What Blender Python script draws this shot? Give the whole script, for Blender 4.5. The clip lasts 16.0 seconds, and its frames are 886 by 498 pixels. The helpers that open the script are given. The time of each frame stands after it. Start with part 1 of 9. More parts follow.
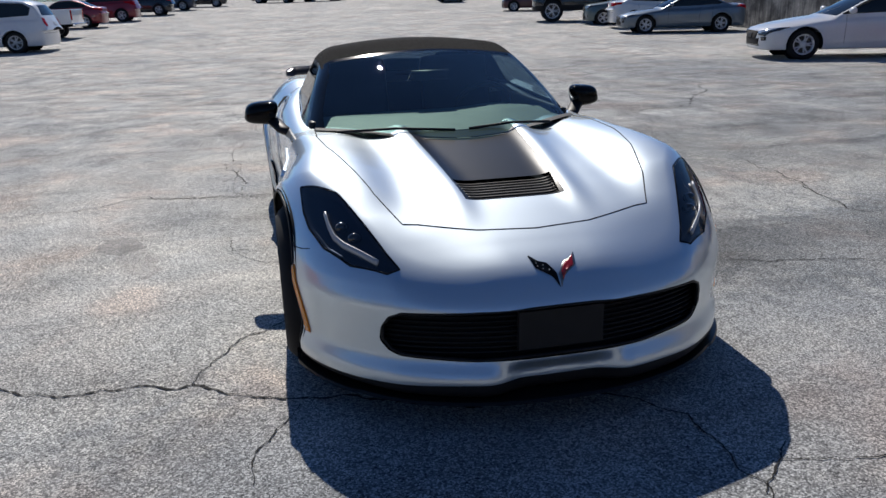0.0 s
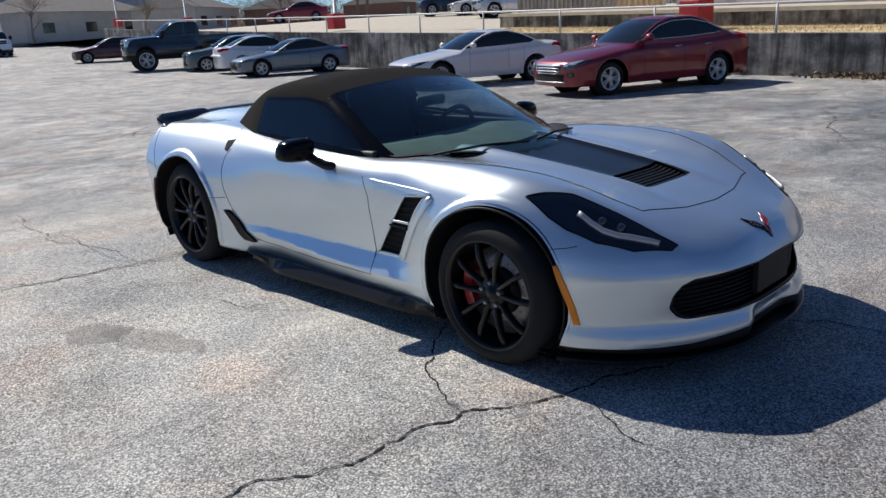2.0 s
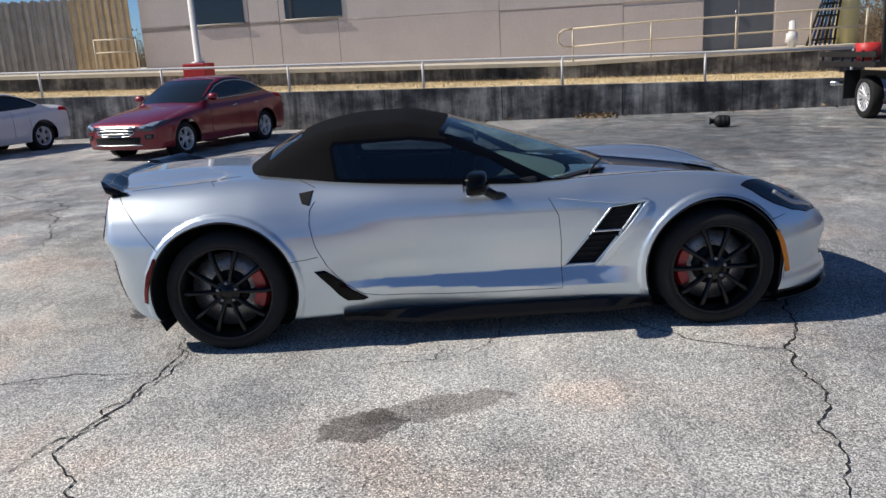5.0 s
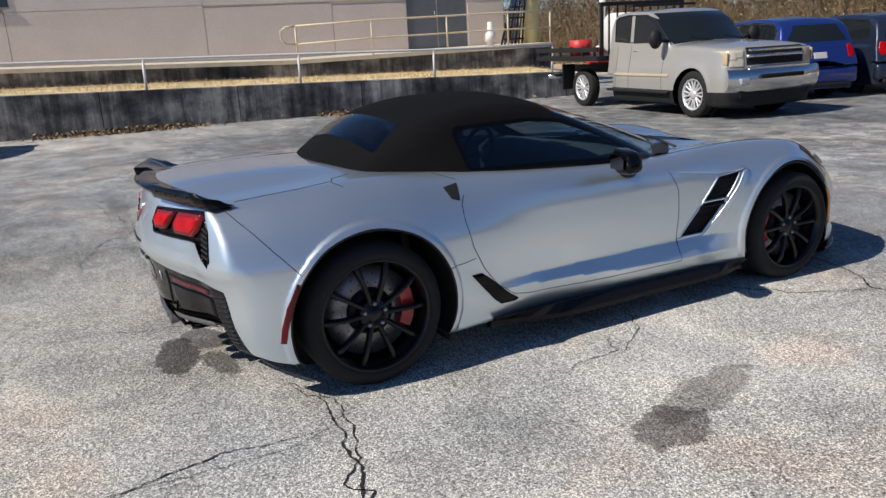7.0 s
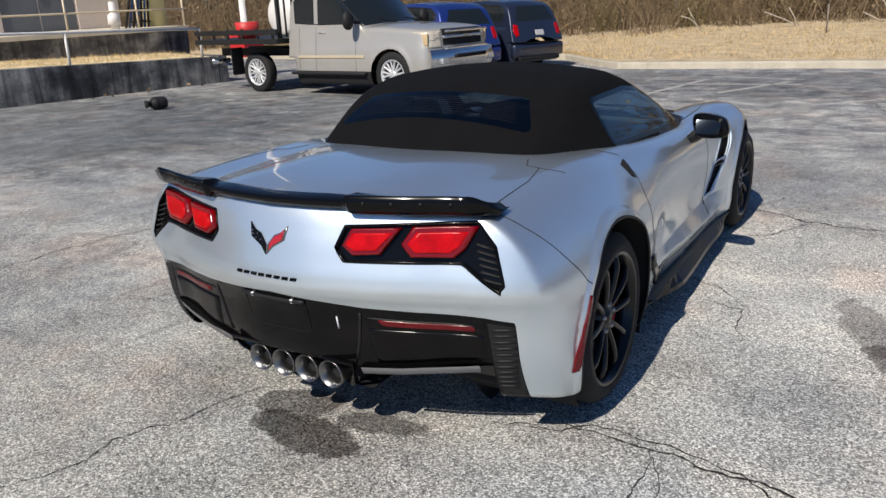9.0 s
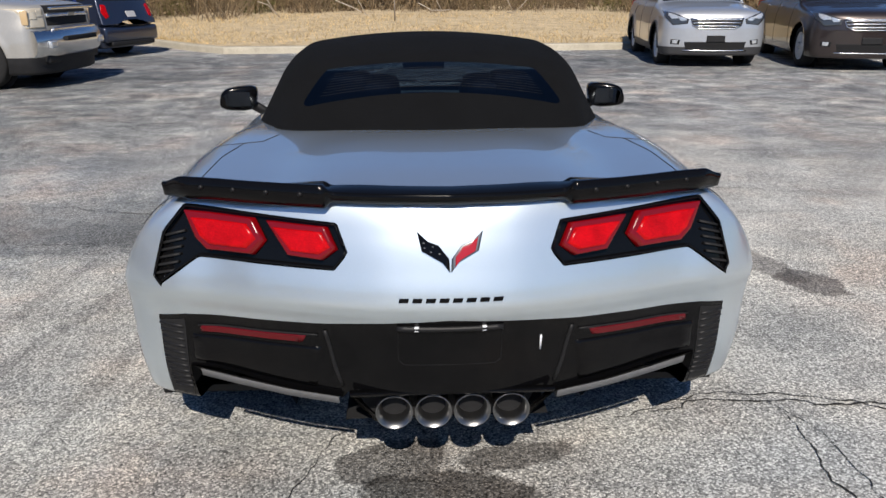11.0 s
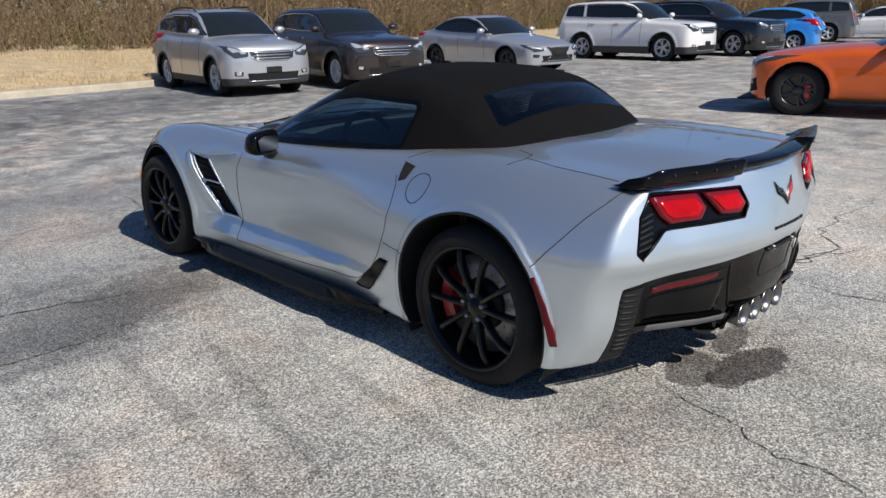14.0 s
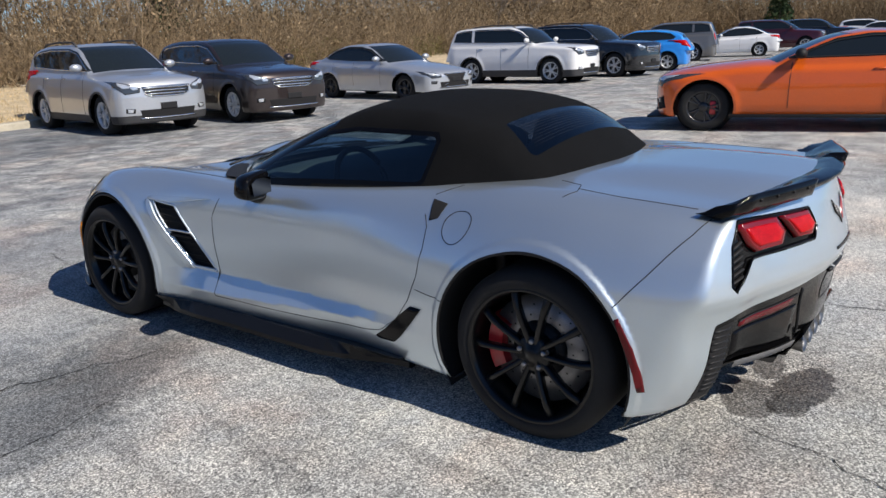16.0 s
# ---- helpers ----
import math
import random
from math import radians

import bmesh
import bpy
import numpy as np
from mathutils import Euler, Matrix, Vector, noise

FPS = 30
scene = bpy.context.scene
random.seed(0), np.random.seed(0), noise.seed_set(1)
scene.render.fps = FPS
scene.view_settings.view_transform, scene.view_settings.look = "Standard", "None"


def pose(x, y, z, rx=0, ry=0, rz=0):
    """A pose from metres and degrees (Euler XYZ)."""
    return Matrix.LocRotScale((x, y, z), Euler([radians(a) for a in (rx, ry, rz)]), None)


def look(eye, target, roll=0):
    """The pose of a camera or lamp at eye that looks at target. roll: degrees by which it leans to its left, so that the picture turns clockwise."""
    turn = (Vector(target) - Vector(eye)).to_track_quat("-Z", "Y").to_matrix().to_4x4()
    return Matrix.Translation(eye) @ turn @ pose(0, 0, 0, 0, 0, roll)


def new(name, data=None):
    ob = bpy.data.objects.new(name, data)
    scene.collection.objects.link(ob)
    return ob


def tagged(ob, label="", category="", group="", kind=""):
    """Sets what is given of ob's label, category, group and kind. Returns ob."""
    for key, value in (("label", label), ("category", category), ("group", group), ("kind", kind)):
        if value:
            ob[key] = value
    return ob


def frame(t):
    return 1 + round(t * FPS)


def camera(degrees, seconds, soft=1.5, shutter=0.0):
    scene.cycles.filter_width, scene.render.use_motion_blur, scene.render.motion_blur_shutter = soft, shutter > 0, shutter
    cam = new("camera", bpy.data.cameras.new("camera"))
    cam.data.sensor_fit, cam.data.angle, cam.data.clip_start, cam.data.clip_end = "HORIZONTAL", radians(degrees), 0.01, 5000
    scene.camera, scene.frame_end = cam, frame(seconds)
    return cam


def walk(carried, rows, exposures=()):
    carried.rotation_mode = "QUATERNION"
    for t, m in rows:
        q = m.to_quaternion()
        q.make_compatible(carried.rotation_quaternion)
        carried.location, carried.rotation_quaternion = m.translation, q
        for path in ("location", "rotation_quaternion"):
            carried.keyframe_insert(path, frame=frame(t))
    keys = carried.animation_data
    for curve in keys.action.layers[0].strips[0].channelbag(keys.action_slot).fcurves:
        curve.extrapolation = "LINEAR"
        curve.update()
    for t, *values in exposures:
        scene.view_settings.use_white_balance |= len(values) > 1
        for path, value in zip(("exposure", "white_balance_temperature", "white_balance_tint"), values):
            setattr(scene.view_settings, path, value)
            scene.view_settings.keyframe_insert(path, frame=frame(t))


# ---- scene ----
cam = camera(60.1, 16.0)
PATH = [
    (0, (-0.915, -4.51, 1.465), (-0.51, -2.653, 0.842), -1.6),
    (0.5, (-1.535, -4.387, 1.476), (-0.863, -2.603, 0.869), -2.1),
    (1, (-2.139, -4.17, 1.463), (-1.226, -2.491, 0.874), -2.6),
    (1.5, (-2.725, -3.887, 1.476), (-1.592, -2.343, 0.902), -3.0),
    (2, (-3.251, -3.501, 1.465), (-1.916, -2.119, 0.909), -3.2),
    (2.5, (-3.711, -3.025, 1.489), (-2.195, -1.835, 0.952), -3.4),
    (3, (-4.1, -2.481, 1.478), (-2.43, -1.51, 0.958), -3.5),
    (3.5, (-4.45, -1.884, 1.486), (-2.66, -1.15, 0.981), -3.5),
    (4, (-4.736, -1.249, 1.495), (-2.862, -0.756, 1.003), -3.4),
    (4.5, (-4.931, -0.576, 1.512), (-3.007, -0.324, 1.029), -3.3),
    (5, (-4.99, 0.106, 1.526), (-3.048, 0.125, 1.046), -3.2),
    (5.5, (-4.918, 0.777, 1.533), (-2.988, 0.57, 1.051), -3.1),
    (6, (-4.722, 1.415, 1.531), (-2.83, 0.989, 1.042), -3.1),
    (6.5, (-4.408, 1.999, 1.518), (-2.581, 1.359, 1.015), -3.2),
    (7, (-4.005, 2.515, 1.512), (-2.273, 1.662, 0.992), -3.2),
    (7.5, (-3.527, 2.988, 1.496), (-1.922, 1.924, 0.956), -3.2),
    (8, (-2.987, 3.391, 1.513), (-1.546, 2.122, 0.952), -3.0),
    (8.5, (-2.419, 3.742, 1.498), (-1.18, 2.283, 0.917), -2.8),
    (9, (-1.825, 4.032, 1.518), (-0.826, 2.407, 0.916), -2.6),
    (9.5, (-1.258, 4.198, 1.512), (-0.526, 2.443, 0.891), -2.2),
    (10, (-0.76, 4.213, 1.487), (-0.305, 2.372, 0.85), -1.5),
    (10.5, (-0.31, 4.142, 1.458), (-0.134, 2.258, 0.81), -0.8),
    (11, (0.114, 4.053, 1.44), (0.017, 2.165, 0.785), -0.2),
    (11.5, (0.531, 4.009, 1.446), (0.176, 2.154, 0.788), 0.1),
    (12, (0.97, 3.968, 1.458), (0.375, 2.175, 0.803), 0.0),
    (12.5, (1.497, 3.921, 1.48), (0.674, 2.216, 0.834), -0.1),
    (13, (2.054, 3.78, 1.476), (1.026, 2.184, 0.846), -0.5),
    (13.5, (2.591, 3.577, 1.494), (1.384, 2.104, 0.883), -0.8),
    (14, (3.067, 3.334, 1.489), (1.714, 1.984, 0.9), -1.0),
    (14.5, (3.429, 3.068, 1.496), (1.967, 1.828, 0.925), -1.3),
    (15, (3.673, 2.912, 1.511), (2.143, 1.75, 0.953), -1.7),
    (15.5, (3.595, 2.795, 1.506), (2.034, 1.672, 0.958), -2.0),
    (16, (3.241, 2.648, 1.487), (1.679, 1.518, 0.956), -2.3),
]
walk(cam, [(t, look(eye, target, roll)) for t, eye, target, roll in PATH], [(0.0, -0.27, 6560, 11), (1.5, -0.14, 6620, 11), (4.0, -0.08, 6680, 12), (7.0, 0.03, 6870, 11), (14.5, 0.04, 6880, 11), (16.0, 0.17, 6740, 11)])

# world and sun
SUN_TO = Vector((0.02, 0.735, 0.68)).normalized()
world = bpy.data.worlds.new("sky")
scene.world = world
world.use_nodes = True
wn = world.node_tree
sky = wn.nodes.new("ShaderNodeTexSky")
sky.sky_type = "NISHITA"
sky.sun_disc = False
sky.sun_elevation = math.asin(SUN_TO.z)
sky.sun_rotation = math.atan2(SUN_TO.x, SUN_TO.y)
sky.altitude, sky.air_density, sky.dust_density, sky.ozone_density = 1500, 1.0, 0.0, 4.0
wn.nodes["Background"].inputs["Strength"].default_value = 0.076
deep = wn.nodes.new("ShaderNodeMix")
deep.data_type, deep.blend_type = "RGBA", "MULTIPLY"
deep.inputs[0].default_value = 1.0
deep.inputs[7].default_value = (0.74, 0.955, 1.19, 1)
wn.links.new(sky.outputs["Color"], deep.inputs[6])
wn.links.new(deep.outputs[2], wn.nodes["Background"].inputs["Color"])
sun_data = bpy.data.lights.new("sun", "SUN")
sun_data.energy, sun_data.angle, sun_data.color = 4.9, radians(0.53), (1.0, 0.955, 0.885)
sun = new("sun", sun_data)
sun.matrix_world = Matrix.Translation((0, 30, 40)) @ (-SUN_TO).to_track_quat("-Z", "Y").to_matrix().to_4x4()
scene.view_settings.exposure = 0.0


# materials
def mat(name, base=(0.5, 0.5, 0.5), rough=0.5, metal=0.0, coat=0.0, coat_rough=0.03, noise_amount=0.0, scale=8.0,
        bump=0.0, bump_scale=60.0, rand=0.0, spec=0.5):
    """A surface with two scales of colour change, fine relief and a gloss coat."""
    m = bpy.data.materials.new(name)
    m.use_nodes = True
    nt = m.node_tree
    b = nt.nodes["Principled BSDF"]
    b.inputs["Base Color"].default_value = (*base, 1)
    b.inputs["Roughness"].default_value = rough
    b.inputs["Metallic"].default_value = metal
    b.inputs["Coat Weight"].default_value = coat
    b.inputs["Coat Roughness"].default_value = coat_rough
    b.inputs["Specular IOR Level"].default_value = spec
    tc = nt.nodes.new("ShaderNodeTexCoord")
    colour = None
    if noise_amount or rand:
        n1 = nt.nodes.new("ShaderNodeTexNoise")
        n1.inputs["Scale"].default_value, n1.inputs["Detail"].default_value = scale, 8
        nt.links.new(tc.outputs["Object"], n1.inputs["Vector"])
        n2 = nt.nodes.new("ShaderNodeTexNoise")
        n2.inputs["Scale"].default_value, n2.inputs["Detail"].default_value = scale * 14, 3
        nt.links.new(tc.outputs["Object"], n2.inputs["Vector"])
        add = nt.nodes.new("ShaderNodeMath")
        add.operation = "ADD"
        nt.links.new(n1.outputs["Fac"], add.inputs[0])
        nt.links.new(n2.outputs["Fac"], add.inputs[1])
        rng = nt.nodes.new("ShaderNodeMapRange")
        rng.inputs["From Min"].default_value, rng.inputs["From Max"].default_value = 0.65, 1.35
        rng.inputs["To Min"].default_value, rng.inputs["To Max"].default_value = 1 - noise_amount, 1 + noise_amount
        nt.links.new(add.outputs[0], rng.inputs["Value"])
        val = rng.outputs[0]
        if rand:
            info = nt.nodes.new("ShaderNodeObjectInfo")
            r2 = nt.nodes.new("ShaderNodeMapRange")
            r2.inputs["To Min"].default_value, r2.inputs["To Max"].default_value = 1 - rand, 1 + rand
            nt.links.new(info.outputs["Random"], r2.inputs["Value"])
            mul = nt.nodes.new("ShaderNodeMath")
            mul.operation = "MULTIPLY"
            nt.links.new(val, mul.inputs[0])
            nt.links.new(r2.outputs[0], mul.inputs[1])
            val = mul.outputs[0]
        vm = nt.nodes.new("ShaderNodeVectorMath")
        vm.operation = "SCALE"
        vm.inputs[0].default_value = base
        nt.links.new(val, vm.inputs["Scale"])
        nt.links.new(vm.outputs[0], b.inputs["Base Color"])
    if bump:
        nb = nt.nodes.new("ShaderNodeTexNoise")
        nb.inputs["Scale"].default_value, nb.inputs["Detail"].default_value = bump_scale, 4
        nt.links.new(tc.outputs["Object"], nb.inputs["Vector"])
        bp = nt.nodes.new("ShaderNodeBump")
        bp.inputs["Strength"].default_value, bp.inputs["Distance"].default_value = bump, 0.01
        nt.links.new(nb.outputs["Fac"], bp.inputs["Height"])
        nt.links.new(bp.outputs["Normal"], b.inputs["Normal"])
    return m


def glass(name, tint=(0.5, 0.55, 0.6), rough=0.0, clear=0.5):
    """A thin tinted pane: part straight through, part mirror."""
    m = bpy.data.materials.new(name)
    m.use_nodes = True
    nt = m.node_tree
    nt.nodes.remove(nt.nodes["Principled BSDF"])
    out = nt.nodes["Material Output"]
    tr = nt.nodes.new("ShaderNodeBsdfTransparent")
    tr.inputs["Color"].default_value = (*[c * clear for c in tint], 1)
    gl = nt.nodes.new("ShaderNodeBsdfGlossy")
    gl.inputs["Roughness"].default_value = rough
    lw = nt.nodes.new("ShaderNodeLayerWeight")
    lw.inputs["Blend"].default_value = 0.5
    pw = nt.nodes.new("ShaderNodeMath")
    pw.operation, pw.inputs[1].default_value = "POWER", 5.0
    nt.links.new(lw.outputs["Facing"], pw.inputs[0])
    fr = nt.nodes.new("ShaderNodeMath")
    fr.operation, fr.inputs[1].default_value, fr.inputs[2].default_value = "MULTIPLY_ADD", 0.92, 0.08
    nt.links.new(pw.outputs[0], fr.inputs[0])
    mx = nt.nodes.new("ShaderNodeMixShader")
    nt.links.new(fr.outputs[0], mx.inputs[0])
    nt.links.new(tr.outputs[0], mx.inputs[1])
    nt.links.new(gl.outputs[0], mx.inputs[2])
    nt.links.new(mx.outputs[0], out.inputs["Surface"])
    return m


M_SILVER = mat("silver_paint", (0.63, 0.70, 0.74), 0.48, 0.78, coat=1.0, coat_rough=0.02, noise_amount=0.03, scale=300)


def add_flake_lobe(m, amount, rough):
    """Metallic paint reflects in two lobes: a broad one from tilted flakes and a tighter one from flat ones."""
    nt = m.node_tree
    b = nt.nodes["Principled BSDF"]
    t = nt.nodes.new("ShaderNodeBsdfPrincipled")
    for key in ("Base Color", "Metallic", "Coat Weight", "Coat Roughness"):
        t.inputs[key].default_value = b.inputs[key].default_value
    t.inputs["Roughness"].default_value = rough
    t.inputs["Metallic"].default_value = 1.0
    t.inputs["Base Color"].default_value = (0.70, 0.81, 0.90, 1)
    mx = nt.nodes.new("ShaderNodeMixShader")
    mx.inputs[0].default_value = amount
    nt.links.new(b.outputs[0], mx.inputs[1])
    nt.links.new(t.outputs[0], mx.inputs[2])
    nt.links.new(mx.outputs[0], nt.nodes["Material Output"].inputs["Surface"])


add_flake_lobe(M_SILVER, 0.38, 0.24)
M_BLACKGLOSS = mat("gloss_black", (0.0035, 0.0035, 0.004), 0.12, coat=0.06, spec=0.15)
M_TIP = mat("smoked_chrome", (0.22, 0.22, 0.22), 0.32, 1.0)
M_MIRROR = mat("mirror_silver", (0.055, 0.06, 0.07), 0.02, 1.0)
M_BLACKSATIN = mat("satin_black", (0.010, 0.010, 0.011), 0.5, noise_amount=0.15, scale=20, spec=0.3)
M_CARBON = mat("carbon_black", (0.007, 0.0072, 0.008), 0.3, coat=0.12, noise_amount=0.12, scale=90, spec=0.2)
M_PLASTIC = mat("black_plastic", (0.014, 0.014, 0.015), 0.62, noise_amount=0.2, scale=15, spec=0.3)
M_DARK = mat("dark_void", (0.006, 0.006, 0.007), 0.9)
M_GAP = mat("panel_gap", (0.012, 0.012, 0.014), 0.8)
M_FABRIC = mat("soft_top_fabric", (0.0046, 0.0048, 0.0053), 0.95, noise_amount=0.25, scale=6, bump=0.3, bump_scale=900, spec=0.13)
M_TYRE = mat("tyre_rubber", (0.009, 0.009, 0.0095), 0.85, noise_amount=0.25, scale=12)
M_WHEEL = mat("black_wheel", (0.006, 0.006, 0.0065), 0.28, 0.0, coat=0.3, coat_rough=0.05, spec=0.22)
M_STEEL = mat("disc_steel", (0.30, 0.30, 0.31), 0.42, 0.85, noise_amount=0.2, scale=30)
M_LAMPBOWL = mat("smoked_lamp_bowl", (0.060, 0.072, 0.095), 0.35, 0.3)
M_CHROME = mat("chrome", (0.75, 0.75, 0.75), 0.22, 1.0)
M_RED = mat("red_paint", (0.45, 0.012, 0.02), 0.35, coat=0.5)
M_LENS_RED = mat("red_lens", (0.42, 0.002, 0.004), 0.22, coat=0.2, coat_rough=0.02, noise_amount=0.45, scale=22, spec=0.12)
M_LENS_DEEP = mat("deep_red_lens", (0.16, 0.001, 0.003), 0.2, coat=0.5, coat_rough=0.02, spec=0.25)
M_LENS_DARKRED = mat("dark_red_reflector", (0.10, 0.002, 0.005), 0.25, coat=0.25, spec=0.25)
M_AMBER = mat("amber_lens", (0.80, 0.24, 0.008), 0.25, coat=0.6, spec=0.3)
M_WHITE = mat("white_lamp", (0.75, 0.77, 0.8), 0.3, coat=0.6)
M_GLASS = glass("tinted_glass", (0.40, 0.50, 0.60), clear=0.55)
M_REAR_GLASS = glass("rear_window_glass", (0.35, 0.45, 0.62), clear=0.35)
M_SCREEN = glass("windscreen_glass", (0.75, 0.92, 0.88), clear=0.95)
M_HEADLENS = glass("headlamp_glass", (0.5, 0.55, 0.65), clear=0.75)
M_SEAT = mat("black_leather", (0.02, 0.02, 0.02), 0.5, noise_amount=0.2, scale=10)
M_DASH = mat("dashboard_plastic", (0.13, 0.15, 0.14), 0.6, noise_amount=0.2, scale=10)

# mesh helpers
def part(name, bm, material, parent=None, label="", smooth=True):
    """Links a bmesh as one mesh object under a thing or a part."""
    me = bpy.data.meshes.new(name)
    bm.to_mesh(me)
    bm.free()
    if smooth:
        me.polygons.foreach_set("use_smooth", [True] * len(me.polygons))
    return link_part(name, me, material, parent, label)


def link_part(name, me, material, parent=None, label=""):
    if material is not None and not me.materials:
        me.materials.append(material)
    ob = new(name, me)
    if parent is not None:
        ob.parent = parent
    if label:
        tagged(ob, label)
    return ob


def raw(name, verts, faces, material, parent=None, label="", smooth=True):
    me = bpy.data.meshes.new(name)
    me.from_pydata([tuple(map(float, v)) for v in verts], [], [tuple(map(int, f)) for f in faces])
    if smooth:
        me.polygons.foreach_set("use_smooth", [True] * len(me.polygons))
    me.update()
    return link_part(name, me, material, parent, label)


def thing(name, label, category, group="", m=None, kind=""):
    ob = new(name)
    ob.empty_display_size = 0.2
    if m is not None:
        ob.matrix_world = m
    return tagged(ob, label, category, group, kind)


def box_bm(size, centre=(0, 0, 0), bevel=0.0, rot=None):
    bm = bmesh.new()
    bmesh.ops.create_cube(bm, size=1)
    bmesh.ops.scale(bm, vec=size, verts=bm.verts)
    if bevel:
        bmesh.ops.bevel(bm, geom=bm.edges[:], offset=bevel, segments=2, affect="EDGES", profile=0.6)
    if rot is not None:
        bmesh.ops.transform(bm, matrix=rot, verts=bm.verts)
    bmesh.ops.translate(bm, vec=centre, verts=bm.verts)
    return bm


def tube_mesh(path, radius, sides=8, closed=False, flat=None):
    """Verts and faces of a tube along a path. flat: (half width, half height) for an oblong section."""
    P = [Vector(p) for p in path]
    n = len(P)
    verts, faces = [], []
    for i, p in enumerate(P):
        a = P[(i - 1) % n] if (closed or i > 0) else P[0]
        b = P[(i + 1) % n] if (closed or i < n - 1) else P[-1]
        d = (b - a).normalized()
        ref = Vector((0, 0, 1)) if abs(d.z) < 0.9 else Vector((1, 0, 0))
        s = d.cross(ref).normalized()
        u = s.cross(d)
        for k in range(sides):
            t = 2 * math.pi * k / sides
            rx, ry = flat if flat else (radius, radius)
            verts.append(p + s * math.cos(t) * rx + u * math.sin(t) * ry)
    rings = n if closed else n - 1
    for i in range(rings):
        for k in range(sides):
            a, b = i * sides + k, i * sides + (k + 1) % sides
            c, d = ((i + 1) % n) * sides + (k + 1) % sides, ((i + 1) % n) * sides + k
            faces.append((a, b, c, d))
    if not closed:
        faces.append(tuple(range(sides))[::-1])
        faces.append(tuple((n - 1) * sides + k for k in range(sides)))
    return verts, faces


def tube(name, path, radius, material, parent=None, sides=8, closed=False, label="", flat=None):
    v, f = tube_mesh(path, radius, sides, closed, flat)
    return raw(name, v, f, material, parent, label)


def lathe_mesh(profile, seg=48, axis="x"):
    """Turns a profile of (along axis, radius) round the axis."""
    verts, faces = [], []
    n = len(profile)
    for k in range(seg):
        t = 2 * math.pi * k / seg
        for a, r in profile:
            verts.append((a, r * math.cos(t), r * math.sin(t)) if axis == "x" else (r * math.cos(t), r * math.sin(t), a))
    for k in range(seg):
        for i in range(n - 1):
            a, b = k * n + i, k * n + i + 1
            c, d = ((k + 1) % seg) * n + i + 1, ((k + 1) % seg) * n + i
            faces.append((a, b, c, d))
    return verts, faces


def lathe(name, profile, material, parent=None, seg=48, axis="x", label=""):
    v, f = lathe_mesh(profile, seg, axis)
    return raw(name, v, f, material, parent, label)


def prism(poly, axis, a, b):
    """A slab with the outline poly in the plane across the axis, from a to b along it."""
    n = len(poly)
    def at(p, h):
        return {"x": (h, p[0], p[1]), "y": (p[0], h, p[1]), "z": (p[0], p[1], h)}[axis]
    verts = [at(p, a) for p in poly] + [at(p, b) for p in poly]
    faces = [tuple(range(n)), tuple(range(2 * n - 1, n - 1, -1))]
    faces += [(i, i + n, (i + 1) % n + n, (i + 1) % n) for i in range(n)]
    return verts, faces


def spline(keys):
    """A smooth monotone curve through (x, y) keys, for arrays."""
    xs = np.array([k[0] for k in keys], float)
    ys = np.array([k[1] for k in keys], float)
    h = np.diff(xs)
    d = np.diff(ys) / h
    m = np.zeros(len(xs))
    m[0], m[-1] = d[0], d[-1]
    for i in range(1, len(xs) - 1):
        if d[i - 1] * d[i] > 0:
            w1, w2 = 2 * h[i] + h[i - 1], h[i] + 2 * h[i - 1]
            m[i] = (w1 + w2) / (w1 / d[i - 1] + w2 / d[i])
    def value(x):
        x = np.asarray(x, float)
        c = np.clip(x, xs[0], xs[-1])
        i = np.clip(np.searchsorted(xs, c) - 1, 0, len(xs) - 2)
        t = (c - xs[i]) / h[i]
        r = ((2 * t ** 3 - 3 * t ** 2 + 1) * ys[i] + (t ** 3 - 2 * t ** 2 + t) * h[i] * m[i]
             + (-2 * t ** 3 + 3 * t ** 2) * ys[i + 1] + (t ** 3 - t ** 2) * h[i] * m[i + 1])
        return r + (x - c) * np.where(x > xs[-1], m[-1], m[0])
    return value


def step(a, b, x):
    t = np.clip((np.asarray(x, float) - a) / (b - a), 0, 1)
    return t * t * (3 - 2 * t)


def smax(a, b, k):
    h = np.clip(0.5 + 0.5 * (a - b) / k, 0, 1)
    return b + (a - b) * h + k * h * (1 - h)


def poly_sdf(px, py, poly, rounding=0.0):
    """Signed distance to a closed outline, negative inside."""
    P = np.array(poly, float)
    d = np.full(np.shape(px), 1e9)
    inside = np.zeros(np.shape(px), bool)
    for (ax, ay), (bx, by) in zip(P, np.roll(P, -1, axis=0)):
        ex, ey = bx - ax, by - ay
        wx, wy = px - ax, py - ay
        t = np.clip((wx * ex + wy * ey) / (ex * ex + ey * ey), 0, 1)
        d = np.minimum(d, (wx - ex * t) ** 2 + (wy - ey * t) ** 2)
        c = (ay <= py) != (by <= py)
        cross = ax + (py - ay) / (by - ay if by != ay else 1e-12) * ex
        inside ^= c & (px < cross)
    d = np.sqrt(d)
    return np.where(inside, -d, d) - rounding


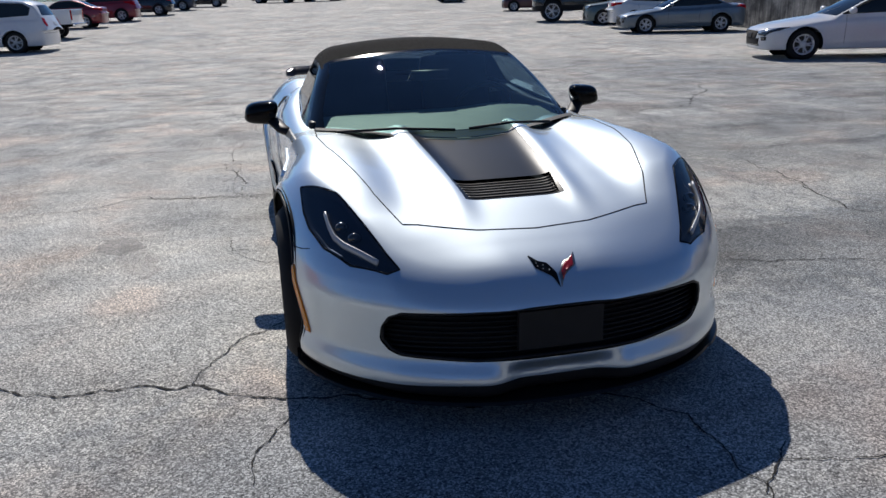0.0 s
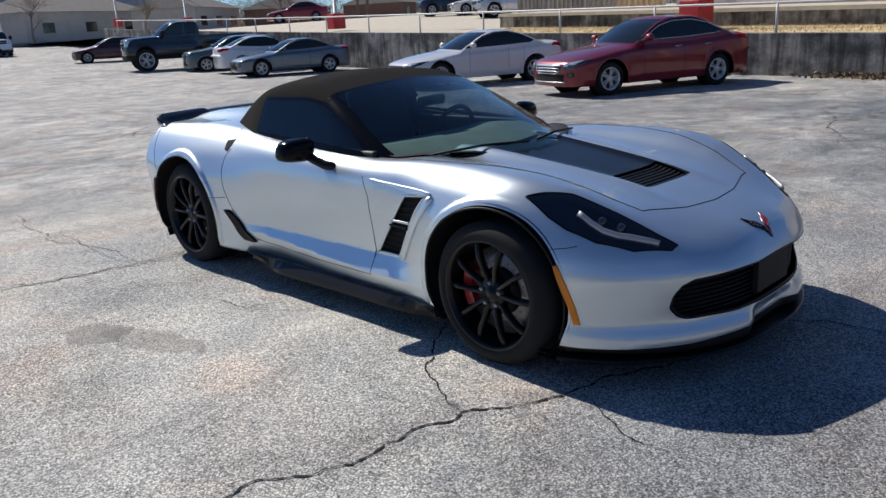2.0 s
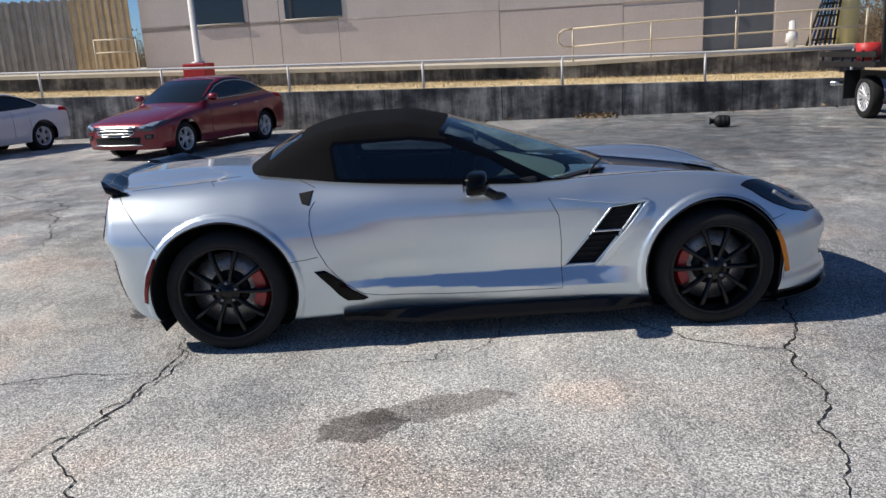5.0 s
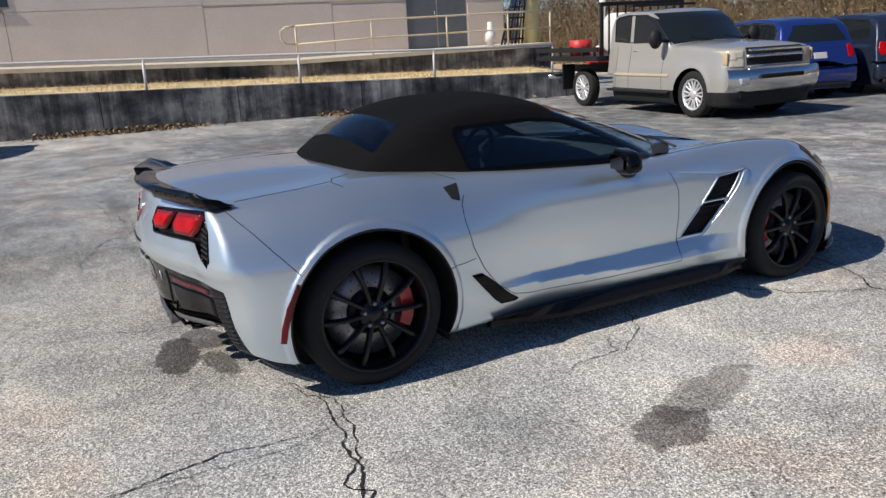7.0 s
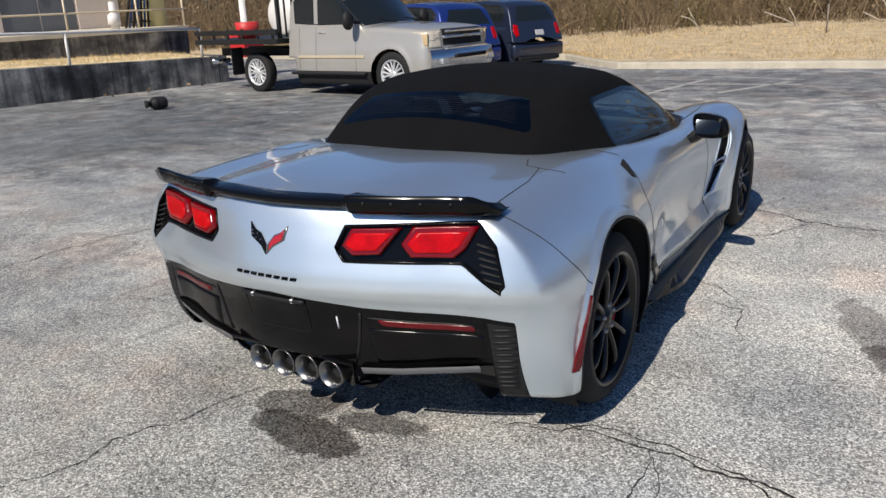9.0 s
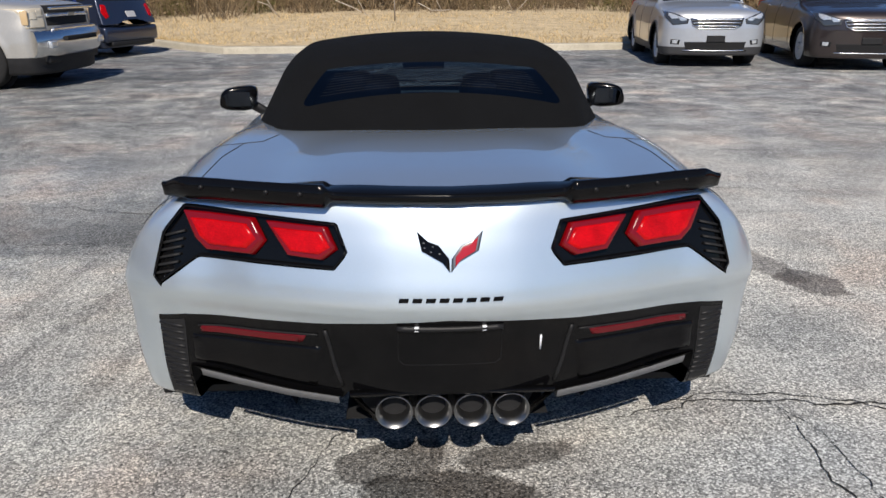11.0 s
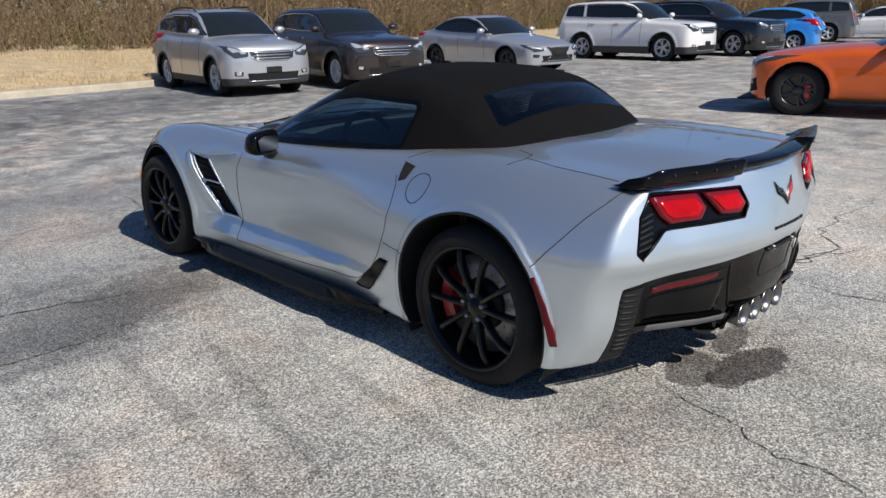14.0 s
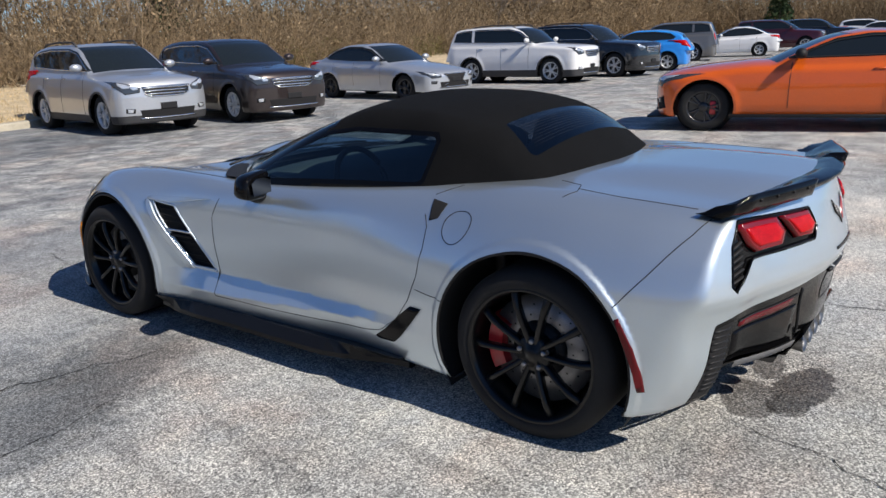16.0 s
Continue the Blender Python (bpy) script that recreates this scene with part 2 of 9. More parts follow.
class Skin:
    """The surface field = 0 as a quad mesh that can be cut along clean lines."""

    def __init__(self, field, lo, hi, h):
        self.field, self.h = field, h
        ax = [np.arange(l, u + h, h) for l, u in zip(lo, hi)]
        X, Y, Z = np.meshgrid(*ax, indexing="ij")
        V = field(X, Y, Z)
        S = V < 0
        nx, ny, nz = (len(a) - 1 for a in ax)
        corner = [(i, j, k) for i in (0, 1) for j in (0, 1) for k in (0, 1)]
        count = sum(S[i:i + nx, j:j + ny, k:k + nz].astype(np.int8) for i, j, k in corner)
        cells = np.argwhere((count > 0) & (count < 8))
        index = np.full((nx, ny, nz), -1, np.int64)
        index[tuple(cells.T)] = np.arange(len(cells))
        acc, num = np.zeros((len(cells), 3)), np.zeros(len(cells))
        for a in corner:
            for axis in range(3):
                if a[axis] == 0:
                    b = list(a)
                    b[axis] = 1
                    ia, ib = cells + np.array(a), cells + np.array(b)
                    va, vb = V[tuple(ia.T)], V[tuple(ib.T)]
                    hit = (va < 0) != (vb < 0)
                    t = np.where(hit, va / np.where(hit, va - vb, 1), 0)
                    acc += np.where(hit[:, None], np.array(a) + t[:, None] * (np.array(b) - np.array(a)), 0)
                    num += hit
        P = np.array(lo) + (cells + acc / num[:, None]) * h
        faces = []
        for axis in range(3):
            o1, o2 = [(1, 2), (2, 0), (0, 1)][axis]
            sl0 = [slice(1, -1)] * 3
            sl1 = [slice(1, -1)] * 3
            sl0[axis], sl1[axis] = slice(0, -1), slice(1, None)
            A, B = S[tuple(sl0)], S[tuple(sl1)]
            e = np.argwhere(A != B)
            flip = A[tuple(e.T)]
            base = e + 1
            base[:, axis] -= 1
            quad = []
            for d1, d2 in ((-1, -1), (0, -1), (0, 0), (-1, 0)):
                c = base.copy()
                c[:, o1] += d1
                c[:, o2] += d2
                quad.append(index[tuple(c.T)])
            q = np.stack(quad, 1)
            q[~flip] = q[~flip][:, ::-1]
            faces.append(q)
        self.F = np.concatenate(faces)
        self.F = self.F[(self.F >= 0).all(1)]
        self.V = P
        for _ in range(4):
            self.V = self.onto(self.V)
        F = self.F
        d1 = np.linalg.norm(self.V[F[:, 0]] - self.V[F[:, 2]], axis=1)
        d2 = np.linalg.norm(self.V[F[:, 1]] - self.V[F[:, 3]], axis=1)
        w = (d1 < d2)[:, None]
        self.F = np.concatenate([np.where(w, F[:, [0, 1, 2]], F[:, [0, 1, 3]]), np.where(w, F[:, [0, 2, 3]], F[:, [1, 2, 3]])])

    def grad(self, P, fn=None, e=1e-3):
        fn = fn or self.field
        g = []
        for a in range(3):
            d = np.zeros(3)
            d[a] = e
            g.append((fn(*(P + d).T) - fn(*(P - d).T)) / (2 * e))
        return np.stack(g, 1)

    def onto(self, P, lift=0.0):
        g = self.grad(P)
        s = (self.field(*P.T) - lift) / np.maximum((g * g).sum(1), 0.05)
        s = np.clip(s, -0.05, 0.05)
        return P - g * s[:, None]

    def place(self, pts, lift=0.0, rounds=6):
        P = np.array(pts, float)
        for _ in range(rounds):
            P = self.onto(P, lift)
        return P

    def cut(self, region):
        """Moves the nearest points onto the line region = 0 and tells which faces lie inside."""
        for _ in range(2):
            r = region(*self.V.T)
            close = np.flatnonzero(np.abs(r) < 4 * self.h)
            dist = np.full(len(r), 1e9)
            if len(close):
                Q = self.V[close]
                g, g0 = self.grad(Q, region), self.grad(Q)
                n = g0 / np.maximum(np.linalg.norm(g0, axis=1, keepdims=True), 1e-6)
                g = g - n * (g * n).sum(1, keepdims=True)
                dist[close] = np.abs(r[close]) / np.maximum(np.linalg.norm(g, axis=1), 0.05)
            move = np.zeros(len(self.V), bool)
            for k in range(3):
                a, b = self.F[:, k], self.F[:, (k + 1) % 3]
                crossing = (r[a] < 0) != (r[b] < 0)
                near = np.where(dist[a] < dist[b], a, b)[crossing]
                move[near] = True
            move &= (dist < 0.8 * self.h) & (dist > 1e-6)
            idx = np.flatnonzero(move)
            for _ in range(3 if len(idx) else 0):
                Q = self.V[idx]
                rr = region(*Q.T)
                gg = self.grad(Q, region)
                g0 = self.grad(Q)
                n = g0 / np.maximum(np.linalg.norm(g0, axis=1, keepdims=True), 1e-6)
                gg = gg - n * (gg * n).sum(1, keepdims=True)
                s = np.clip(rr / np.maximum((gg * gg).sum(1), 0.05), -self.h, self.h)
                self.V[idx] = self.onto(Q - gg * s[:, None])
        c = self.V[self.F].mean(1)
        return region(*c.T) < 0

    def object(self, name, mask, material, parent, label="", shell=0.0, lift=0.0):
        F = self.F[mask]
        used, inv = np.unique(F, return_inverse=True)
        V = self.V[used]
        F = inv.reshape(F.shape)
        g = self.grad(V)
        n = g / np.maximum(np.linalg.norm(g, axis=1, keepdims=True), 1e-9)
        V = V + n * lift
        me = bpy.data.meshes.new(name)
        me.vertices.add(len(V))
        me.vertices.foreach_set("co", V.astype(np.float32).ravel())
        me.loops.add(F.size)
        me.loops.foreach_set("vertex_index", F.astype(np.int32).ravel())
        me.polygons.add(len(F))
        me.polygons.foreach_set("loop_start", np.arange(0, F.size, 3, dtype=np.int32))
        me.update(calc_edges=True)
        me.validate()
        me.polygons.foreach_set("use_smooth", [True] * len(me.polygons))
        if len(me.vertices) == len(n):
            me.normals_split_custom_set_from_vertices([tuple(map(float, v)) for v in n])
        return link_part(name, me, material, parent, label)

    def line(self, name, pts, radius, material, parent, closed=False, lift=0.0, fine=0.02, sides=6, flat=None, label=""):
        """A thin tube that hugs the surface along a polyline."""
        pts = [np.array(p, float) for p in pts]
        if closed:
            pts.append(pts[0])
        out = []
        for a, b in zip(pts, pts[1:]):
            k = max(1, int(np.linalg.norm(b - a) / fine))
            out += [a + (b - a) * i / k for i in range(k)]
        if not closed:
            out.append(pts[-1])
        return tube(name, self.place(out, lift), radius, material, parent, sides, closed, label, flat)

    def drape(self, pts, axis):
        """Moves points along one axis (0, 1 or 2) onto the surface."""
        W = np.array(pts, float)
        e = np.zeros(3)
        e[axis] = 1e-3
        for _ in range(14):
            f0 = self.field(*W.T)
            df = (self.field(*(W + e).T) - self.field(*(W - e).T)) / 2e-3
            df = np.where(np.abs(df) < 0.15, np.sign(df + 1e-9) * 0.15, df)
            W[:, axis] -= np.clip(f0 / df, -0.05, 0.05)
        return [tuple(p) for p in W]

    def plate(self, name, poly, plane, guess, material, parent, lift=0.008, rim=0.0, label="", rings=(1.0, 0.96, 0.8, 0.5, 0.2), sink=0.0):
        """A cushion-shaped plate on the surface with the outline poly in a plane ("xz", "yz" or "xy")."""
        P = np.array(poly, float)
        out = []
        for a, b in zip(P, np.roll(P, -1, axis=0)):
            k = max(1, int(np.linalg.norm(b - a) / 0.02))
            out += [a + (b - a) * i / k for i in range(k)]
        O = np.array(out)
        c = O.mean(0)
        pts, lifts = [], []
        for q, r in enumerate(rings):
            for o in O:
                pts.append(c + (o - c) * r)
                lifts.append(rim if q == 0 else lift)
        pts.append(c)
        lifts.append(lift)
        pts = np.array(pts)
        g = np.full(len(pts), float(guess))
        W = {"xz": (pts[:, 0], g, pts[:, 1]), "yz": (g, pts[:, 0], pts[:, 1]), "xy": (pts[:, 0], pts[:, 1], g)}[plane]
        W = np.stack(W, 1)
        fixed = {"xz": 1, "yz": 0, "xy": 2}[plane]
        for _ in range(12):
            e = np.zeros(3)
            e[fixed] = 1e-3
            f0 = self.field(*W.T)
            df = (self.field(*(W + e).T) - self.field(*(W - e).T)) / 2e-3
            df = np.where(np.abs(df) < 0.15, np.sign(df + 1e-9) * 0.15, df)
            W[:, fixed] -= np.clip(f0 / df, -0.05, 0.05)
        g = self.grad(W)
        n = g / np.maximum(np.linalg.norm(g, axis=1, keepdims=True), 1e-6)
        W = W + n * (np.array(lifts) + sink)[:, None]
        m, faces = len(O), []
        for q in range(len(rings) - 1):
            for i in range(m):
                j = (i + 1) % m
                faces.append((q * m + i, q * m + j, (q + 1) * m + j, (q + 1) * m + i))
        q = len(rings) - 1
        faces += [(q * m + i, q * m + (i + 1) % m, len(W) - 1) for i in range(m)]
        nrm = np.cross(W[faces[0][1]] - W[faces[0][0]], W[faces[0][3]] - W[faces[0][0]])
        if nrm @ n[faces[0][0]] < 0:
            faces = [f[::-1] for f in faces]
        return raw(name, W, faces, material, parent, label)

# ground: one sheet to the horizon, rising gently towards the far end of the lot
GROUND_RISE = spline([(-4000, 0), (18, 0.0), (40, 0.35), (65, 1.15), (110, 2.2), (400, 4.0), (4000, 6.0)])


def ground_z(x, y):
    return float(GROUND_RISE(y))


def asphalt():
    m = bpy.data.materials.new("worn_asphalt")
    m.use_nodes = True
    nt = m.node_tree
    b = nt.nodes["Principled BSDF"]
    tc = nt.nodes.new("ShaderNodeTexCoord")
    L = nt.links.new

    def noise_node(scale, detail=6, rough=0.55, w=0.0):
        n = nt.nodes.new("ShaderNodeTexNoise")
        n.inputs["Scale"].default_value, n.inputs["Detail"].default_value, n.inputs["Roughness"].default_value = scale, detail, rough
        mp = nt.nodes.new("ShaderNodeMapping")
        mp.inputs["Location"].default_value = (w, w * 2, 0)
        L(tc.outputs["Object"], mp.inputs["Vector"])
        L(mp.outputs[0], n.inputs["Vector"])
        return n.outputs["Fac"]

    def ramp(src, stops):
        r = nt.nodes.new("ShaderNodeValToRGB")
        while len(r.color_ramp.elements) < len(stops):
            r.color_ramp.elements.new(0.5)
        for e, (p, c) in zip(r.color_ramp.elements, stops):
            e.position, e.color = p, (*c, 1)
        L(src, r.inputs[0])
        return r.outputs["Color"]

    def mixed(fac, a, bb, mode="MIX"):
        x = nt.nodes.new("ShaderNodeMix")
        x.data_type, x.blend_type = "RGBA", mode
        if isinstance(fac, float):
            x.inputs[0].default_value = fac
        else:
            L(fac, x.inputs[0])
        for i, c in ((6, a), (7, bb)):
            if isinstance(c, tuple):
                x.inputs[i].default_value = (*c, 1)
            else:
                L(c, x.inputs[i])
        return x.outputs[2]

    # aggregate: stones of many greys in a dark binder
    vor = nt.nodes.new("ShaderNodeTexVoronoi")
    vor.inputs["Scale"].default_value = 165
    L(tc.outputs["Object"], vor.inputs["Vector"])
    sep = nt.nodes.new("ShaderNodeSeparateColor")
    L(vor.outputs["Color"], sep.inputs[0])
    bare = nt.nodes.new("ShaderNodeMath")
    bare.operation = "MULTIPLY_ADD"
    L(noise_node(0.8, 8, 0.66, 13.0), bare.inputs[0])
    bare.inputs[1].default_value = 1.0
    L(sep.outputs[0], bare.inputs[2])
    worn = nt.nodes.new("ShaderNodeMapRange")
    worn.inputs["From Min"].default_value, worn.inputs["From Max"].default_value = 0.33, 1.33
    L(bare.outputs[0], worn.inputs["Value"])
    stones = ramp(worn.outputs[0], [(0.0, (0.075, 0.075, 0.074)), (0.3, (0.27, 0.266, 0.257)), (0.62, (0.455, 0.445, 0.425)), (0.85, (0.64, 0.626, 0.593)), (1.0, (0.95, 0.925, 0.876))])
    gaps = ramp(vor.outputs["Distance"], [(0.0, (1.06, 1.06, 1.06)), (0.5, (0.92, 0.92, 0.92)), (0.9, (0.6, 0.6, 0.61))])
    col = mixed(1.0, stones, gaps, "MULTIPLY")
    grit = ramp(noise_node(34, 6, 0.8, 5.0), [(0.34, (0.86, 0.86, 0.86)), (0.5, (1.0, 1.0, 1.0)), (0.66, (1.10, 1.098, 1.09))])
    col = mixed(1.0, col, grit, "MULTIPLY")
    fine = ramp(noise_node(420, 2), [(0.3, (0.62, 0.62, 0.62)), (0.7, (1.32, 1.32, 1.31))])
    col = mixed(1.0, col, fine, "MULTIPLY")
    # small dark pits where stones have come out
    pit = nt.nodes.new("ShaderNodeTexVoronoi")
    pit.inputs["Scale"].default_value = 26
    L(tc.outputs["Object"], pit.inputs["Vector"])
    hole = ramp(pit.outputs["Distance"], [(0.10, (0.30, 0.30, 0.31)), (0.17, (1, 1, 1))])
    col = mixed(1.0, col, hole, "MULTIPLY")
    # worn and sealed areas
    large = ramp(noise_node(0.23, 7, 0.6, 3.0), [(0.36, (0.80, 0.82, 0.84)), (0.52, (1.0, 0.99, 0.97)), (0.68, (1.16, 1.14, 1.10))])
    col = mixed(1.0, col, large, "MULTIPLY")
    mid = ramp(noise_node(1.7, 8, 0.68, 9.0), [(0.35, (0.80, 0.81, 0.82)), (0.55, (1.0, 1.0, 1.0)), (0.7, (1.13, 1.12, 1.09))])
    col = mixed(1.0, col, mid, "MULTIPLY")
    tint = ramp(noise_node(1.15, 4, 0.55, 41.0), [(0.40, (0.965, 1.0, 1.025)), (0.54, (1.0, 1.0, 1.0)), (0.64, (1.07, 0.985, 0.945))])
    col = mixed(1.0, col, tint, "MULTIPLY")
    # pale scuffed streaks and dark rubber along the driving lanes
    def streaks(turn, sx, sy, w):
        mp = nt.nodes.new("ShaderNodeMapping")
        mp.inputs["Rotation"].default_value = (0, 0, radians(turn))
        mp.inputs["Scale"].default_value = (sx, sy, 1)
        mp.inputs["Location"].default_value = (w, w, 0)
        L(tc.outputs["Object"], mp.inputs["Vector"])
        n = nt.nodes.new("ShaderNodeTexNoise")
        n.inputs["Scale"].default_value, n.inputs["Detail"].default_value, n.inputs["Roughness"].default_value = 1.0, 7, 0.62
        L(mp.outputs[0], n.inputs["Vector"])
        return n.outputs["Fac"]

    pale = ramp(streaks(12, 0.35, 1.9, 4.0), [(0.54, (0, 0, 0)), (0.70, (0.75, 0.75, 0.75))])
    col = mixed(pale, col, mixed(1.0, col, (1.20, 1.18, 1.14), "MULTIPLY"))
    rubber = ramp(streaks(28, 0.22, 3.4, 17.0), [(0.30, (0.7, 0.7, 0.7)), (0.42, (0, 0, 0))])
    col = mixed(rubber, col, mixed(1.0, col, (0.55, 0.57, 0.6), "MULTIPLY"))
    # dark sealed lane ahead of the car, towards the kerb
    sepx = nt.nodes.new("ShaderNodeSeparateXYZ")
    L(tc.outputs["Object"], sepx.inputs[0])
    wob = nt.nodes.new("ShaderNodeMath")
    wob.operation = "MULTIPLY_ADD"
    L(noise_node(0.5, 6, 0.6, 21.0), wob.inputs[0])
    wob.inputs[1].default_value = 5.0
    L(sepx.outputs["Y"], wob.inputs[2])
    seal = nt.nodes.new("ShaderNodeMapRange")
    seal.inputs["From Min"].default_value, seal.inputs["From Max"].default_value = 1.6, -3.4
    L(wob.outputs[0], seal.inputs["Value"])
    patch = ramp(noise_node(2.6, 9, 0.7, 33.0), [(0.4, (0, 0, 0)), (0.58, (1, 1, 1))])
    both = mixed(1.0, seal.outputs[0], patch, "MULTIPLY")
    dark = mixed(1.0, col, (0.52, 0.54, 0.58), "MULTIPLY")
    col = mixed(both, col, dark)

    # scuffs and worn sealer over the driving lanes round the bay
    ln0 = nt.nodes.new("ShaderNodeVectorMath")
    ln0.operation = "LENGTH"
    L(tc.outputs["Object"], ln0.inputs[0])
    lane = nt.nodes.new("ShaderNodeMapRange")
    lane.inputs["From Min"].default_value, lane.inputs["From Max"].default_value = 2.8, 6.0
    L(ln0.outputs["Value"], lane.inputs["Value"])
    scuff = ramp(noise_node(2.4, 10, 0.74, 57.0), [(0.38, (0.55, 0.56, 0.58)), (0.47, (0.86, 0.86, 0.87)), (0.54, (1.0, 1.0, 1.0)), (0.63, (1.32, 1.30, 1.26))])
    col = mixed(lane.outputs[0], col, mixed(1.0, col, scuff, "MULTIPLY"))

    # damp and oily stains, broad tone patches and painted shade, with ragged edges
    def stain_or_shade(cx, cy, rx, ry, turn, strength, colour, soft=0.24):
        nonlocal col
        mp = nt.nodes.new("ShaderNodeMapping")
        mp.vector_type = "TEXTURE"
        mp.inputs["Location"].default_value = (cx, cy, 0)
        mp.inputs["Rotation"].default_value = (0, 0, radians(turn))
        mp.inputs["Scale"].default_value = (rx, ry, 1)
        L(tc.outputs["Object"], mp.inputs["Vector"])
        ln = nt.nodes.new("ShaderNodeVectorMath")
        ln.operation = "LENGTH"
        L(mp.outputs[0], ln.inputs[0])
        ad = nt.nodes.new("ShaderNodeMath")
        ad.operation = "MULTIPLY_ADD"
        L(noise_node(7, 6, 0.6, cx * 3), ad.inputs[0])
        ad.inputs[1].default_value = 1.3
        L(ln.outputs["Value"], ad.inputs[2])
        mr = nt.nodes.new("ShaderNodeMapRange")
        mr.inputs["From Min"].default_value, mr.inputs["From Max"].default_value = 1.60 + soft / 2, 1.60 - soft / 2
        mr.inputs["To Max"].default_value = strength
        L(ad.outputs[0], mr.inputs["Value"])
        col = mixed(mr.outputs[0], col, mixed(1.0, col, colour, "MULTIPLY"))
        if soft < 0.2:
            oil.append(mr.outputs[0])

    oil = []
    for s in STAINS_AND_SHADE:
        stain_or_shade(*s)
    wet = oil[0]
    for o in oil[1:]:
        mx = nt.nodes.new("ShaderNodeMath")
        mx.operation = "MAXIMUM"
        L(wet, mx.inputs[0])
        L(o, mx.inputs[1])
        wet = mx.outputs[0]
    gloss = nt.nodes.new("ShaderNodeMapRange")
    gloss.inputs["To Min"].default_value, gloss.inputs["To Max"].default_value = 0.82, 0.5
    L(wet, gloss.inputs["Value"])
    L(gloss.outputs[0], b.inputs["Roughness"])
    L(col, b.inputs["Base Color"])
    b.inputs["Specular IOR Level"].default_value = 0.28
    bp = nt.nodes.new("ShaderNodeBump")
    bp.inputs["Strength"].default_value, bp.inputs["Distance"].default_value = 0.5, 0.004
    hh = nt.nodes.new("ShaderNodeMath")
    hh.operation = "MULTIPLY_ADD"
    L(vor.outputs["Distance"], hh.inputs[0])
    hh.inputs[1].default_value = -1.0
    L(noise_node(12, 5), hh.inputs[2])
    L(hh.outputs[0], bp.inputs["Height"])
    L(bp.outputs["Normal"], b.inputs["Normal"])
    return m


STAINS_AND_SHADE = [
    (-1.94, 0.53, 0.20, 0.14, 115, 0.95, (0.42, 0.40, 0.39), 0.12),
    (-1.79, 0.20, 0.38, 0.12, 108, 0.9, (0.52, 0.50, 0.49), 0.18),
    (-0.01, 2.13, 0.26, 0.115, -6, 1.0, (0.33, 0.32, 0.315), 0.16),
    (0.17, 1.96, 0.20, 0.12, 20, 1.0, (0.46, 0.45, 0.45), 0.08),
    (-0.22, 1.95, 0.19, 0.075, 12, 0.95, (0.42, 0.41, 0.41), 0.08),
    (1.90, 0.70, 0.85, 0.045, 84, 0.5, (0.58, 0.58, 0.59)),
    (1.61, 0.75, 0.75, 0.045, 77, 0.5, (0.58, 0.58, 0.59)),
    (1.28, 1.25, 0.60, 0.045, 82, 0.5, (0.58, 0.58, 0.59)),
    (2.35, 1.05, 0.90, 0.05, 86, 0.4, (0.62, 0.62, 0.63)),
    (2.75, 1.35, 0.90, 0.05, 92, 0.35, (0.65, 0.65, 0.66)),
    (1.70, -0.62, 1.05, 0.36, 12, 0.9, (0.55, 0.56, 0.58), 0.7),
    (1.5, 2.7, 1.7, 0.9, 20, 0.85, (0.74, 0.75, 0.76), 0.9),
    (4.0, 2.2, 2.6, 1.4, 10, 0.85, (0.74, 0.76, 0.78), 0.9),
    (8.0, -5.5, 5.5, 5.5, 0, 0.9, (0.68, 0.70, 0.71)),
    (3.0, -10.6, 11.0, 2.4, -2, 0.9, (0.60, 0.62, 0.65)),
    (6.6, 4.0, 4.6, 10.5, 8, 0.95, (0.74, 0.76, 0.79)),
    (10.5, -3.0, 5.0, 4.0, 0, 0.9, (0.76, 0.78, 0.80)),
    # darker ground ahead of the nose, which also deepens the car's shadow by colour
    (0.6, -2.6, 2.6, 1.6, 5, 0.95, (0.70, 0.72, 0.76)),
    (2.7, 1.5, 1.9, 1.6, 10, 0.95, (1.16, 1.13, 1.08)),
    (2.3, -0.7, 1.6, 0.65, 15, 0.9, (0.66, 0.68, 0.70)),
    (0.5, 3.2, 2.4, 1.0, 0, 0.9, (1.08, 1.06, 1.02)),
    (-2.6, 2.4, 2.0, 1.0, 35, 0.7, (1.08, 1.07, 1.05)),
]


def build_ground():
    ys = [-4000, -1200, -400, -150, -60, -30, -20, -15, -10, -5, 0, 5, 10, 14, 18, 22, 26, 30, 35, 40, 46, 52, 58, 65, 75, 90, 110, 160, 260, 420, 900, 4000]
    xs = [-4000, -1000, -300, -100, -40, -20, -10, -5, 0, 5, 10, 20, 40, 100, 300, 1000, 4000]
    verts = [(x, y, ground_z(x, y)) for y in ys for x in xs]
    n = len(xs)
    faces = [(j * n + i, j * n + i + 1, (j + 1) * n + i + 1, (j + 1) * n + i) for j in range(len(ys) - 1) for i in range(n - 1)]
    return tagged(raw("ground", verts, faces, asphalt()), "worn grey asphalt parking lot with cracks and oil stains", "parking lot", kind="structure")


build_ground()

# the silver convertible: its front points to -y
FRONT_Y, REAR_Y = -1.355, 1.355
FRONT_R, REAR_R = 0.327, 0.338

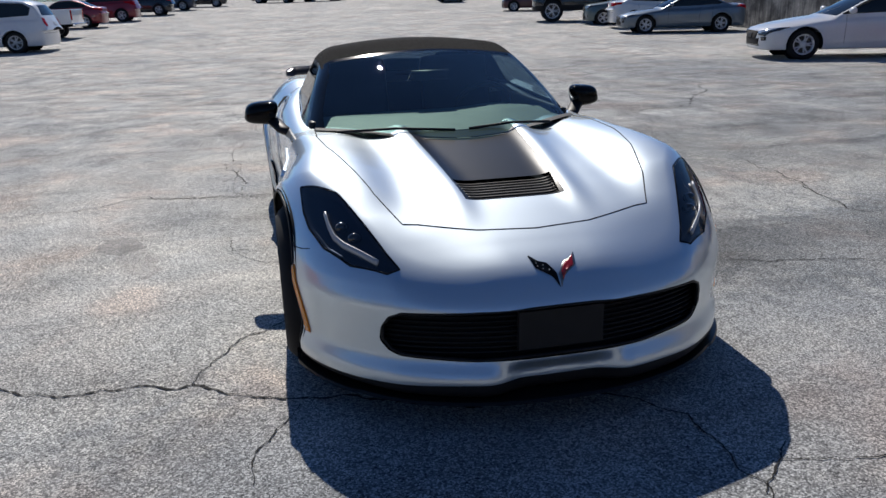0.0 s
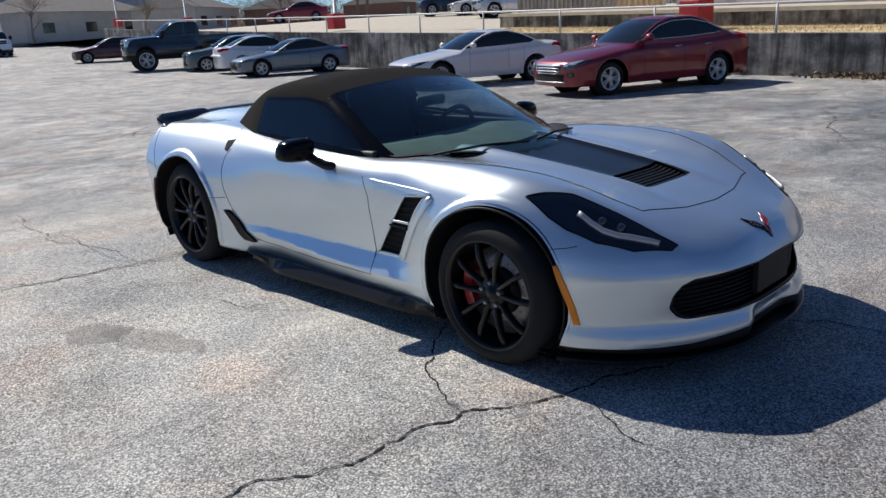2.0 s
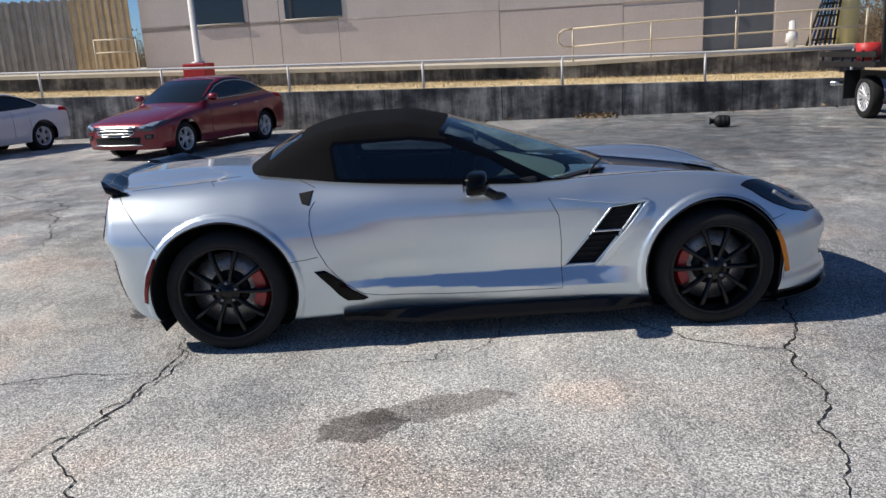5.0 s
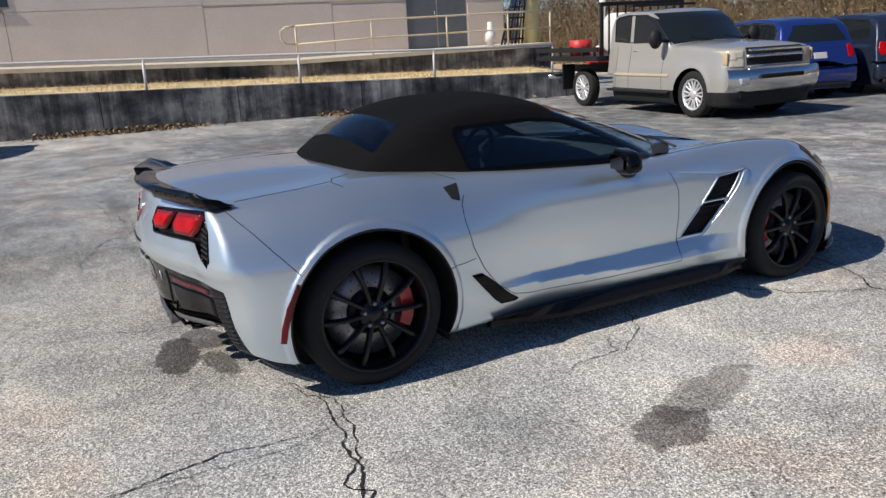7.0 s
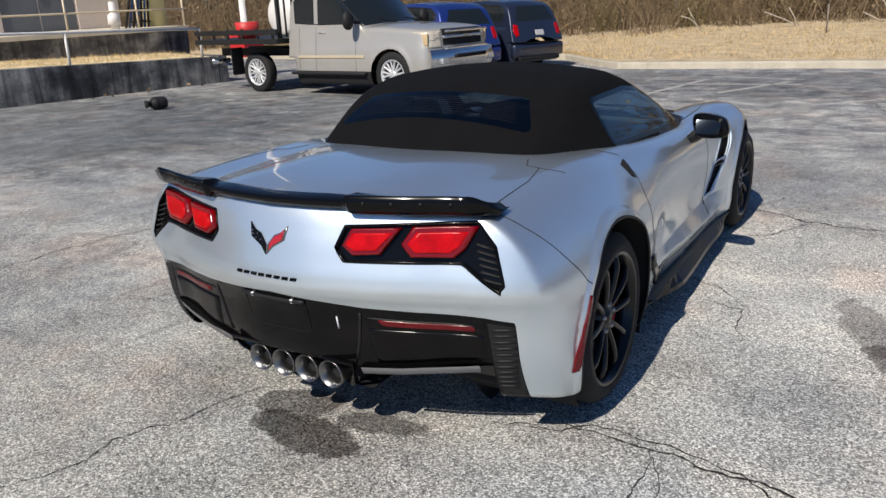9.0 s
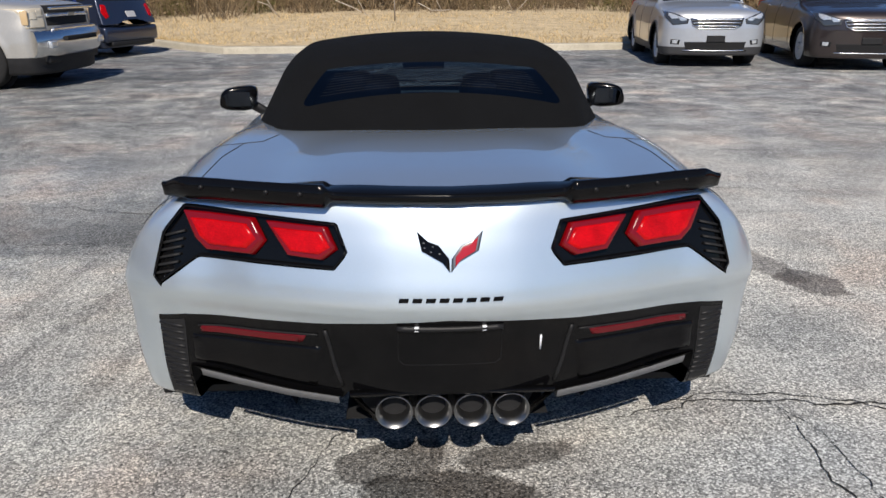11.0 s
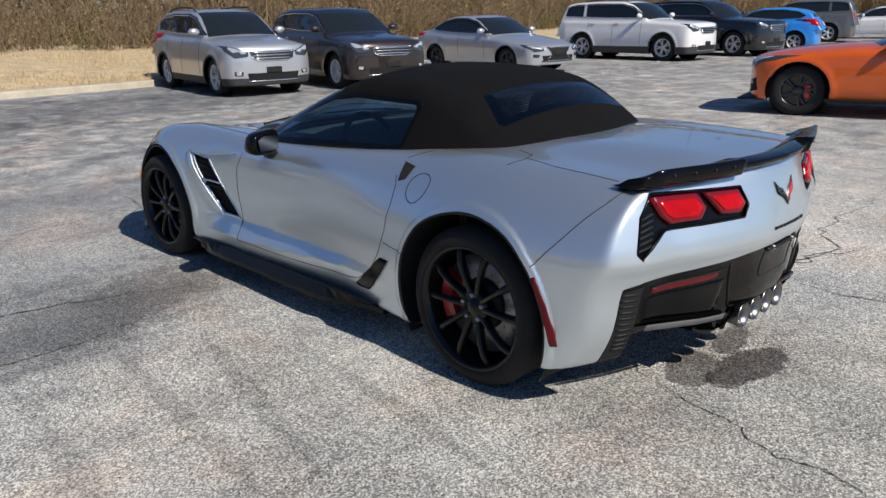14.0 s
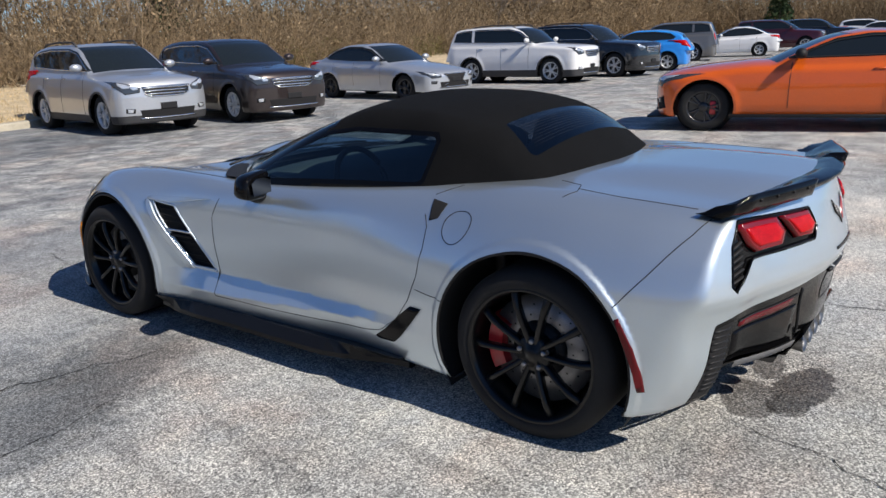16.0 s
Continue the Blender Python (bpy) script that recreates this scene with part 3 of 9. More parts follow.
z_mid = spline([(-2.30, 0.36), (-2.24, 0.47), (-2.15, 0.565), (-2.0, 0.628), (-1.85, 0.672), (-1.7, 0.708), (-1.4, 0.758), (-1.1, 0.800),
                (-0.8, 0.836), (-0.5, 0.855), (0, 0.87), (0.6, 0.885), (1.0, 0.915), (1.3, 0.945), (1.6, 0.958), (1.9, 0.952), (2.1, 0.935), (2.3, 0.90)])
z_crest = spline([(-2.3, 0.36), (-2.1, 0.545), (-1.95, 0.635), (-1.8, 0.715), (-1.6, 0.795), (-1.35, 0.838), (-1.1, 0.848), (-0.8, 0.845),
                  (-0.4, 0.828), (0, 0.842), (0.5, 0.872), (0.9, 0.908), (1.25, 0.926), (1.6, 0.915), (1.9, 0.902), (2.1, 0.89), (2.3, 0.86)])
x_crest = spline([(-2.3, 0.5), (-2.0, 0.60), (-1.7, 0.70), (-1.3, 0.72), (-0.8, 0.73), (0, 0.745), (0.8, 0.75), (1.3, 0.78), (1.8, 0.75), (2.3, 0.70)])
half_w = spline([(-2.3, 0.90), (-1.9, 0.915), (-1.7, 0.925), (-1.355, 0.948), (-1.0, 0.925), (-0.7, 0.895), (-0.4, 0.893), (0, 0.908), (0.5, 0.922),
                 (0.85, 0.942), (1.2, 0.98), (1.4, 0.985), (1.7, 0.968), (1.95, 0.938), (2.3, 0.875)])
side_door = spline([(0.05, -0.050), (0.36, -0.050), (0.5, -0.036), (0.60, -0.029), (0.68, -0.030), (0.76, -0.045), (0.84, -0.080), (0.90, -0.125), (0.95, -0.185)])
side_fender = spline([(0.05, -0.045), (0.15, -0.03), (0.3, -0.008), (0.5, 0.0), (0.62, -0.006), (0.74, -0.05), (0.85, -0.135), (0.95, -0.26)])
nose_plan = spline([(0, 0), (0.15, 0.006), (0.3, 0.03), (0.45, 0.078), (0.55, 0.125), (0.62, 0.175), (0.7, 0.245), (0.78, 0.335), (0.85, 0.445), (0.90, 0.57), (0.94, 0.75), (0.97, 1.1)])
nose_z = spline([(0.0, 0.03), (0.12, 0.0), (0.20, -0.012), (0.28, 0.02), (0.36, 0.012), (0.45, 0.0), (0.52, 0.03), (0.60, 0.10), (0.7, 0.22), (0.85, 0.45)])
tail_plan = spline([(0, 0), (0.15, -0.012), (0.3, -0.042), (0.5, -0.10), (0.65, -0.155), (0.75, -0.180), (0.82, -0.210), (0.87, -0.238), (0.91, -0.268), (0.97, -0.36)])
tail_z = spline([(0.05, 1.98), (0.15, 2.05), (0.25, 2.13), (0.4, 2.185), (0.52, 2.200), (0.585, 2.219), (0.625, 2.238), (0.647, 2.243), (0.672, 2.239), (0.74, 2.221), (0.82, 2.197), (0.90, 2.165), (0.97, 2.10)])
under = spline([(-2.3, 0.13), (-1.75, 0.15), (-0.9, 0.15), (0.9, 0.155), (1.7, 0.185), (1.9, 0.23), (2.3, 0.27)])


def roadster_body(x, y, z):
    X = np.where(np.abs(x) < 0.12, x * x / 0.24 + 0.06, np.abs(x))
    # top: hood, cowl and rear deck between the fender crests
    xc, zc, zf = x_crest(y), z_mid(y), z_crest(y)
    t = np.clip(X / xc, 0, 1.6)
    blend = step(0.25, 1.0, t)
    top = zc + (zf - zc) * blend
    hood = step(-1.95, -1.55, y) * (1 - step(-0.75, -0.35, y))
    ridge = 0.235 + 0.06 * step(-1.7, -0.8, y)
    top = top + hood * (0.016 * np.exp(-((X - ridge) / 0.055) ** 2) - 0.020 * np.exp(-((X - 0.46) / 0.10) ** 2))
    deck = step(1.2, 1.6, y)
    top = top - deck * 0.012 * np.exp(-((X - 0.5) / 0.12) ** 2)
    over = np.maximum(X - xc, 0)
    top = top - 1.55 * over ** 2
    a = (z - top) / np.sqrt(1 + np.minimum(3.1 * over, 2) ** 2 + 0.03)
    # sides
    dw = step(-1.02, -0.62, y) * (1 - step(0.35, 0.95, y))
    # the door: a plain panel over a sharp crease and a ledge that faces the sky
    foot = 0.268 + 0.047 * step(-0.5, 0.6, y)
    ledge = 0.55 * np.clip(0.364 - z, 0, 0.364 - foot) - 0.33 * np.maximum(foot - z, 0)
    w = half_w(y) + (side_door(z) + ledge) * dw + side_fender(z) * (1 - dw)
    # flat rolled flares round the wheel arches
    for cy, cz, r in ((FRONT_Y, 0.335, 0.392), (REAR_Y, 0.34, 0.402)):
        rr = np.sqrt((y - cy) ** 2 + (z - cz) ** 2)
        w = w + 0.013 * (1 - step(r + 0.022, r + 0.042, rr)) * step(0.14, 0.25, z)
    b = X - w
    # nose and tail
    f = -2.246 + nose_plan(X) + nose_z(z) + 0.05 * (1 - step(0.12, 0.27, X)) * (1 - step(0.21, 0.27, z))
    fs = np.sqrt(1 + np.minimum(((nose_plan(X + 0.01) - nose_plan(X - 0.01)) / 0.02), 4) ** 2)
    c = (f - y) / fs
    r = tail_z(z) + tail_plan(X)
    rs = np.sqrt(1 + np.minimum(np.abs((tail_plan(X + 0.01) - tail_plan(X - 0.01)) / 0.02), 4) ** 2)
    d = (y - r) / rs
    out = smax(a, b, 0.07)
    out = smax(out, c, 0.04)
    out = smax(out, d, 0.02)
    return smax(out, under(y) - z, 0.03)


roof_mid = spline([(-1.3, 0.66), (-0.95, 0.828), (-0.6, 0.965), (-0.3, 1.065), (0.0, 1.158), (0.12, 1.192), (0.36, 1.232), (0.6, 1.228), (0.85, 1.190),
                   (1.0, 1.140), (1.15, 1.065), (1.28, 0.985), (1.42, 0.89)])
wrap = spline([(-1.3, 0.85), (-0.8, 0.80), (-0.3, 0.5), (0.1, 0.2), (0.5, 0.0), (0.9, -0.1), (1.3, -0.30)])


def roadster_roof(x, y, z):
    X = np.abs(x)
    s = y - wrap(y) * X ** 2
    top = roof_mid(s) - 0.16 * X ** 2
    a = (z - top) * 0.92
    side = 0.735 - 0.55 * (z - 0.87) - 0.15 * step(0.70, 1.35, y) - 0.04 * step(0.0, -0.6, y)
    b = (X - side) * 0.88
    return smax(smax(a, b, 0.06), 0.72 - z, 0.01)


def mirrored(poly):
    return [(-a, b) for a, b in poly]


def wheel(parent, y, z, r, rim_r, half_width, side, hub_x):
    """Black ten-spoke wheel with a drilled disc and a red caliper."""
    s = side
    holder = new("wheel")
    holder.parent = parent
    holder.location = (0, y, z)
    x_out = hub_x + 0.035
    x_in = x_out - 2 * half_width
    prof = [(x_in, rim_r), (x_in - 0.004, rim_r + 0.02), (x_in + 0.015, r - 0.02), (x_in + 0.035, r - 0.002), (x_in + half_width, r),
            (x_out - 0.035, r - 0.002), (x_out - 0.014, r - 0.02), (x_out + 0.004, rim_r + 0.03), (x_out, rim_r + 0.004), (x_out - 0.012, rim_r - 0.004)]
    lathe("tyre", [(s * a, b) for a, b in prof], M_TYRE, holder, 64)
    grooves = [(x_in + half_width * k, 0) for k in (0.6, 0.85, 1.15, 1.4)]
    for gx, _ in grooves:
        lathe("tread_groove", [(s * (gx - 0.004), r + 0.0012), (s * (gx + 0.004), r + 0.0012)], M_DARK, holder, 64)
    rim = [(x_out - 0.006, rim_r + 0.006), (x_out + 0.002, rim_r - 0.002), (x_out - 0.006, rim_r - 0.012), (x_out - 0.05, rim_r - 0.022),
           (x_out - 0.14, rim_r - 0.03), (x_in + 0.02, rim_r - 0.02), (x_in, rim_r)]
    lathe("rim", [(s * a, b) for a, b in rim], M_WHEEL, holder, 64)
    # spokes: five forked pairs
    v0, f0 = [], []
    secs = 9
    for k in range(5):
        for sgn in (-1, 1):
            base = len(v0)
            for i in range(secs):
                q = i / (secs - 1)
                rad = 0.042 + (rim_r - 0.012 - 0.042) * q
                ang = 2 * math.pi * k / 5 + math.pi / 2 + sgn * (0.10 + 0.235 * q ** 1.2)
                wdt = 0.017 - 0.005 * math.sin(q * math.pi) + 0.004 * q
                xo = hub_x + 0.004 + 0.020 * q + 0.008 * math.sin(q * math.pi)
                xo -= 0.016 * max(q - 0.8, 0) / 0.2
                xi = xo - 0.035 + 0.01 * q
                mid = 2 * math.pi * k / 5 + math.pi / 2
                a1 = mid + sgn * 0.298
                p0 = np.array([math.cos(mid) * 0.045 - math.sin(mid) * sgn * 0.014, math.sin(mid) * 0.045 + math.cos(mid) * sgn * 0.014])
                p1 = np.array([math.cos(a1), math.sin(a1)]) * (rim_r - 0.012)
                er = (p1 - p0) / np.linalg.norm(p1 - p0)
                et = np.array([-er[1], er[0]])
                wdt *= 0.74
                for dx, dt in ((xi, -wdt * 1.25), (xo - 0.008, -wdt), (xo, -wdt * 0.45), (xo, wdt * 0.45), (xo - 0.008, wdt), (xi, wdt * 1.25)):
                    p = p0 + (p1 - p0) * q + et * dt
                    v0.append((s * dx, p[0], p[1]))
            for i in range(secs - 1):
                for j in range(6):
                    a, b = base + i * 6 + j, base + i * 6 + (j + 1) % 6
                    f0.append((a, b, b + 6, a + 6) if s > 0 else (a, a + 6, b + 6, b))
    for k in range(5):
        n = len(v0) // 10
        vs = v0[2 * k * n:2 * (k + 1) * n]
        per = len(f0) // 5
        fs = [tuple(i - 2 * k * n for i in f) for f in f0[k * per:(k + 1) * per]]
        raw("spoke", vs, fs, M_WHEEL, holder)
    hubp = [(hub_x - 0.05, 0.078), (hub_x - 0.006, 0.074), (hub_x + 0.004, 0.064), (hub_x + 0.004, 0.034), (hub_x + 0.012, 0.031), (hub_x + 0.013, 0.0)]
    lathe("hub", [(s * a, b) for a, b in hubp], M_WHEEL, holder, 32)
    for k in range(5):
        a = 2 * math.pi * k / 5 + math.pi / 2
        v, f = lathe_mesh([(s * (hub_x - 0.01), 0.010), (s * (hub_x + 0.010), 0.010), (s * (hub_x + 0.014), 0.006), (s * (hub_x + 0.014), 0.0)], 10)
        raw("lug_nut", [(p[0], p[1] + 0.053 * math.cos(a), p[2] + 0.053 * math.sin(a)) for p in v], f, M_STEEL, holder)
    dx = hub_x - 0.085
    lathe("brake_disc", [(s * (dx - 0.015), 0.11), (s * (dx - 0.015), rim_r - 0.05), (s * (dx + 0.015), rim_r - 0.05), (s * (dx + 0.015), 0.11)], M_STEEL, holder, 48)
    lathe("disc_hat", [(s * (dx + 0.015), 0.112), (s * (dx + 0.04), 0.105), (s * (dx + 0.045), 0.0)], M_BLACKSATIN, holder, 32)
    for k in range(20):
        for q in (0, 1):
            a = 2 * math.pi * (k + 0.5 * q) / 20
            rr = 0.135 + 0.04 * q
            v, f = lathe_mesh([(s * (dx + 0.0165), 0.004), (s * (dx + 0.0165), 0.0)], 8)
            raw("drill_hole", [(p[0], p[1] + rr * math.cos(a), p[2] + rr * math.sin(a)) for p in v], f, M_DARK, holder)
    # caliper on the side nearer to the middle of the car
    toward = 1 if y < 0 else -1
    verts, faces = [], []
    arc = [math.radians(a) for a in range(-30, 31, 6)]
    if y < 0:
        arcs = arc
    else:
        arcs = [math.pi + a for a in arc]
    for a in arcs:
        for xx, rr in ((dx + 0.016, 0.145), (dx + 0.052, 0.150), (dx + 0.052, rim_r - 0.052), (dx + 0.02, rim_r - 0.036), (dx - 0.03, rim_r - 0.036)):
            verts.append((s * xx, rr * math.cos(a), rr * math.sin(a)))
    for i in range(len(arcs) - 1):
        for j in range(4):
            q = i * 5 + j
            faces.append((q, q + 1, q + 6, q + 5))
    faces += [tuple(range(5)), tuple(len(verts) - 5 + k for k in range(5))]
    raw("brake_caliper", verts, faces, M_RED, holder, "red brake caliper", smooth=False)
    lathe("back_plate", [(s * (x_in + 0.06), 0.0), (s * (x_in + 0.06), rim_r - 0.03)], M_DARK, holder, 32)
    return holder


DOOR = [(-0.43, 0.90), (-0.445, 0.78), (-0.50, 0.66), (-0.512, 0.5), (-0.51, 0.25), (-0.2, 0.247), (0.2, 0.25), (0.5, 0.262), (0.60, 0.285), (0.70, 0.35),
        (0.79, 0.46), (0.845, 0.57), (0.868, 0.68), (0.862, 0.78), (0.835, 0.862), (0.81, 0.95)]
HOOD = [(0, -1.935), (0.22, -1.915), (0.36, -1.875), (0.43, -1.855), (0.485, -1.85), (0.56, -1.66), (0.63, -1.40), (0.685, -1.1), (0.71, -0.8), (0.70, -0.45), (0.0, -0.45)]
HOOD = HOOD + mirrored(HOOD[-2:0:-1])
SCOOP = [(-0.205, -1.70), (0.205, -1.70), (0.275, -0.70), (-0.275, -0.70)]
LOUVRE = [(-0.185, -1.69), (0.185, -1.69), (0.212, -1.50), (-0.212, -1.50)]
GRILLE = [(-0.612, 0.335), (-0.606, 0.385), (-0.585, 0.425), (-0.545, 0.446), (-0.30, 0.453), (0.30, 0.453), (0.545, 0.446), (0.585, 0.425), (0.606, 0.385), (0.612, 0.335), (0.585, 0.298), (0.55, 0.284), (0.30, 0.272), (-0.30, 0.272), (-0.55, 0.284), (-0.585, 0.298)]
VENT = [(-0.79, 0.698), (-0.955, 0.712), (-0.70, 0.375), (-0.535, 0.372)]
LAMP = [(0.828, -1.508), (0.775, -1.565), (0.70, -1.655), (0.632, -1.82), (0.567, -1.975), (0.533, -2.04), (0.575, -2.037), (0.69, -1.937), (0.772, -1.812), (0.814, -1.70), (0.828, -1.62)]
TAIL = [(0.270, 0.782), (0.296, 0.850), (0.713, 0.872), (0.775, 0.80), (0.810, 0.68), (0.796, 0.662), (0.68, 0.746), (0.303, 0.742)]
BLACK = [(-0.9, 0.10), (-0.842, 0.22), (-0.828, 0.545), (-0.74, 0.563), (-0.35, 0.580), (-0.2, 0.594), (0.0, 0.607), (0.2, 0.594), (0.35, 0.580), (0.74, 0.563), (0.828, 0.545), (0.842, 0.22), (0.9, 0.10)]


def build_roadster():
    car = thing("sports_car", "silver metallic two-seat convertible with closed black soft top and black wheels", "car")
    skin = Skin(roadster_body, (-1.04, -2.34, 0.09), (1.04, 2.34, 1.02), 0.0135)
    arch = lambda x, y, z: np.where(np.abs(x) > 0.45, np.minimum(np.hypot(y - FRONT_Y, z - 0.335) - 0.392, np.hypot(y - REAR_Y, z - 0.34) - 0.402), 0.5)
    gone = skin.cut(arch)
    grille = skin.cut(lambda x, y, z: np.where(y < -1.7, poly_sdf(x, z, GRILLE, 0.006), 0.5))
    vent = skin.cut(lambda x, y, z: np.where(np.abs(x) > 0.6, poly_sdf(y, z, VENT, 0.004), 0.5))
    # the rear bumper ends above the ground: an open undercut and the exhaust bay
    foot = lambda x: 0.362 - 0.03 * step(0.27, 0.31, np.abs(x)) + 0.055 * step(0.32, 0.74, np.abs(x))
    under = skin.cut(lambda x, y, z: np.where((y > 1.80) & (z < 0.5), np.maximum(z - foot(x), np.abs(x) - 0.752), 0.5))
    black = skin.cut(lambda x, y, z: np.where(y > 1.7, poly_sdf(x, z, BLACK), 0.5))
    tail = skin.cut(lambda x, y, z: np.where(y > 1.7, poly_sdf(np.abs(x), z, TAIL, 0.006), 0.5))
    lamp = skin.cut(lambda x, y, z: np.where((y < -1.3) & (z > 0.45), poly_sdf(np.abs(x), y, LAMP, 0.004), 0.5))
    louvre = skin.cut(lambda x, y, z: np.where(z > 0.6, poly_sdf(x, y, LOUVRE), 0.5))
    scoop = skin.cut(lambda x, y, z: np.where(z > 0.6, poly_sdf(x, y, SCOOP), 0.5))
    hood = skin.cut(lambda x, y, z: np.where(z > 0.5, poly_sdf(x, y, HOOD), 0.5))
    doors = skin.cut(lambda x, y, z: np.where(np.abs(x) > 0.5, poly_sdf(y, z, DOOR), 0.5))
    lip = skin.cut(lambda x, y, z: np.where(y < -1.70, z - 0.19 + 0.015 * step(0.3, 0.8, np.abs(x)), 0.5))
    # the cabin opening under the roof
    c = skin.V[skin.F].mean(1)
    cabin = (roadster_roof(c[:, 0], c[:, 1], c[:, 2]) < -0.045) & (c[:, 2] > 0.6) & (c[:, 1] > -0.8) & (c[:, 1] < 1.2)
    free = ~(gone | grille | vent | cabin | under)
    skin.object("louvre_floor", free & louvre, M_BLACKSATIN, car, lift=-0.03)
    skin.object("hood_panel", free & scoop & ~louvre, M_CARBON, car, "satin black panel on the hood")
    free &= ~scoop & ~louvre
    skin.object("hood", free & hood, M_SILVER, car)
    free &= ~hood
    lamps_side = c[:, 0] > 0
    skin.object("rear_bumper", free & black, M_BLACKGLOSS, car, "gloss black lower rear bumper")
    free &= ~black
    for s in (False, True):
        sel = free & (lamps_side == s)
        tl = skin.object("tail_lamp", sel & tail, M_BLACKGLOSS, car, "pair of red lenses in a black bezel", lift=-0.012)
        skin.object("headlamp", sel & lamp, M_HEADLENS, car, "smoked headlamp with a pale light strip", lift=0.001)
        skin.object("door", sel & doors & (np.abs(c[:, 0]) > 0.5), M_SILVER, car)
    free &= ~(tail | lamp | (doors & (np.abs(c[:, 0]) > 0.5)))
    skin.object("front_lip", free & lip, M_BLACKSATIN, car, "satin black lower front lip")
    free &= ~lip
    skin.object("front_fascia", free & (c[:, 1] < -1.75), M_SILVER, car)
    skin.object("rear_fascia", free & (c[:, 1] > 1.86), M_SILVER, car)
    mid = free & (c[:, 1] >= -1.75) & (c[:, 1] <= 1.86)
    for s in (False, True):
        skin.object("front_fender", mid & (lamps_side == s) & (c[:, 1] < 0.1), M_SILVER, car)
        skin.object("rear_fender", mid & (lamps_side == s) & (c[:, 1] >= 0.1), M_SILVER, car)
    roadster_roof_parts(car)
    return car, skin


def roadster_roof_parts(car):
    top = Skin(roadster_roof, (-0.86, -1.25, 0.70), (0.86, 1.5, 1.28), 0.0135)
    # panes, each with a dark rim
    header = lambda x, y: y - (0.075 + 0.19 * x * x)
    pillar = lambda y: 0.735 - 0.16 * step(-0.5, 0.15, y)
    screen = lambda x, y, z: np.where(y < 0.4, np.maximum(header(x, y), np.abs(x) - (0.59 + 0.09 * step(0.1, -0.45, y))), 0.5)
    pane_side = [(-0.40, 0.83), (-0.15, 0.985), (0.12, 1.09), (0.30, 1.112), (0.745, 1.105), (0.765, 1.07), (0.735, 0.905), (0.70, 0.885), (0.2, 0.865), (-0.1, 0.85)]
    side = lambda x, y, z: np.where(np.abs(x) > 0.45, poly_sdf(y, z, pane_side), 0.5)
    rear_pane = [(-0.395, 0.995), (0.395, 0.995), (0.465, 1.142), (-0.465, 1.142)]
    rear = lambda x, y, z: np.where((y > 0.7), poly_sdf(x, y + 0.10 * x * x, rear_pane, 0.03), 0.5)
    m_side = top.cut(side)
    m_rear = top.cut(rear)
    m_screen = top.cut(screen)
    m_side_in = top.cut(lambda x, y, z: side(x, y, z) + 0.02)
    m_rear_in = top.cut(lambda x, y, z: rear(x, y, z) + 0.008)
    m_screen_in = top.cut(lambda x, y, z: screen(x, y, z) + 0.03)
    c = top.V[top.F].mean(1)
    low = roadster_body(c[:, 0], c[:, 1], c[:, 2]) < -0.03
    keep = ~low
    top.object("windscreen", keep & m_screen_in, M_SCREEN, car, "clear windscreen with a green tint")
    top.object("windscreen_frame", keep & m_screen & ~m_screen_in, M_BLACKGLOSS, car)
    for s in (False, True):
        sel = keep & ((c[:, 0] > 0) == s)
        top.object("side_window", sel & m_side_in & ~m_screen, M_GLASS, car, "dark tinted side window")
        top.object("window_seal", sel & m_side & ~m_side_in & ~m_screen, M_BLACKGLOSS, car)
        top.object("windscreen_pillar", sel & ~m_side & ~m_screen & (c[:, 1] < 0.10) & (np.abs(c[:, 0]) > 0.4), M_BLACKGLOSS, car)
    top.object("rear_window", keep & m_rear_in, M_REAR_GLASS, car, "tinted rear window with heating lines")
    for i in range(9):
        y = 1.015 + 0.014 * i
        w = 0.36 + 0.45 * (y - 0.985)
        row = top.drape([(x, y - 0.10 * x * x, 1.10 - 0.3 * (y - 0.9)) for x in np.linspace(-w, w, 13)], 2)
        top.line("heating_line", row, 0.0006, M_PLASTIC, car, lift=0.0005, fine=0.06, sides=4)
    top.object("rear_window_seal", keep & m_rear & ~m_rear_in, M_FABRIC, car)
    rest = keep & ~m_side & ~m_rear & ~m_screen & ~((c[:, 1] < 0.10) & (np.abs(c[:, 0]) > 0.4))
    top.object("soft_top", rest, M_FABRIC, car, "closed black fabric soft top")


ROADSTER, SKIN = build_roadster()
for sd in (1, -1):
    wheel(ROADSTER, FRONT_Y, FRONT_R, FRONT_R, 0.250, 0.142, sd, 0.90)
    wheel(ROADSTER, REAR_Y, REAR_R, REAR_R, 0.262, 0.165, sd, 0.915)

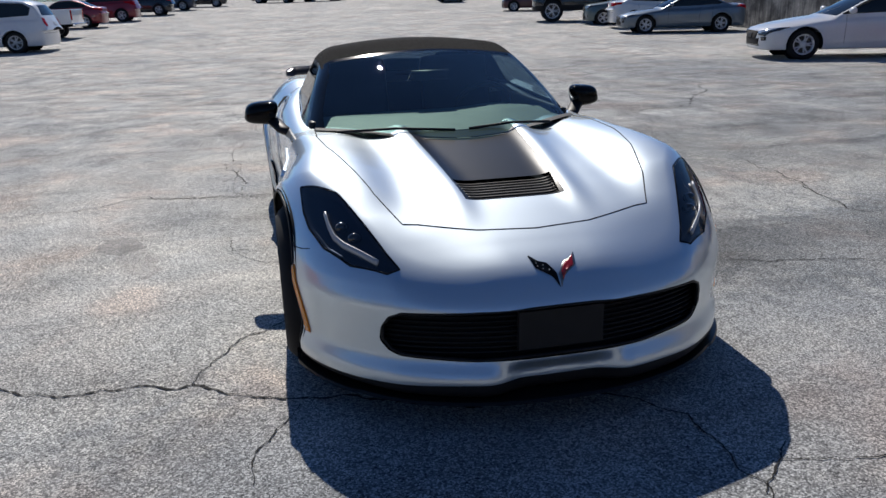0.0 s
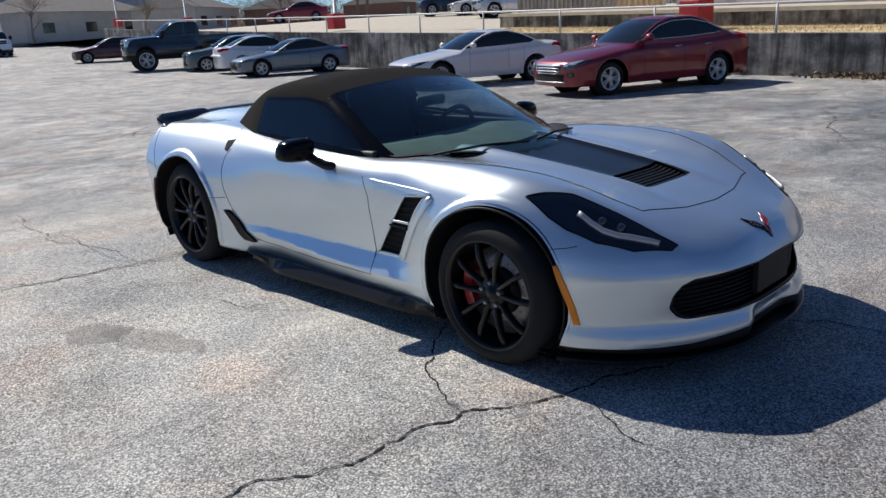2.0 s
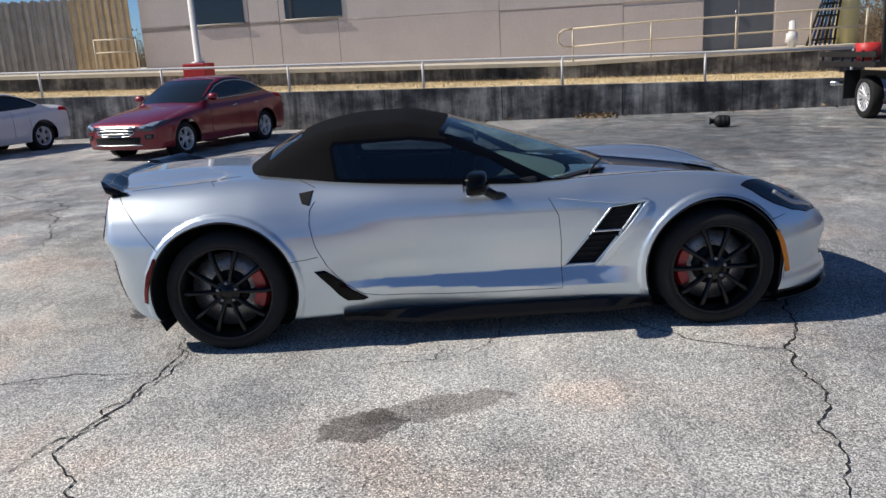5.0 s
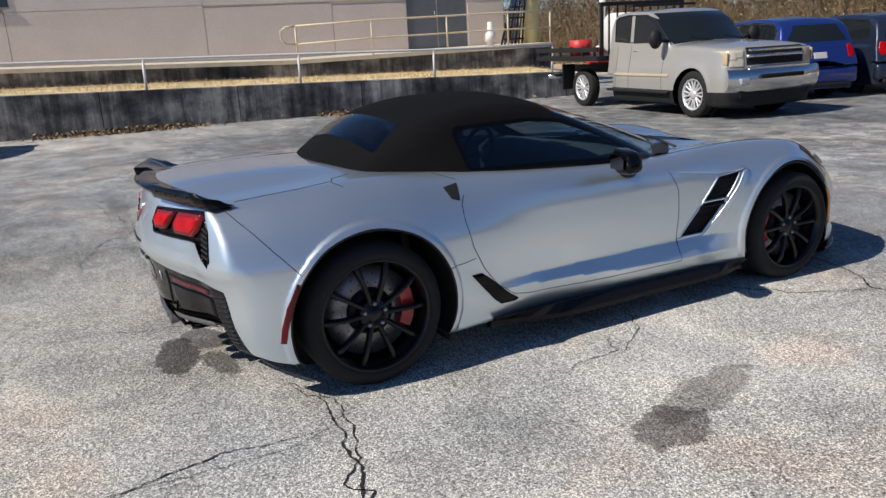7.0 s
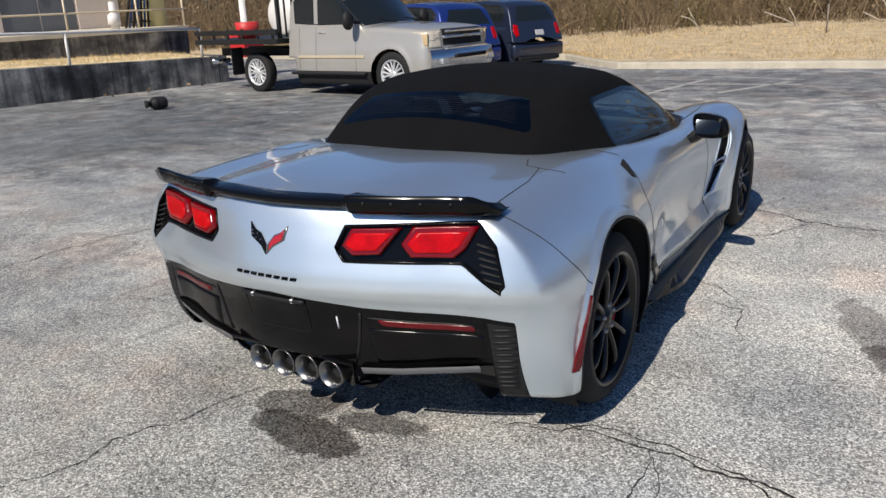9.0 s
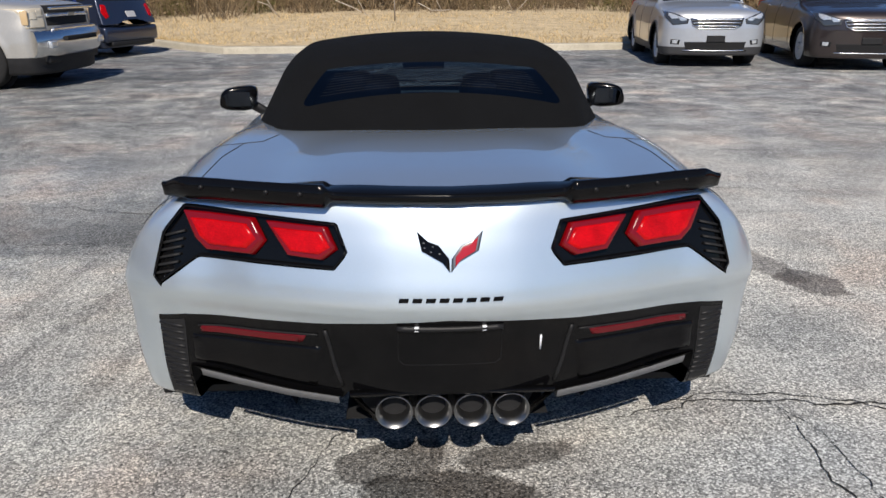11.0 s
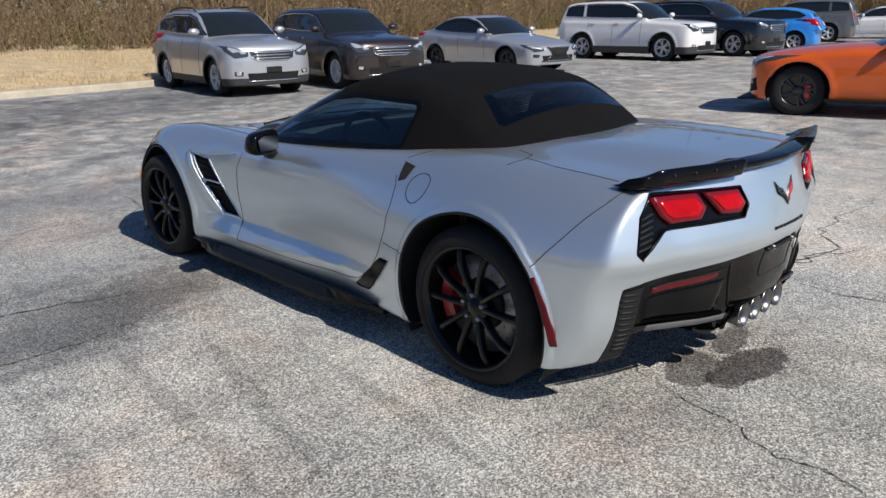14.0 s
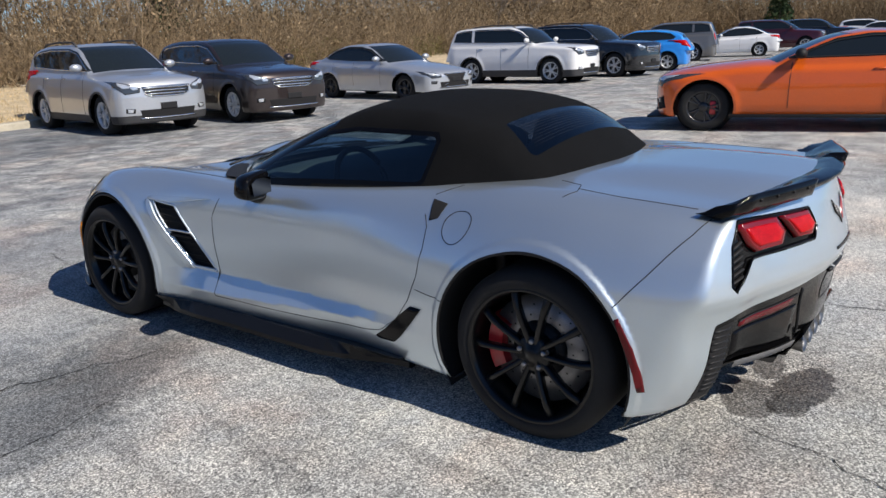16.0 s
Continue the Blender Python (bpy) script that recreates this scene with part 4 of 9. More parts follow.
# details of the convertible
def roadster_details(car, skin):
    gap = lambda name, pts, closed=False, r=0.0021: skin.line(name, pts, r, M_GAP, car, closed, lift=-0.0004, fine=0.015)
    for s in (1, -1):
        gap("door_seam", [(s * 0.9, y, z) for y, z in DOOR[1:-1]])
        gap("fascia_seam", [(s * 0.9, -1.665, 0.585), (s * 0.88, -1.74, 0.605), (s * 0.86, -1.79, 0.628)])
        gap("rear_fascia_seam", [(s * 0.96, 1.69, 0.60), (s * 0.92, 1.78, 0.70), (s * 0.82, 1.90, 0.84), (s * 0.74, 1.95, 0.91)])
        gap("sill_seam", [(s * 0.95, 0.985, 0.50), (s * 0.94, 0.90, 0.505), (s * 0.92, 0.835, 0.515)])
        gap("deck_seam", [(s * 0.56, 1.30, 0.95), (s * 0.60, 1.40, 0.94), (s * 0.70, 1.43, 0.925), (s * 0.76, 1.40, 0.915)])
        gap("deck_side_seam", [(s * 0.66, 1.42, 0.935), (s * 0.70, 1.6, 0.93), (s * 0.715, 1.88, 0.92)])
        gap("quarter_seam", [(s * 0.79, 0.84, 0.90), (s * 0.74, 0.90, 0.925), (s * 0.71, 0.93, 0.935)])
        # side vent: dark mesh, two bars and a bright frame
        x0 = s * 0.87
        skin.plate("vent_mesh", VENT, "yz", x0, M_DARK, car, lift=-0.022, rim=-0.004)
        v = [np.array(p) for p in VENT]
        skin.line("vent_frame", [(x0, *p) for p in VENT], 0.0065, M_SILVER, car, True, lift=-0.001)
        for q in (0.42, 0.50):
            a, b = v[0] + (v[3] - v[0]) * q, v[1] + (v[2] - v[1]) * q
            skin.line("vent_bar", [(x0, *a), (x0, *b)], 0.008, M_CHROME if q < 0.45 else M_BLACKGLOSS, car, lift=0.002)
        for q in (0.1, 0.2, 0.3, 0.62, 0.72, 0.82, 0.92):
            a, b = v[0] + (v[3] - v[0]) * q, v[1] + (v[2] - v[1]) * q
            skin.line("vent_slat", [(x0, *a), (x0, *b)], 0.003, M_DARK, car, lift=-0.014)
        skin.plate("fender_blade", [(-0.50, 0.752), (-0.98, 0.735), (-1.0, 0.722), (-0.96, 0.715), (-0.80, 0.712)], "yz", x0, M_SILVER, car, lift=0.012, rim=0.0)
        skin.plate("vent_lip", [(-0.985, 0.728), (-1.012, 0.715), (-0.745, 0.36), (-0.70, 0.362), (-0.962, 0.705)], "yz", x0, M_SILVER, car, lift=0.010, rim=0.0)
        # black blade ahead of the rear wheel
        skin.plate("rocker_blade", [(0.86, 0.435), (0.80, 0.437), (0.74, 0.39), (0.66, 0.315), (0.575, 0.258), (0.60, 0.248), (0.69, 0.252), (0.73, 0.285)],
                   "yz", s * 0.92, M_BLACKGLOSS, car, lift=0.012)
        # markers, handle pocket
        skin.plate("front_marker", [(-1.685, 0.515), (-1.705, 0.52), (-1.745, 0.44), (-1.775, 0.345), (-1.792, 0.27), (-1.765, 0.268), (-1.745, 0.35), (-1.715, 0.44)],
                   "yz", s * 0.9, M_AMBER, car, lift=0.006, label="amber side marker lamp")
        skin.plate("rear_marker", [(1.70, 0.562), (1.715, 0.568), (1.765, 0.47), (1.795, 0.37), (1.805, 0.31), (1.782, 0.308), (1.77, 0.37), (1.745, 0.45)],
                   "yz", s * 0.93, M_LENS_DARKRED, car, lift=0.006, label="red side marker reflector")
        skin.plate("door_handle", [(0.845, 0.862), (0.925, 0.852), (0.905, 0.80), (0.865, 0.788)], "yz", s * 0.85, M_DARK, car, lift=0.003, rim=0.001)
        # wheel arch: rolled lip, liner, inner wall
        for cy, cz, r in ((FRONT_Y, 0.335, 0.392), (REAR_Y, 0.34, 0.402)):
            a0, a1 = (-25, 212) if cy < 0 else (-28, 206)
            pts = []
            for k in range(41):
                a = math.radians(a0 + (a1 - a0) * k / 40)
                yy, zz = cy + r * math.cos(a), cz + r * math.sin(a)
                if zz > 0.17:
                    pts.append((s * 0.96, yy, zz))
            skin.line("arch_lip", pts, 0.006, M_BLACKSATIN, car, lift=-0.004)
            v2, f2 = [], []
            for k in range(33):
                a = math.radians(-30 + 240 * k / 32)
                yy, zz = cy + (r + 0.012) * math.cos(a), cz + (r + 0.012) * math.sin(a)
                edge = abs(skin.place([(s * 0.94, yy, max(zz, 0.2))], -0.006)[0][0])
                for xx in (0.50, min(edge, 0.96)):
                    v2.append((s * xx, yy, zz))
            f2 = [(2 * k, 2 * k + 1, 2 * k + 3, 2 * k + 2) for k in range(32)]
            raw("wheel_liner", v2, f2, M_DARK, car)
            lathe("liner_wall", [(0, 0), (0, r + 0.01)], M_DARK, car, 32).location = (s * 0.52, cy, cz)
        # side skirt
        vs, fs = [], []
        ys = [-1.0 + 1.72 * k / 24 for k in range(25)]
        for y in ys:
            w = float(half_w(y))
            e = 0.035 * float(step(-1.0, -0.6, y)) - 0.11 * float(step(0.25, 0.72, y)) - 0.05 * float(step(-0.8, -1.0, y))
            for xx, zz in ((w - 0.10, 0.17), (w - 0.004, 0.186), (w + e, 0.140), (w + e + 0.003, 0.118), (w + e - 0.02, 0.108), (w - 0.12, 0.11)):
                vs.append((s * xx, y, zz))
        for k in range(24):
            for j in range(5):
                a = k * 6 + j
                fs.append((a, a + 1, a + 7, a + 6))
        fs += [tuple(range(6)), tuple(24 * 6 + j for j in range(6))]
        raw("side_skirt", vs, fs, M_CARBON, car, "gloss black side skirt", smooth=False)
    # hood seam
    k = skin.drape([(x, y, float(z_mid(y))) for x, y in HOOD], 2)
    gap("hood_seam", k[9::-1] + k[-1:9:-1][:9], r=0.0028)
    skin.line("fuel_door_seam", [(0.86, 1.01 + 0.066 * math.cos(a), 0.775 + 0.082 * math.sin(a)) for a in np.linspace(0, 2 * math.pi, 33)[:-1]],
              0.002, M_GAP, car, True, lift=0.0)
    # hood louvres
    for i in range(7):
        y = -1.68 + 0.027 * i
        w = 0.183 + 0.027 * i / 7
        skin.line("hood_louvre", [(-w, y, 0.74), (0, y, 0.74), (w, y, 0.74)], 0.006, M_BLACKSATIN, car, lift=-0.012, flat=(0.010, 0.003))
    # grille
    back = [(p[0] * 0.99, p[1]) for p in GRILLE]
    ys = lambda x: -2.236 + float(nose_plan(abs(x)))
    nx = 25
    vs, fs = [], []
    for i in range(nx):
        x = -0.62 + 1.24 * i / (nx - 1)
        for z in (0.24, 0.48):
            vs.append((x, ys(x) + 0.085, z))
    fs = [(2 * i, 2 * i + 2, 2 * i + 3, 2 * i + 1) for i in range(nx - 1)]
    raw("grille_back", vs, fs, M_DARK, car)
    for j in range(9):
        z = 0.285 + 0.019 * j
        tube("grille_slat", [(x, ys(x) + 0.055, z) for x in np.linspace(-0.6, 0.6, 25)], 0.003, M_PLASTIC, car, 6, flat=(0.012, 0.0035))
    vs, fs = prism([(-0.155, 0.30), (0.155, 0.30), (0.155, 0.44), (-0.155, 0.44)], "y", -2.215, -2.19)
    raw("plate_panel", vs, fs, M_PLASTIC, car, "blank black number plate panel", smooth=False)
    skin.line("grille_rim", [(x, ys(x), z) for x, z in GRILLE], 0.006, M_BLACKSATIN, car, True, lift=-0.006)
    # front splitter
    vs, fs = [], []
    xs = np.linspace(-0.9, 0.9, 61)
    for x in xs:
        y = -2.25 + float(nose_plan(abs(x)))
        o = 0.02 + 0.012 * (abs(x) > 0.7)
        for dy, z in ((0.10, 0.135), (-o + 0.008, 0.128), (-o, 0.120), (-o + 0.008, 0.112), (0.10, 0.112)):
            vs.append((x, y + dy, z))
    for i in range(60):
        for j in range(4):
            a = i * 5 + j
            fs.append((a, a + 1, a + 6, a + 5))
    raw("front_splitter", vs, fs, M_CARBON, car, "black front splitter", smooth=False)
    # headlamps: dark bowl, light strip, projector
    for s in (1, -1):
        lam = [(s * x, y) for x, y in LAMP]
        skin.plate("lamp_bowl", lam, "xy", 0.65, M_LAMPBOWL, car, lift=-0.03, rim=-0.004, rings=(1.0, 0.93, 0.7, 0.4))
        skin.line("light_strip", skin.drape([(s * x, y, 0.65) for x, y in ((0.752, -1.715), (0.745, -1.77), (0.732, -1.82), (0.705, -1.868), (0.66, -1.925), (0.60, -1.995))], 2), 0.009, M_STRIP, car,
                  lift=0.003, label="pale grey light strip", flat=(0.006, 0.017))
        skin.line("lamp_edge", skin.drape([(s * x, y, 0.65) for x, y in LAMP], 2), 0.003, M_BLACKGLOSS, car, True, lift=0.0)
        for x, y in ((0.70, -1.80), (0.662, -1.865)):
            p = skin.drape([(s * x, y, 0.65)], 2)[0]
            p = (p[0], p[1], p[2] - 0.012)
            v, f = lathe_mesh([(-0.012, 0.026), (0.006, 0.024), (0.014, 0.014), (0.016, 0.0)], 20)
            raw("projector", [(p[0] + q[1], p[1] - q[0] * 0.8, p[2] + q[2] * 0.8) for q in v], f, M_PROJECTOR, car)
    # badges as plain shapes
    for nm, plane, guess, cz, sc in (("front_badge", "xy", 0.58, 0, 1), ("rear_badge", "xz", 2.2, 0, 1)):
        if plane == "xy":
            dark = [(-0.002, -2.202), (-0.003, -2.168), (-0.030, -2.128), (-0.058, -2.118), (-0.085, -2.088), (-0.074, -2.142), (-0.052, -2.156), (-0.020, -2.176)]
            red = [(-x, y) for x, y in dark]
        else:
            dark = [(0.001, 0.738), (0.003, 0.772), (0.030, 0.806), (0.058, 0.816), (0.085, 0.840), (0.074, 0.792), (0.052, 0.780), (0.020, 0.762)]
            red = [(-x, z) for x, z in dark]
        skin.plate(nm, dark, plane, guess, M_BLACKGLOSS, car, lift=0.005, label="dark wing-shaped badge half")
        skin.plate(nm, red, plane, guess, M_TIP, car, lift=0.004, label="steel-edged wing-shaped badge half")
        cx, cy = sum(p[0] for p in red) / len(red), sum(p[1] for p in red) / len(red)
        skin.plate("badge_field", [(cx + (a - cx) * 0.74, cy + (b - cy) * 0.74) for a, b in red], plane, guess, M_BADGE_RED, car, lift=0.0065, label="red enamel field")
        # pale checks and stripe on the two halves
        up = 0.0 if plane == "xz" else -2.94
        for cx, cy in ((0.028, 0.785), (0.045, 0.803), (0.050, 0.790), (0.068, 0.812), (0.066, 0.800)):
            sg = 1 if plane == "xz" else -1
            q = [(sg * cx + a, up + cy + b) for a, b in ((-0.003, -0.003), (0.003, -0.002), (0.003, 0.003), (-0.003, 0.002))]
            skin.plate("badge_check", q, plane, guess, M_TIP, car, lift=0.0075, rings=(1.0, 0.6))
    # lettering as plain bars
    for i in range(8):
        x = 0.122 - 0.035 * i
        skin.plate("badge_bar", [(x - 0.011, 0.663), (x + 0.014, 0.663), (x + 0.011, 0.674), (x - 0.014, 0.674)], "xz", 2.24, M_BLACKGLOSS, car, lift=0.004)
    # tail lamps and their louvres
    for s in (1, -1):
        for poly in ([(0.718, 0.862), (0.515, 0.855), (0.484, 0.80), (0.518, 0.760), (0.652, 0.760), (0.685, 0.79)],
                     [(0.483, 0.852), (0.318, 0.845), (0.292, 0.79), (0.33, 0.760), (0.422, 0.766)]):
            q = [(s * x, z) for x, z in poly]
            skin.plate("tail_lens", q, "xz", 2.1, M_LENS_DEEP, car, lift=0.010, rim=-0.008, label="red tail lamp lens", rings=(1.0, 0.94, 0.86, 0.55, 0.25))
            skin.plate("lens_core", [(s * (x * 0.80 + (sum(p[0] for p in poly) / len(poly)) * 0.20), z * 0.66 + (sum(p[1] for p in poly) / len(poly)) * 0.34) for x, z in poly],
                       "xz", 2.1, M_LENS_RED, car, lift=0.015, rim=0.009)
        skin.line("bezel_edge", skin.drape([(s * x, 2.05, z) for x, z in TAIL], 1), 0.004, M_BLACKGLOSS, car, True, lift=0.0)
        for i in range(6):
            z = 0.68 + 0.022 * i
            skin.line("lamp_louvre", [(s * (0.73 - 0.004 * i), 2.0, z + 0.008), (s * (0.807 - 0.008 * i), 2.0, z - 0.004)], 0.004, M_PLASTIC, car, lift=-0.008, flat=(0.007, 0.004))
        # corner vents
        skin.plate("corner_vent", [(s * 0.825, 0.53), (s * 0.745, 0.545), (s * 0.765, 0.24), (s * 0.838, 0.235)], "xz", 1.95, M_DARK, car, lift=0.001, rim=0.001)
        for i in range(11):
            z = 0.285 + 0.0235 * i
            q = i / 10
            skin.line("vent_blade", [(s * (0.768 - 0.02 * q), 2.0, z), (s * (0.826 - 0.012 * q), 1.96, z + 0.004)], 0.004, M_BLACKSATIN, car, lift=-0.001, flat=(0.008, 0.005))
        skin.plate("bumper_reflector", [(s * 0.39, 0.536), (s * 0.70, 0.528), (s * 0.705, 0.508), (s * 0.40, 0.514)], "xz", 2.1, M_LENS_DARKRED, car, lift=0.006,
                   label="red bumper reflector")
        skin.line("bumper_trim", [(s * 0.345, 2.1, 0.556), (s * 0.70, 2.0, 0.536)], 0.003, M_BLACKSATIN, car, lift=0.002)
        skin.line("bumper_step", [(s * 0.335, 2.15, 0.56), (s * 0.318, 2.15, 0.45), (s * 0.30, 2.15, 0.375)], 0.006, M_BLACKSATIN, car, lift=0.0)
        # lower wings of the bumper
        skin.plate("bumper_panel", [(s * 0.35, 0.50), (s * 0.73, 0.495), (s * 0.735, 0.41), (s * 0.37, 0.37)], "xz", 2.1, M_BLACKGLOSS, car, lift=0.006, rim=0.0)
    # plate recess
    skin.plate("plate_recess", [(-0.14, 0.572), (0.14, 0.572), (0.14, 0.475), (0.125, 0.46), (-0.125, 0.46), (-0.14, 0.475)], "xz", 2.2, M_PLASTIC, car, lift=-0.012, rim=0.002,
               label="empty number plate recess")
    for x in (-0.09, 0.09):
        b = skin.place([(x, 2.22, 0.578)], 0.004)[0]
        part("plate_bolt", box_bm((0.014, 0.012, 0.014), b, 0.003), M_WHITE, car)
    skin.line("plate_lamp_bar", [(-0.14, 2.2, 0.585), (0.14, 2.2, 0.585)], 0.008, M_BLACKSATIN, car, lift=0.004)
    skin.line("white_tag", [(-0.25, 2.18, 0.535), (-0.252, 2.18, 0.49)], 0.003, M_WHITE, car, lift=0.003)
    # exhaust: shroud and four bright tips
    vs, fs = prism([(-0.285, 0.37), (0.285, 0.37), (0.225, 0.225), (-0.225, 0.225)], "y", 1.94, 2.06)
    raw("exhaust_shroud", vs, fs, M_DARK, car, smooth=False)
    tube("shroud_rim", [(-0.20, 2.06, 0.232), (-0.225, 2.09, 0.240), (-0.295, 2.160, 0.362), (0.275, 2.160, 0.362), (0.21, 2.09, 0.240), (0.19, 2.06, 0.232)], 0.010, M_BLACKGLOSS, car)
    for s in (1, -1):
        fv = [(s * x, y, z) for x, y0, z0 in ((0.30, 2.13, 0.338), (0.45, 2.10, 0.352), (0.60, 2.06, 0.372), (0.752, 2.0, 0.384)) for y, z in ((y0 + 0.01, z0 + 0.004), (y0 - 0.02, z0 - 0.012), (1.80, 0.235))]
        raw("undertray", fv, [(3 * i + j, 3 * i + 3 + j, 3 * i + 4 + j, 3 * i + 1 + j) for i in range(3) for j in range(2)], M_PLASTIC, car)
        raw("undertray_side", [(s * 0.752, y, z) for y, z in ((2.0, 0.40), (1.98, 0.31), (1.80, 0.29), (1.80, 0.40))], [(0, 1, 2, 3)], M_PLASTIC, car, smooth=False)
    for s in (1, -1):
        xs = np.linspace(0.31, 0.715, 9)
        yy, zz = np.interp(xs, [0.30, 0.45, 0.60, 0.752], [2.13, 2.10, 2.06, 2.0]), np.interp(xs, [0.30, 0.45, 0.60, 0.752], [0.338, 0.352, 0.372, 0.384])
        v = [(s * x, y + a, z + b) for x, y, z in zip(xs, yy, zz) for a, b in ((0.016, 0.006), (0.004, -0.022), (-0.02, -0.026))]
        raw("bumper_lip", v, [(3 * i + j, 3 * i + 3 + j, 3 * i + 4 + j, 3 * i + 1 + j) for i in range(8) for j in range(2)], M_LIP, car, "grey lip under the rear bumper")
    raw("bay_floor", [(x, y, z) for y, z in ((2.07, 0.228), (1.80, 0.222)) for x in (-0.30, 0.30)], [(0, 1, 3, 2)], M_DARK, car, smooth=False)
    for x in (-0.177, -0.066, 0.045, 0.156):
        v, f = lathe_mesh([(-0.16, 0.044), (-0.05, 0.046), (0.0, 0.053), (0.006, 0.053), (0.006, 0.050), (-0.03, 0.038), (-0.15, 0.036)], 32)
        raw("exhaust_tip", [(x + q[1], 2.148 + q[0], 0.293 + q[2]) for q in v], f, M_TIP, car, "polished round exhaust tip")
        v, f = lathe_mesh([(0, 0.0), (0, 0.040)], 24)
        raw("exhaust_bore", [(x + q[1], 2.10, 0.296 + q[2]) for q in v], f, M_DARK, car, smooth=False)
    # underbody
    part("underbody", box_bm((1.36, 3.5, 0.10), (0, 0.05, 0.24), 0.02), M_DARK, car)
    spoiler(car)
    for s in (1, -1):
        mirror(car, s)
    interior(car)


M_LIP = mat("grey_lip_plastic", (0.20, 0.20, 0.205), 0.45, noise_amount=0.1, scale=15)
M_BADGE_RED = mat("badge_enamel", (0.36, 0.008, 0.014), 0.25, coat=0.5)
M_STRIP = mat("light_guide", (0.36, 0.38, 0.41), 0.35, 0.2, coat=0.6)
M_PROJECTOR = mat("lamp_projector", (0.03, 0.032, 0.036), 0.1, 0.3, coat=1.0)


def spoiler(car):
    vs, fs = [], []
    xs = np.linspace(-0.765, 0.765, 181)
    n = 7
    for x in xs:
        X = abs(x)
        y = 2.172 + float(tail_plan(X)) * 0.98 - 0.02 * float(step(0.68, 0.765, X))
        out = float(step(0.30, 0.325, X))
        deck = float(z_mid(y - 0.1)) + (float(z_crest(y - 0.1)) - float(z_mid(y - 0.1))) * float(step(0.18, 0.7, X)) - 0.006
        lowz = 0.920 - 0.018 * out
        high = 0.938 + 0.022 * out - 0.022 * float(step(0.70, 0.765, X))
        for dy, z in ((0.004, lowz - 0.012), (0.022 + 0.012 * out, lowz), (0.03 + 0.02 * out, high), (0.018 + 0.02 * out, high + 0.002),
                      (-0.02, deck + 0.018 + 0.012 * out), (-0.055, deck + 0.008), (-0.085, deck)):
            vs.append((x, y + dy, z))
    for i in range(len(xs) - 1):
        for j in range(n - 1):
            a = i * n + j
            fs.append((a, a + n, a + n + 1, a + 1))
    fs += [tuple(range(n)), tuple((len(xs) - 1) * n + j for j in range(n))[::-1]]
    blade = raw("rear_spoiler", vs, fs, M_BLACKGLOSS, car, "gloss black rear spoiler with raised ends")
    for s in (1, -1):
        for X in (0.38, 0.47, 0.56, 0.65):
            y = 2.172 + float(tail_plan(X)) * 0.98 + 0.044
            v, f = lathe_mesh([(0.0, 0.006), (0.003, 0.006), (0.004, 0.0)], 8)
            raw("screw", [(s * X + q[1], y + q[0], 0.936 + q[2]) for q in v], f, M_BLACKSATIN, blade)


def mirror(car, s):
    """Door mirror: rounded black shell on a raked arm."""
    arm = new("door_mirror")
    arm.parent = car
    vs, fs = [], []
    nu, nv = 20, 14
    for i in range(nv + 1):
        v = -math.pi / 2 + math.pi * i / nv
        for j in range(nu):
            u = 2 * math.pi * j / nu
            pw = lambda t, e: math.copysign(abs(t) ** e, t)
            a = pw(math.cos(v), 0.6) * pw(math.cos(u), 0.6)
            b = pw(math.cos(v), 0.6) * pw(math.sin(u), 0.6)
            c = pw(math.sin(v), 0.6)
            front = 1.0 if b < 0 else 0.35
            x = 0.968 + 0.092 * a - 0.012 * c
            y = -0.03 + 0.085 * b * front + 0.02 * a
            z = 0.878 + 0.062 * c * (1 - 0.12 * a)
            vs.append((s * x, y, z))
    for i in range(nv):
        for j in range(nu):
            a, b = i * nu + j, i * nu + (j + 1) % nu
            fs.append((a, b, b + nu, a + nu) if s > 0 else (b, a, a + nu, b + nu))
    raw("mirror_shell", vs, fs, M_BLACKGLOSS, arm, "gloss black mirror shell")
    tube("mirror_arm", [(s * 0.80, -0.20, 0.775), (s * 0.855, -0.15, 0.79), (s * 0.905, -0.09, 0.835)], 0.03, M_BLACKSATIN, arm, 10, flat=(0.042, 0.024))
    v, f = prism([(s * 0.90, 0.842), (s * 1.02, 0.842), (s * 1.032, 0.90), (s * 1.0, 0.918), (s * 0.905, 0.915)], "y", 0.0, 0.004)
    v = [(x, y + 0.012 - 0.16 * (0.965 - abs(x)) + 0.10 * (z - 0.88), z) for x, y, z in v]
    raw("mirror_glass", v, f, M_MIRROR, arm, "mirror glass", smooth=False)


